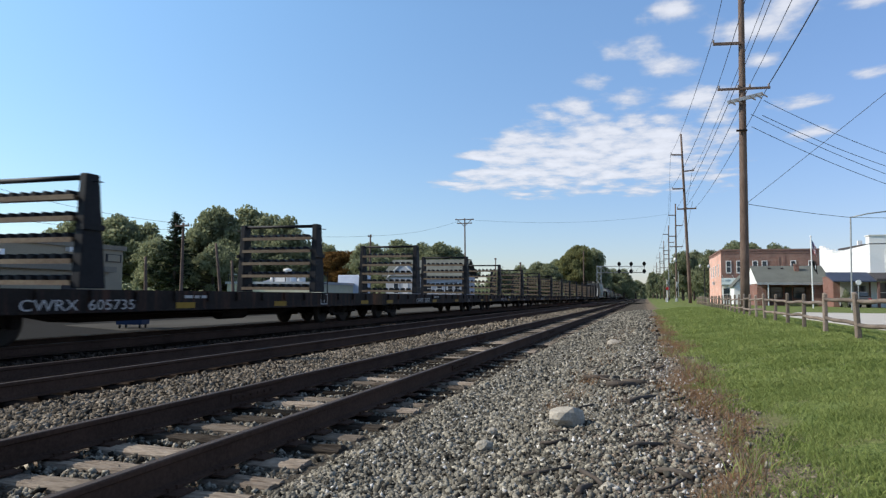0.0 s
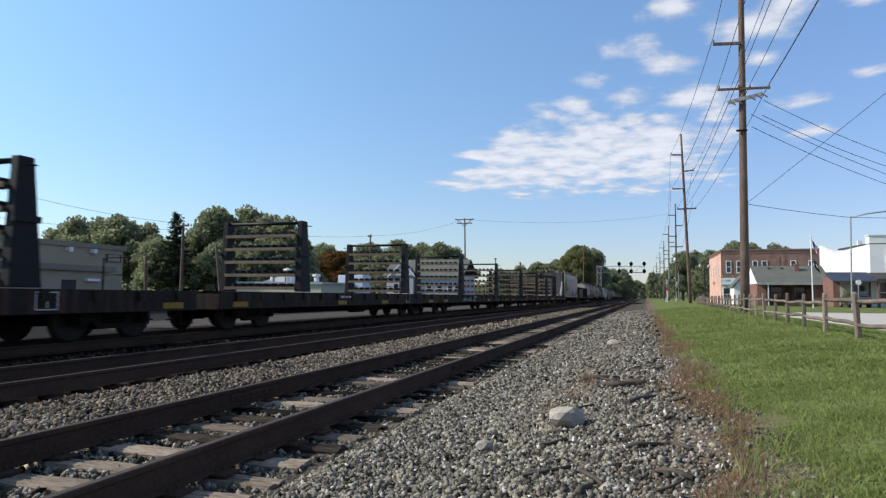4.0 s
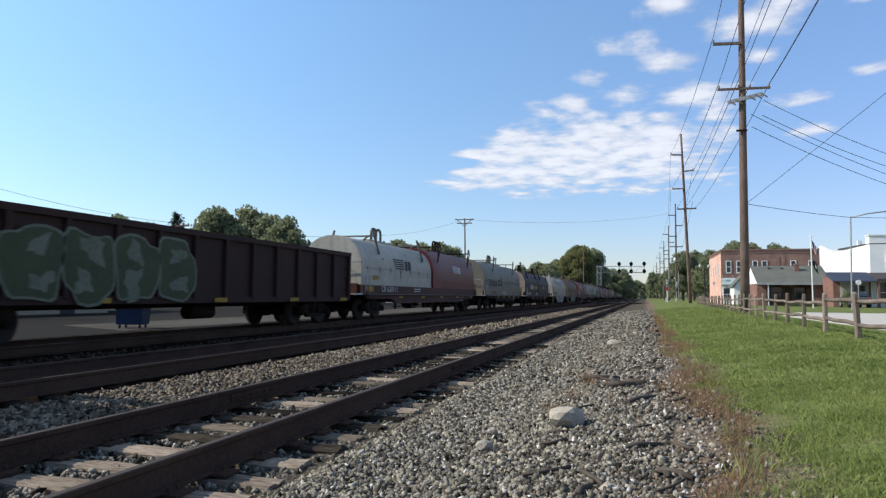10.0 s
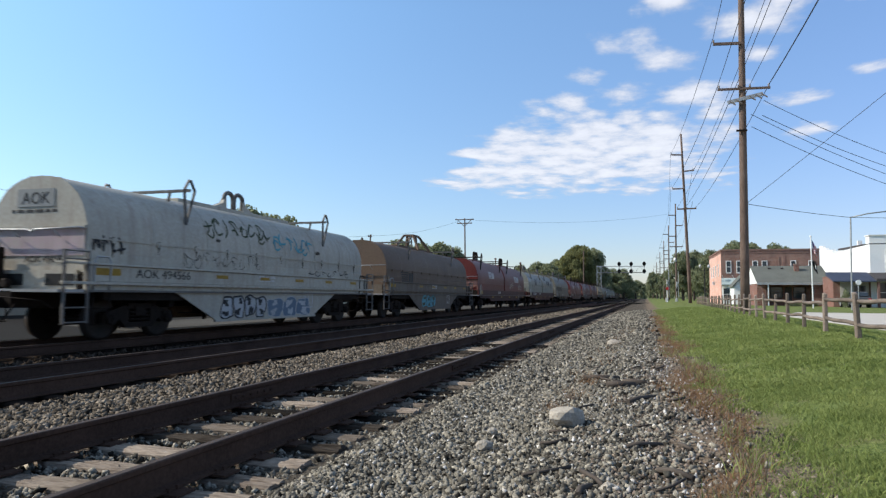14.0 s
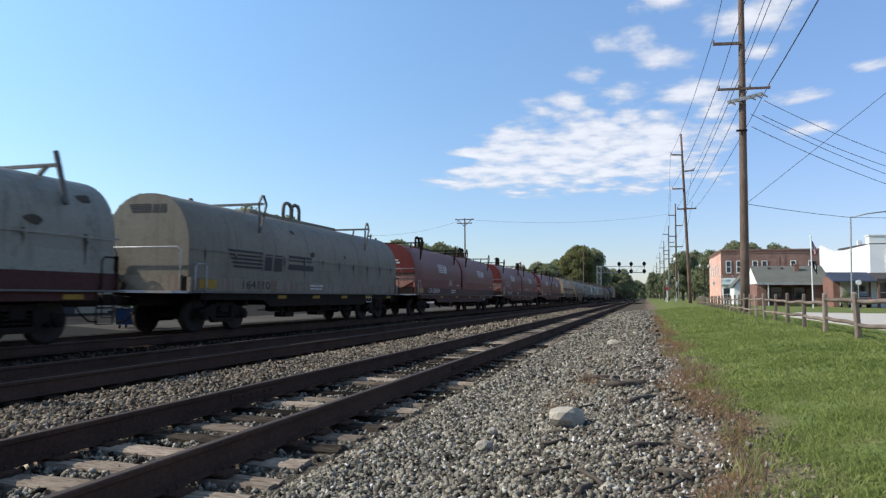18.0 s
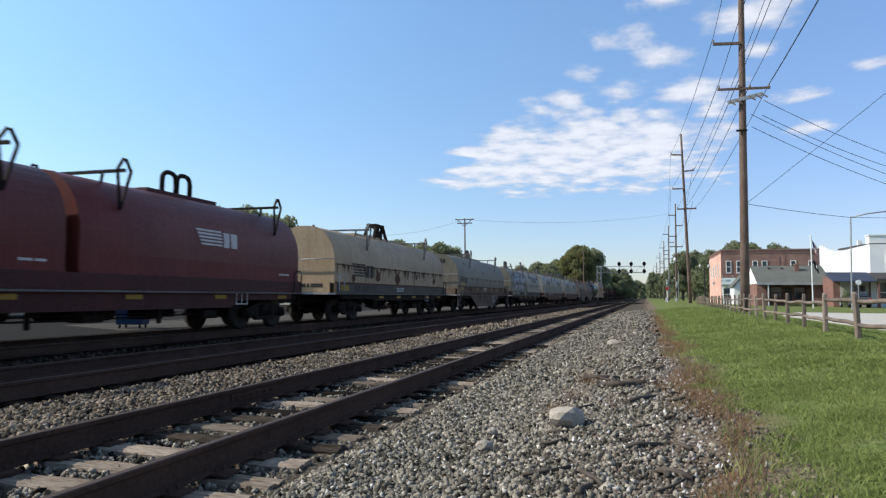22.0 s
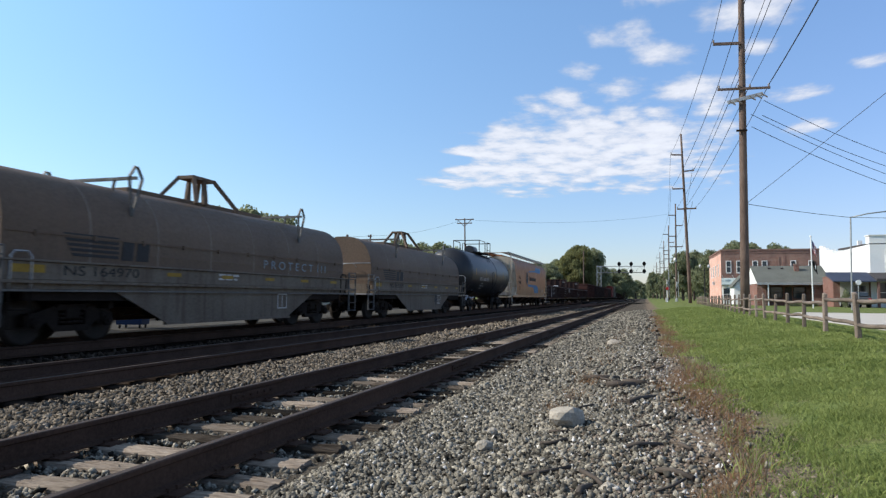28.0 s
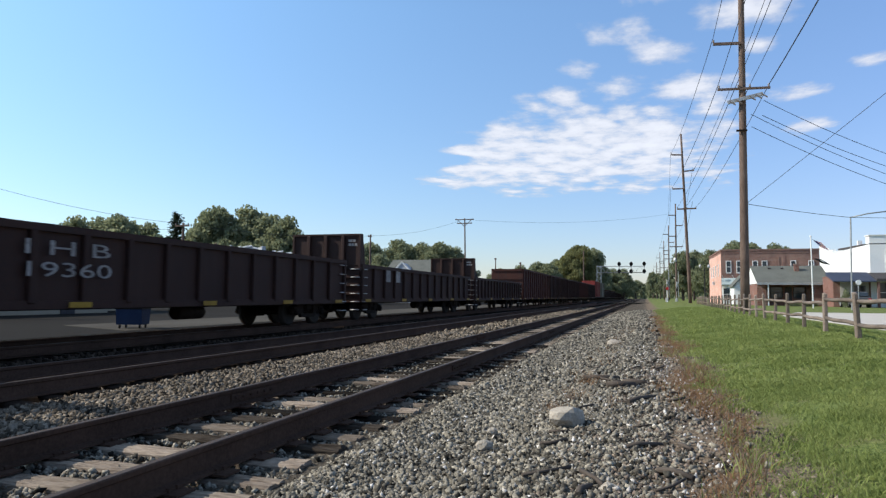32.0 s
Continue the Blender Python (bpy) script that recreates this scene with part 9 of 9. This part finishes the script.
    for k, (w, h) in enumerate(((0.36, 0.4), (0.28, 0.27), (0.16, 0.27), (0.28, 0.27), (0.34, 0.4), (0.16, 0.27), (0.28, 0.27), (0.28, 0.4), (0.28, 0.27), (0.24, 0.27), (0.14, 0.36), (0.22, 0.27))):
        bm = bmesh.new()
        box(bm, 0, w * 0.36, 0, h * 1.2, 0, 0.004), box(bm, w * 0.6, w * 0.96, 0, min(h * 1.2, 0.32), 0, 0.004)
        wrap(part("painted_text", bm, M_INK, car, at=side(X, p - s, 2.52)), HOPPER_SIDE)
        p += w + 0.065
    flat_shape(car, "swoosh", [(562.0 - s, 3.31), (562.0 - s, 3.44), (565.6 - s, 3.58), (566.3 - s, 3.84), (566.6 - s, 3.93), (569.2 - s, 3.93), (569.5 - s, 3.78), (569.3 - s, 3.55), (568.7 - s, 3.38), (565.7 - s, 3.44)], X, M_SWOOSH, "blue painted swoosh")
    flat_shape(car, "swoosh", [(561.5 - s, 2.16), (561.6 - s, 1.95), (564.1 - s, 1.93), (564.8 - s, 1.8), (565.2 - s, 1.55), (565.3 - s, 1.36), (567.9 - s, 1.36), (567.6 - s, 1.8), (567.0 - s, 2.06), (566.0 - s, 2.16), (564.3 - s, 2.14)], X, M_SWOOSH, "blue painted swoosh")
    bm = bmesh.new()
    bm.faces.new([bm.verts.new((X, 561.0 - s + 0.6 * math.cos(6.2832 * i / 28), 2.75 + 0.58 * math.sin(6.2832 * i / 28))) for i in range(28)])
    em = part("round_emblem", bm, M_INK, car, "dark round emblem with pale ribs")
    bm = bmesh.new()
    for k in range(-3, 4):
        pts = [(561.0 - s + k * 0.18 * math.cos(t), 2.75 + 0.56 * math.sin(t)) for t in [(-1.3 + 2.8 * j / 8) for j in range(9)]]
        for (a, b), (c, d) in zip(pts, pts[1:]):
            bm.faces.new([bm.verts.new((X + 0.004, *q)) for q in ((a - 0.016, b), (a + 0.016, b), (c + 0.016, d), (c - 0.016, d))])
    part("emblem_rib", bm, M_CHALK, em)
    scribble(car, X, 565.6 - s, 567.4 - s, 1.5, 1.85, M_LBLUE, 63, 4, 0.05, [(x + 0.01, z) for x, z in HOPPER_SIDE])
    scribble(car, X, 568.2 - s, 569.4 - s, 1.4, 1.75, M_INK, 64, 2, 0.03, HOPPER_SIDE)
    bars("stencil", car, X, 570.2 - s, 1.45, (0.3,), 0.24, 0.05, M_CHALK)


# ---------------------------------------------------------------- gondolas, tank car, boxcars
def gondola(label, f0, f1, g0, g1, z0, z1, material, rib=1.25, extra=None):
    car, half = new_car("gondola_car", label, "freight car", f0, f1)
    mid = (f0 + f1) / 2
    y0, y1 = g0 - mid, g1 - mid
    for sx in (-1, 1):
        bm = bmesh.new()
        box(bm, sx * 1.42 - 0.02, sx * 1.42 + 0.02, y0, y1, z0, z1 - 0.05)
        wall = part("side_wall", bm, material, car)
        bm = bmesh.new()
        box(bm, sx * 1.45 - 0.09, sx * 1.45 + 0.09, y0 - 0.03, y1 + 0.03, z1 - 0.14, z1)
        part("top_chord", bm, material, wall)
        bm = bmesh.new()
        box(bm, sx * 1.46 - 0.05, sx * 1.46 + 0.05, y0, y1, z0, z0 + 0.16)
        part("side_sill", bm, material, wall)
        k = int((y1 - y0) / rib)
        rm = bmesh.new()
        box(rm, -0.06, 0.06, -0.07, 0.07, z0 + 0.1, z1 - 0.1)
        ribm = finish(rm, "rib", material, 0.02)
        for i in range(k + 1):
            part("rib", ribm, material, wall, at=pose(sx * 1.49, y0 + 0.08 + i * (y1 - y0 - 0.16) / k, 0))
    for ye in (y0, y1):
        bm = bmesh.new()
        box(bm, -1.44, 1.44, ye - 0.03, ye + 0.03, z0, z1)
        for zz in np.linspace(z0 + 0.35, z1 - 0.15, 4):
            box(bm, -1.4, 1.4, ye - 0.1, ye + 0.1, zz - 0.05, zz + 0.05)
        part("end_wall", bm, material, car)
        bm = bmesh.new()
        sy = -1 if ye < 0 else 1
        for zz in np.linspace(0.45, z1 - 0.2, 6):
            rod(bm, [(1.1, ye + sy * 0.16, zz), (1.48, ye + sy * 0.16, zz)], 0.035, 5)
            rod(bm, [(1.53, ye - sy * 0.1, zz), (1.53, ye - sy * 0.5, zz)], 0.035, 5)
        part("ladder_rungs", bm, M_GALV if z1 < 2.4 else M_STEEL, car)
    bm = bmesh.new()
    box(bm, -1.42, 1.42, y0, y1, z0 - 0.02, z0 + 0.08)
    box(bm, -0.3, 0.3, -half + 0.5, half - 0.5, 0.66, 1.0)
    cyl(bm, (0.7, 0.5, 0.55), 1, 0.19, 1.0, 12)
    part("underframe", bm, M_STEEL, car)
    running_gear(car, half, half - 2.7)
    for yy in (y0 + 0.3, y0 + 4.5, 0.0, y1 - 4.5, y1 - 0.9):
        plate("yellow_plate", car, 1.555, yy, yy + 0.55, z0 + 0.02, z0 + 0.13, M_YELLOW, "yellow reflective strip")
    return car, mid, y0, y1


def bulkhead_end(car, y, z0, z1):
    """A tall ribbed steel bulkhead rising over the end of a gondola."""
    bm = bmesh.new()
    box(bm, -1.42, 1.42, y - 0.03, y + 0.03, z0, z1)
    box(bm, -1.46, 1.46, y - 0.10, y + 0.08, z1 - 0.07, z1)
    ob = part("end_bulkhead", bm, M_GOND, car, "tall dark ribbed end bulkhead")
    rm = bmesh.new()
    box(rm, -0.07, 0.07, -0.12, 0.0, z0 - 0.2, z1 - 0.07)
    ribm = finish(rm, "rib", M_GOND, 0.02)
    for x in (-0.75, 0.0, 0.75):
        part("rib", ribm, M_GOND, ob, at=pose(x, y - 0.03, 0))
    for sx in (-1, 1):
        rm = bmesh.new()
        prism(rm, [(y - 0.1, z0 - 0.2), (y + 0.45, z0 - 0.2), (y + 0.2, z1 - 0.3), (y + 0.16, z1), (y - 0.1, z1)], 0, sx * 1.46 - 0.04, sx * 1.46 + 0.04)
        part("gusset", rm, M_GOND, ob)
    for k, w in ((0, (0.16, 0.12)), (1, (0.12, 0.1, 0.1))):
        bars("stencil", car, 0, 0, 0, w, 0.1, 0.03, M_WORNW, m=endface(0.95, y - 0.035, z1 - 0.32 - 0.16 * k))


def build_gondolas():
    car, m, y0, y1 = gondola("black gondola with green-grey graffiti along its side", 183.8, 201.9, 184.3, 201.2, 0.80, 2.62, M_GOND)
    graffiti(car, 1.56, 185.5 - m, 192.0 - m, 0.80, 2.30, M_GREEN, M_PALEG, 75, 5, 0.10, None, M_PALEG)
    for i in range(5):   # pale overspray between the shapes
        flat_shape(car, "graffiti", [(185.5 - m + 1.3 * i + p * 0.16, q) for p, q in ((-1, 0.86), (1.2, 0.8), (0.8, 1.3), (1.1, 1.7), (0, 2.1), (-0.9, 1.6), (-0.6, 1.2))], 1.558, M_PALEG)
    car, m, y0, y1 = gondola("dark gondola with tall faded white figures", 574.9, 593.1, 575.4, 592.4, 0.72, 2.32, M_GOND, 1.15)
    lettering("car_number", "I H B", 0.40, car, side(1.56, 578.8 - m, 1.74), M_WORNW, width=2.0)
    lettering("car_number", "19360", 0.40, car, side(1.56, 578.75 - m, 1.33), M_WORNW, width=2.0)
    plate("white_panel", car, 1.552, 577.8 - m, 578.3 - m, 0.95, 2.1, M_WORNW, "faded white panel")
    bm = bmesh.new()
    rng = np.random.default_rng(5)
    for i in range(26):
        c = Vector((rng.uniform(-0.2, 1.25), rng.uniform(586.3, 589.6) - m, rng.uniform(2.12, 2.28)))
        box(bm, -0.22, 0.22, -0.14, 0.14, -0.06, 0.06, Matrix.Translation(c) @ Euler(rng.uniform(0, 3, 3)).to_matrix().to_4x4())
    part("scrap_load", bm, M_SILV, car, "pale scrap heaped over the rim")
    car, m, y0, y1 = gondola("dark gondola with paired white panels and a tall end bulkhead", 593.2, 611.5, 593.9, 610.9, 0.74, 2.25, M_GOND, 1.15)
    for ya in (596.4, 597.6):
        plate("white_panel", car, 1.552, ya - m, ya + 0.5 - m, 1.6, 2.1, M_WORNW, "faded white panel")
    bulkhead_end(car, y0 - 0.06, 2.2, 3.45)
    car, m, y0, y1 = gondola("dark gondola with pale stencils and a tall end bulkhead", 611.6, 629.9, 612.2, 629.3, 0.74, 2.25, M_GOND, 1.0)
    bulkhead_end(car, y0 - 0.06, 2.2, 3.5)
    s = 630.0
    for i in range(5):
        gondola("tall rust-red gondola with ribbed sides" if i % 3 == 0 else "tall dark gondola with ribbed sides", s, s + 18.2, s + 0.6, s + 17.6, 0.74, 3.55, M_GONR if i % 3 == 0 else M_GOND, 1.3)
        s += 18.3
    return s


def tank_car(f0, f1, t0, t1):
    car, half = new_car("tank_car", "glossy dark tank car with yellow stripes and top railing", "freight car", f0, f1)
    mid = (f0 + f1) / 2
    y0, y1 = t0 - mid, t1 - mid
    R, ZC = 1.59, 2.55
    bm = bmesh.new()
    prof = [(y0 + 0.75 - 0.75 * math.cos(math.pi / 2 * k / 8), R * math.sin(math.pi / 2 * k / 8)) for k in range(9)]
    prof += [(y1 - 0.75 + 0.75 * math.sin(math.pi / 2 * k / 8), R * math.cos(math.pi / 2 * k / 8)) for k in range(9)]
    lathe(bm, prof, 1, 40, (0, 0, ZC))
    tank = part("tank", bm, M_TANK, car)
    for yy in (y0 + 0.78, 1.4, y1 - 0.78):
        bm = bmesh.new()
        lathe(bm, [(yy - 0.03, R + 0.001), (yy - 0.03, R + 0.014), (yy + 0.03, R + 0.014), (yy + 0.03, R + 0.001)], 1, 40, (0, 0, ZC))
        part("weld_band", bm, M_TANK, tank)
    for yy in (541.1 - mid, 544.0 - mid, 546.85 - mid, 549.78 - mid):   # curved yellow stripes
        bm = bmesh.new()
        a = [(R + 0.006) * math.cos(t) for t in np.linspace(-0.09, 0.20, 9)]
        b = [ZC + (R + 0.006) * math.sin(t) for t in np.linspace(-0.09, 0.20, 9)]
        for i in range(8):
            bm.faces.new([bm.verts.new(p) for p in ((a[i], yy - 0.05, b[i]), (a[i], yy + 0.05, b[i]), (a[i + 1], yy + 0.05, b[i + 1]), (a[i + 1], yy - 0.05, b[i + 1]))])
        part("yellow_stripe", bm, M_YELLOW, tank)
    bm = bmesh.new()
    cyl(bm, (0, 545.75 - mid, ZC + R + 0.2), 1, 0.34, 1.35, 20)
    cyl(bm, (0, 545.75 - mid, ZC + R + 0.02), 2, 0.45, 0.3, 18)
    part("dome", bm, M_TANK, tank, bevel=0.02)
    bm = bmesh.new()
    box(bm, -0.95, 0.95, -1.6, 1.85, ZC + R - 0.02, ZC + R + 0.03)
    box(bm, 0.62, 1.0, -1.0, 1.6, ZC + R - 0.3, ZC + R - 0.26)
    part("platform", bm, M_RACK, car)
    bm = bmesh.new()
    z0, z1 = ZC + R - 0.2, ZC + R + 0.85
    for xx in (-0.95, 0.95):
        rod(bm, [(xx, -1.6, z0), (xx, -1.6, z1), (xx, 0.05, z1), (xx, 0.2, z1 - 0.12), (xx, 0.2, z0)], 0.06, 6)
        rod(bm, [(xx, 0.85, z0), (xx, 0.85, z1 - 0.1), (xx, 0.95, z1), (xx, 1.85, z1), (xx, 1.85, z0)], 0.06, 6)
        rod(bm, [(xx, 0.85, z0 + 0.5), (xx, 1.85, z0 + 0.5)], 0.04, 6)
    rod(bm, [(-0.95, -1.6, z1), (0.95, -1.6, z1)], 0.06, 6), rod(bm, [(-0.95, 1.85, z1), (0.95, 1.85, z1)], 0.06, 6)
    part("railing", bm, M_RACK, car)
    bm = bmesh.new()
    for sx in (-0.25, 0.25):
        rod(bm, [(1.60, sx, 0.6), (1.64, sx, 2.6), (1.2, sx, 3.7), (0.95, sx, 4.1)], 0.035, 6)
    for i in range(9):
        rod(bm, [(1.62, -0.25, 0.65 + i * 0.24), (1.62, 0.25, 0.65 + i * 0.24)], 0.02, 5)
    part("ladder", bm, M_TANK, car)
    for sy, ye in ((1, y0), (-1, y1)):
        bm = bmesh.new()
        box(bm, -0.32, 0.32, min(ye - sy * 0.55, ye + sy * 3.0), max(ye - sy * 0.55, ye + sy * 3.0), 0.75, 1.12)
        part("stub_sill", bm, M_STEEL, car)
        bm = bmesh.new()
        prism(bm, [(-1.2, 1.35), (-0.5, 0.78), (0.5, 0.78), (1.2, 1.35), (1.0, 1.62), (-1.0, 1.62)], 1, min(ye + sy * 1.9, ye + sy * 2.4), max(ye + sy * 1.9, ye + sy * 2.4))
        part("saddle", bm, M_STEEL, car)
        bm = bmesh.new()
        box(bm, -1.4, 1.4, min(ye - sy * 0.5, ye + sy * 0.3), max(ye - sy * 0.5, ye + sy * 0.3), 1.0, 1.06)
        box(bm, -0.6, -0.4, ye - sy * 0.45, ye - sy * 0.35, 1.06, 1.75)
        part("end_platform", bm, M_GALV if sy > 0 else M_STEEL, car)
        bm = bmesh.new()
        yy = ye - sy * 0.42
        rod(bm, [(-1.38, yy, 0.4), (-1.38, yy, 2.2), (-1.25, yy, 2.3), (1.25, yy, 2.3), (1.38, yy, 2.2), (1.38, yy, 0.4)], 0.045, 6)
        part("hand_rail", bm, M_GALV, car)
    brake_wheel(car, -0.95, y0 - 0.35, 1.75, M_STEEL)
    shell = [(math.sqrt(R * R - (z - ZC) ** 2), z) for z in np.linspace(1.3, 3.9, 40).tolist()]
    wrap(lettering("car_number", "UTLX", 0.33, car, side(R + 0.006, 542.15 - mid, 2.06), M_CHALK, width=0.92), shell, 0.03)
    wrap(lettering("car_number", "600679", 0.33, car, side(R + 0.006, 543.25 - mid, 2.05), M_CHALK, width=1.12), shell, 0.03)
    for i, w in enumerate(((0.13, 0.3), (0.1, 0.22, 0.2, 0.16), (0.08, 0.22, 0.16))):
        wrap(bars("stencil", car, R, y0 + 3.5, 1.86 - 0.16 * i, w, 0.05, 0.06, M_CHALK), shell)
    for sy, sz, w, h in ((544.52, 2.04, 0.3, 0.28), (549.78, 1.68, 0.42, 0.2)):   # framed stencil boxes
        bm = bmesh.new()
        for a, b, c, d in ((0, w, 0, 0.03), (0, w, h - 0.03, h), (0, 0.03, 0.03, h - 0.03), (w - 0.03, w, 0.03, h - 0.03), (0.1, w - 0.1, h * 0.35, h * 0.55)):
            box(bm, R, R + 0.004, sy - mid + a, sy - mid + b, sz + c, sz + d)
        wrap(part("stencil_box", bm, M_CHALK, car), shell)
    for i in range(4):
        wrap(bars("stencil", car, R, 550.8 - mid, 2.22 + 0.11 * i, (0.3, 0.35, 0.25), 0.06, 0.08, M_PANEL), shell)
    for i, w in enumerate(((0.6,), (0.3, 0.2), (0.3,), (0.4, 0.1), (0.5,))):
        bars("stencil", car, 0, 0, 0, w, 0.05 if i else 0.11, 0.05, M_CHALK, m=endface(-0.2, y0 + 0.03, 3.2 - 0.16 * i))
    running_gear(car, half, half - 2.6)


def boxcar(label, f0, f1, material, z1=4.6):
    car, half = new_car("boxcar", label, "freight car", f0, f1)
    y0, y1 = -half + 0.6, half - 0.6
    bm = bmesh.new()
    box(bm, -1.45, 1.45, y0, y1, 1.0, z1)
    part("body", bm, material, car, bevel=0.04)
    for i in range(14):
        yy = y0 + 0.3 + i * (y1 - y0 - 0.6) / 13
        bm = bmesh.new()
        box(bm, 1.44, 1.50, yy - 0.05, yy + 0.05, 1.1, z1 - 0.15)
        part("rib", bm, material, car)
    bm = bmesh.new()
    box(bm, 1.48, 1.54, -1.6, 1.6, 1.05, z1 - 0.25)
    part("sliding_door", bm, material, car)
    bm = bmesh.new()
    box(bm, -0.3, 0.3, -half + 0.5, half - 0.5, 0.66, 1.0)
    box(bm, -1.4, 1.4, y0, y1, 0.8, 1.0)
    part("underframe", bm, M_STEEL, car)
    running_gear(car, half, half - 2.7)


def build_train():
    build_flats()
    build_hoppers()
    build_coil_cars()
    tank_car(538.9, 553.1, 539.4, 552.75)
    s = build_gondolas()
    for lab, mt in (("red boxcar with a plain sliding door", M_BOXR), ("pale grey boxcar with a sliding door", M_GREY)):
        boxcar(lab, s, s + 18.0, mt)
        s += 18.1
    for i in range(10):
        gondola("dark gondola in the distance", s, s + 18.2, s + 0.6, s + 17.6, 0.74, 2.6 + 0.5 * (i % 2), M_GOND, 2.2)
        s += 18.3


def motions():
    """The train rolls towards the camera at a steady pace; the clouds drift and the flags stir."""
    walk(CLOUDS, [(0.0, pose(0, 0, CLOUD_Z)), (32.0, pose(-23, -94, CLOUD_Z))])
    swing = ((0.0, 2), (4.5, 9), (8.0, 3), (12.0, 5), (16.0, 0), (20.0, 4), (23.5, 7), (25.0, 3), (28.0, 2), (30.0, 8), (31.0, 12), (31.6, 26), (32.0, 42))
    walk(FLAG, [(t, pose(0.11, 0, 5.8, 0, -a, 0)) for t, a in swing])
    walk(FLAG_LOW, [(t, pose(0.12, 0, 4.2, 0, -1.3 * a - 2, 0)) for t, a in swing])
    for ob, s in CARS_KEYED:
        walk(ob, [(0.0, pose(X3, s, Z3)), (32.0, pose(X3, s - V_TRAIN * 32, Z3))])


build_train()
motions()
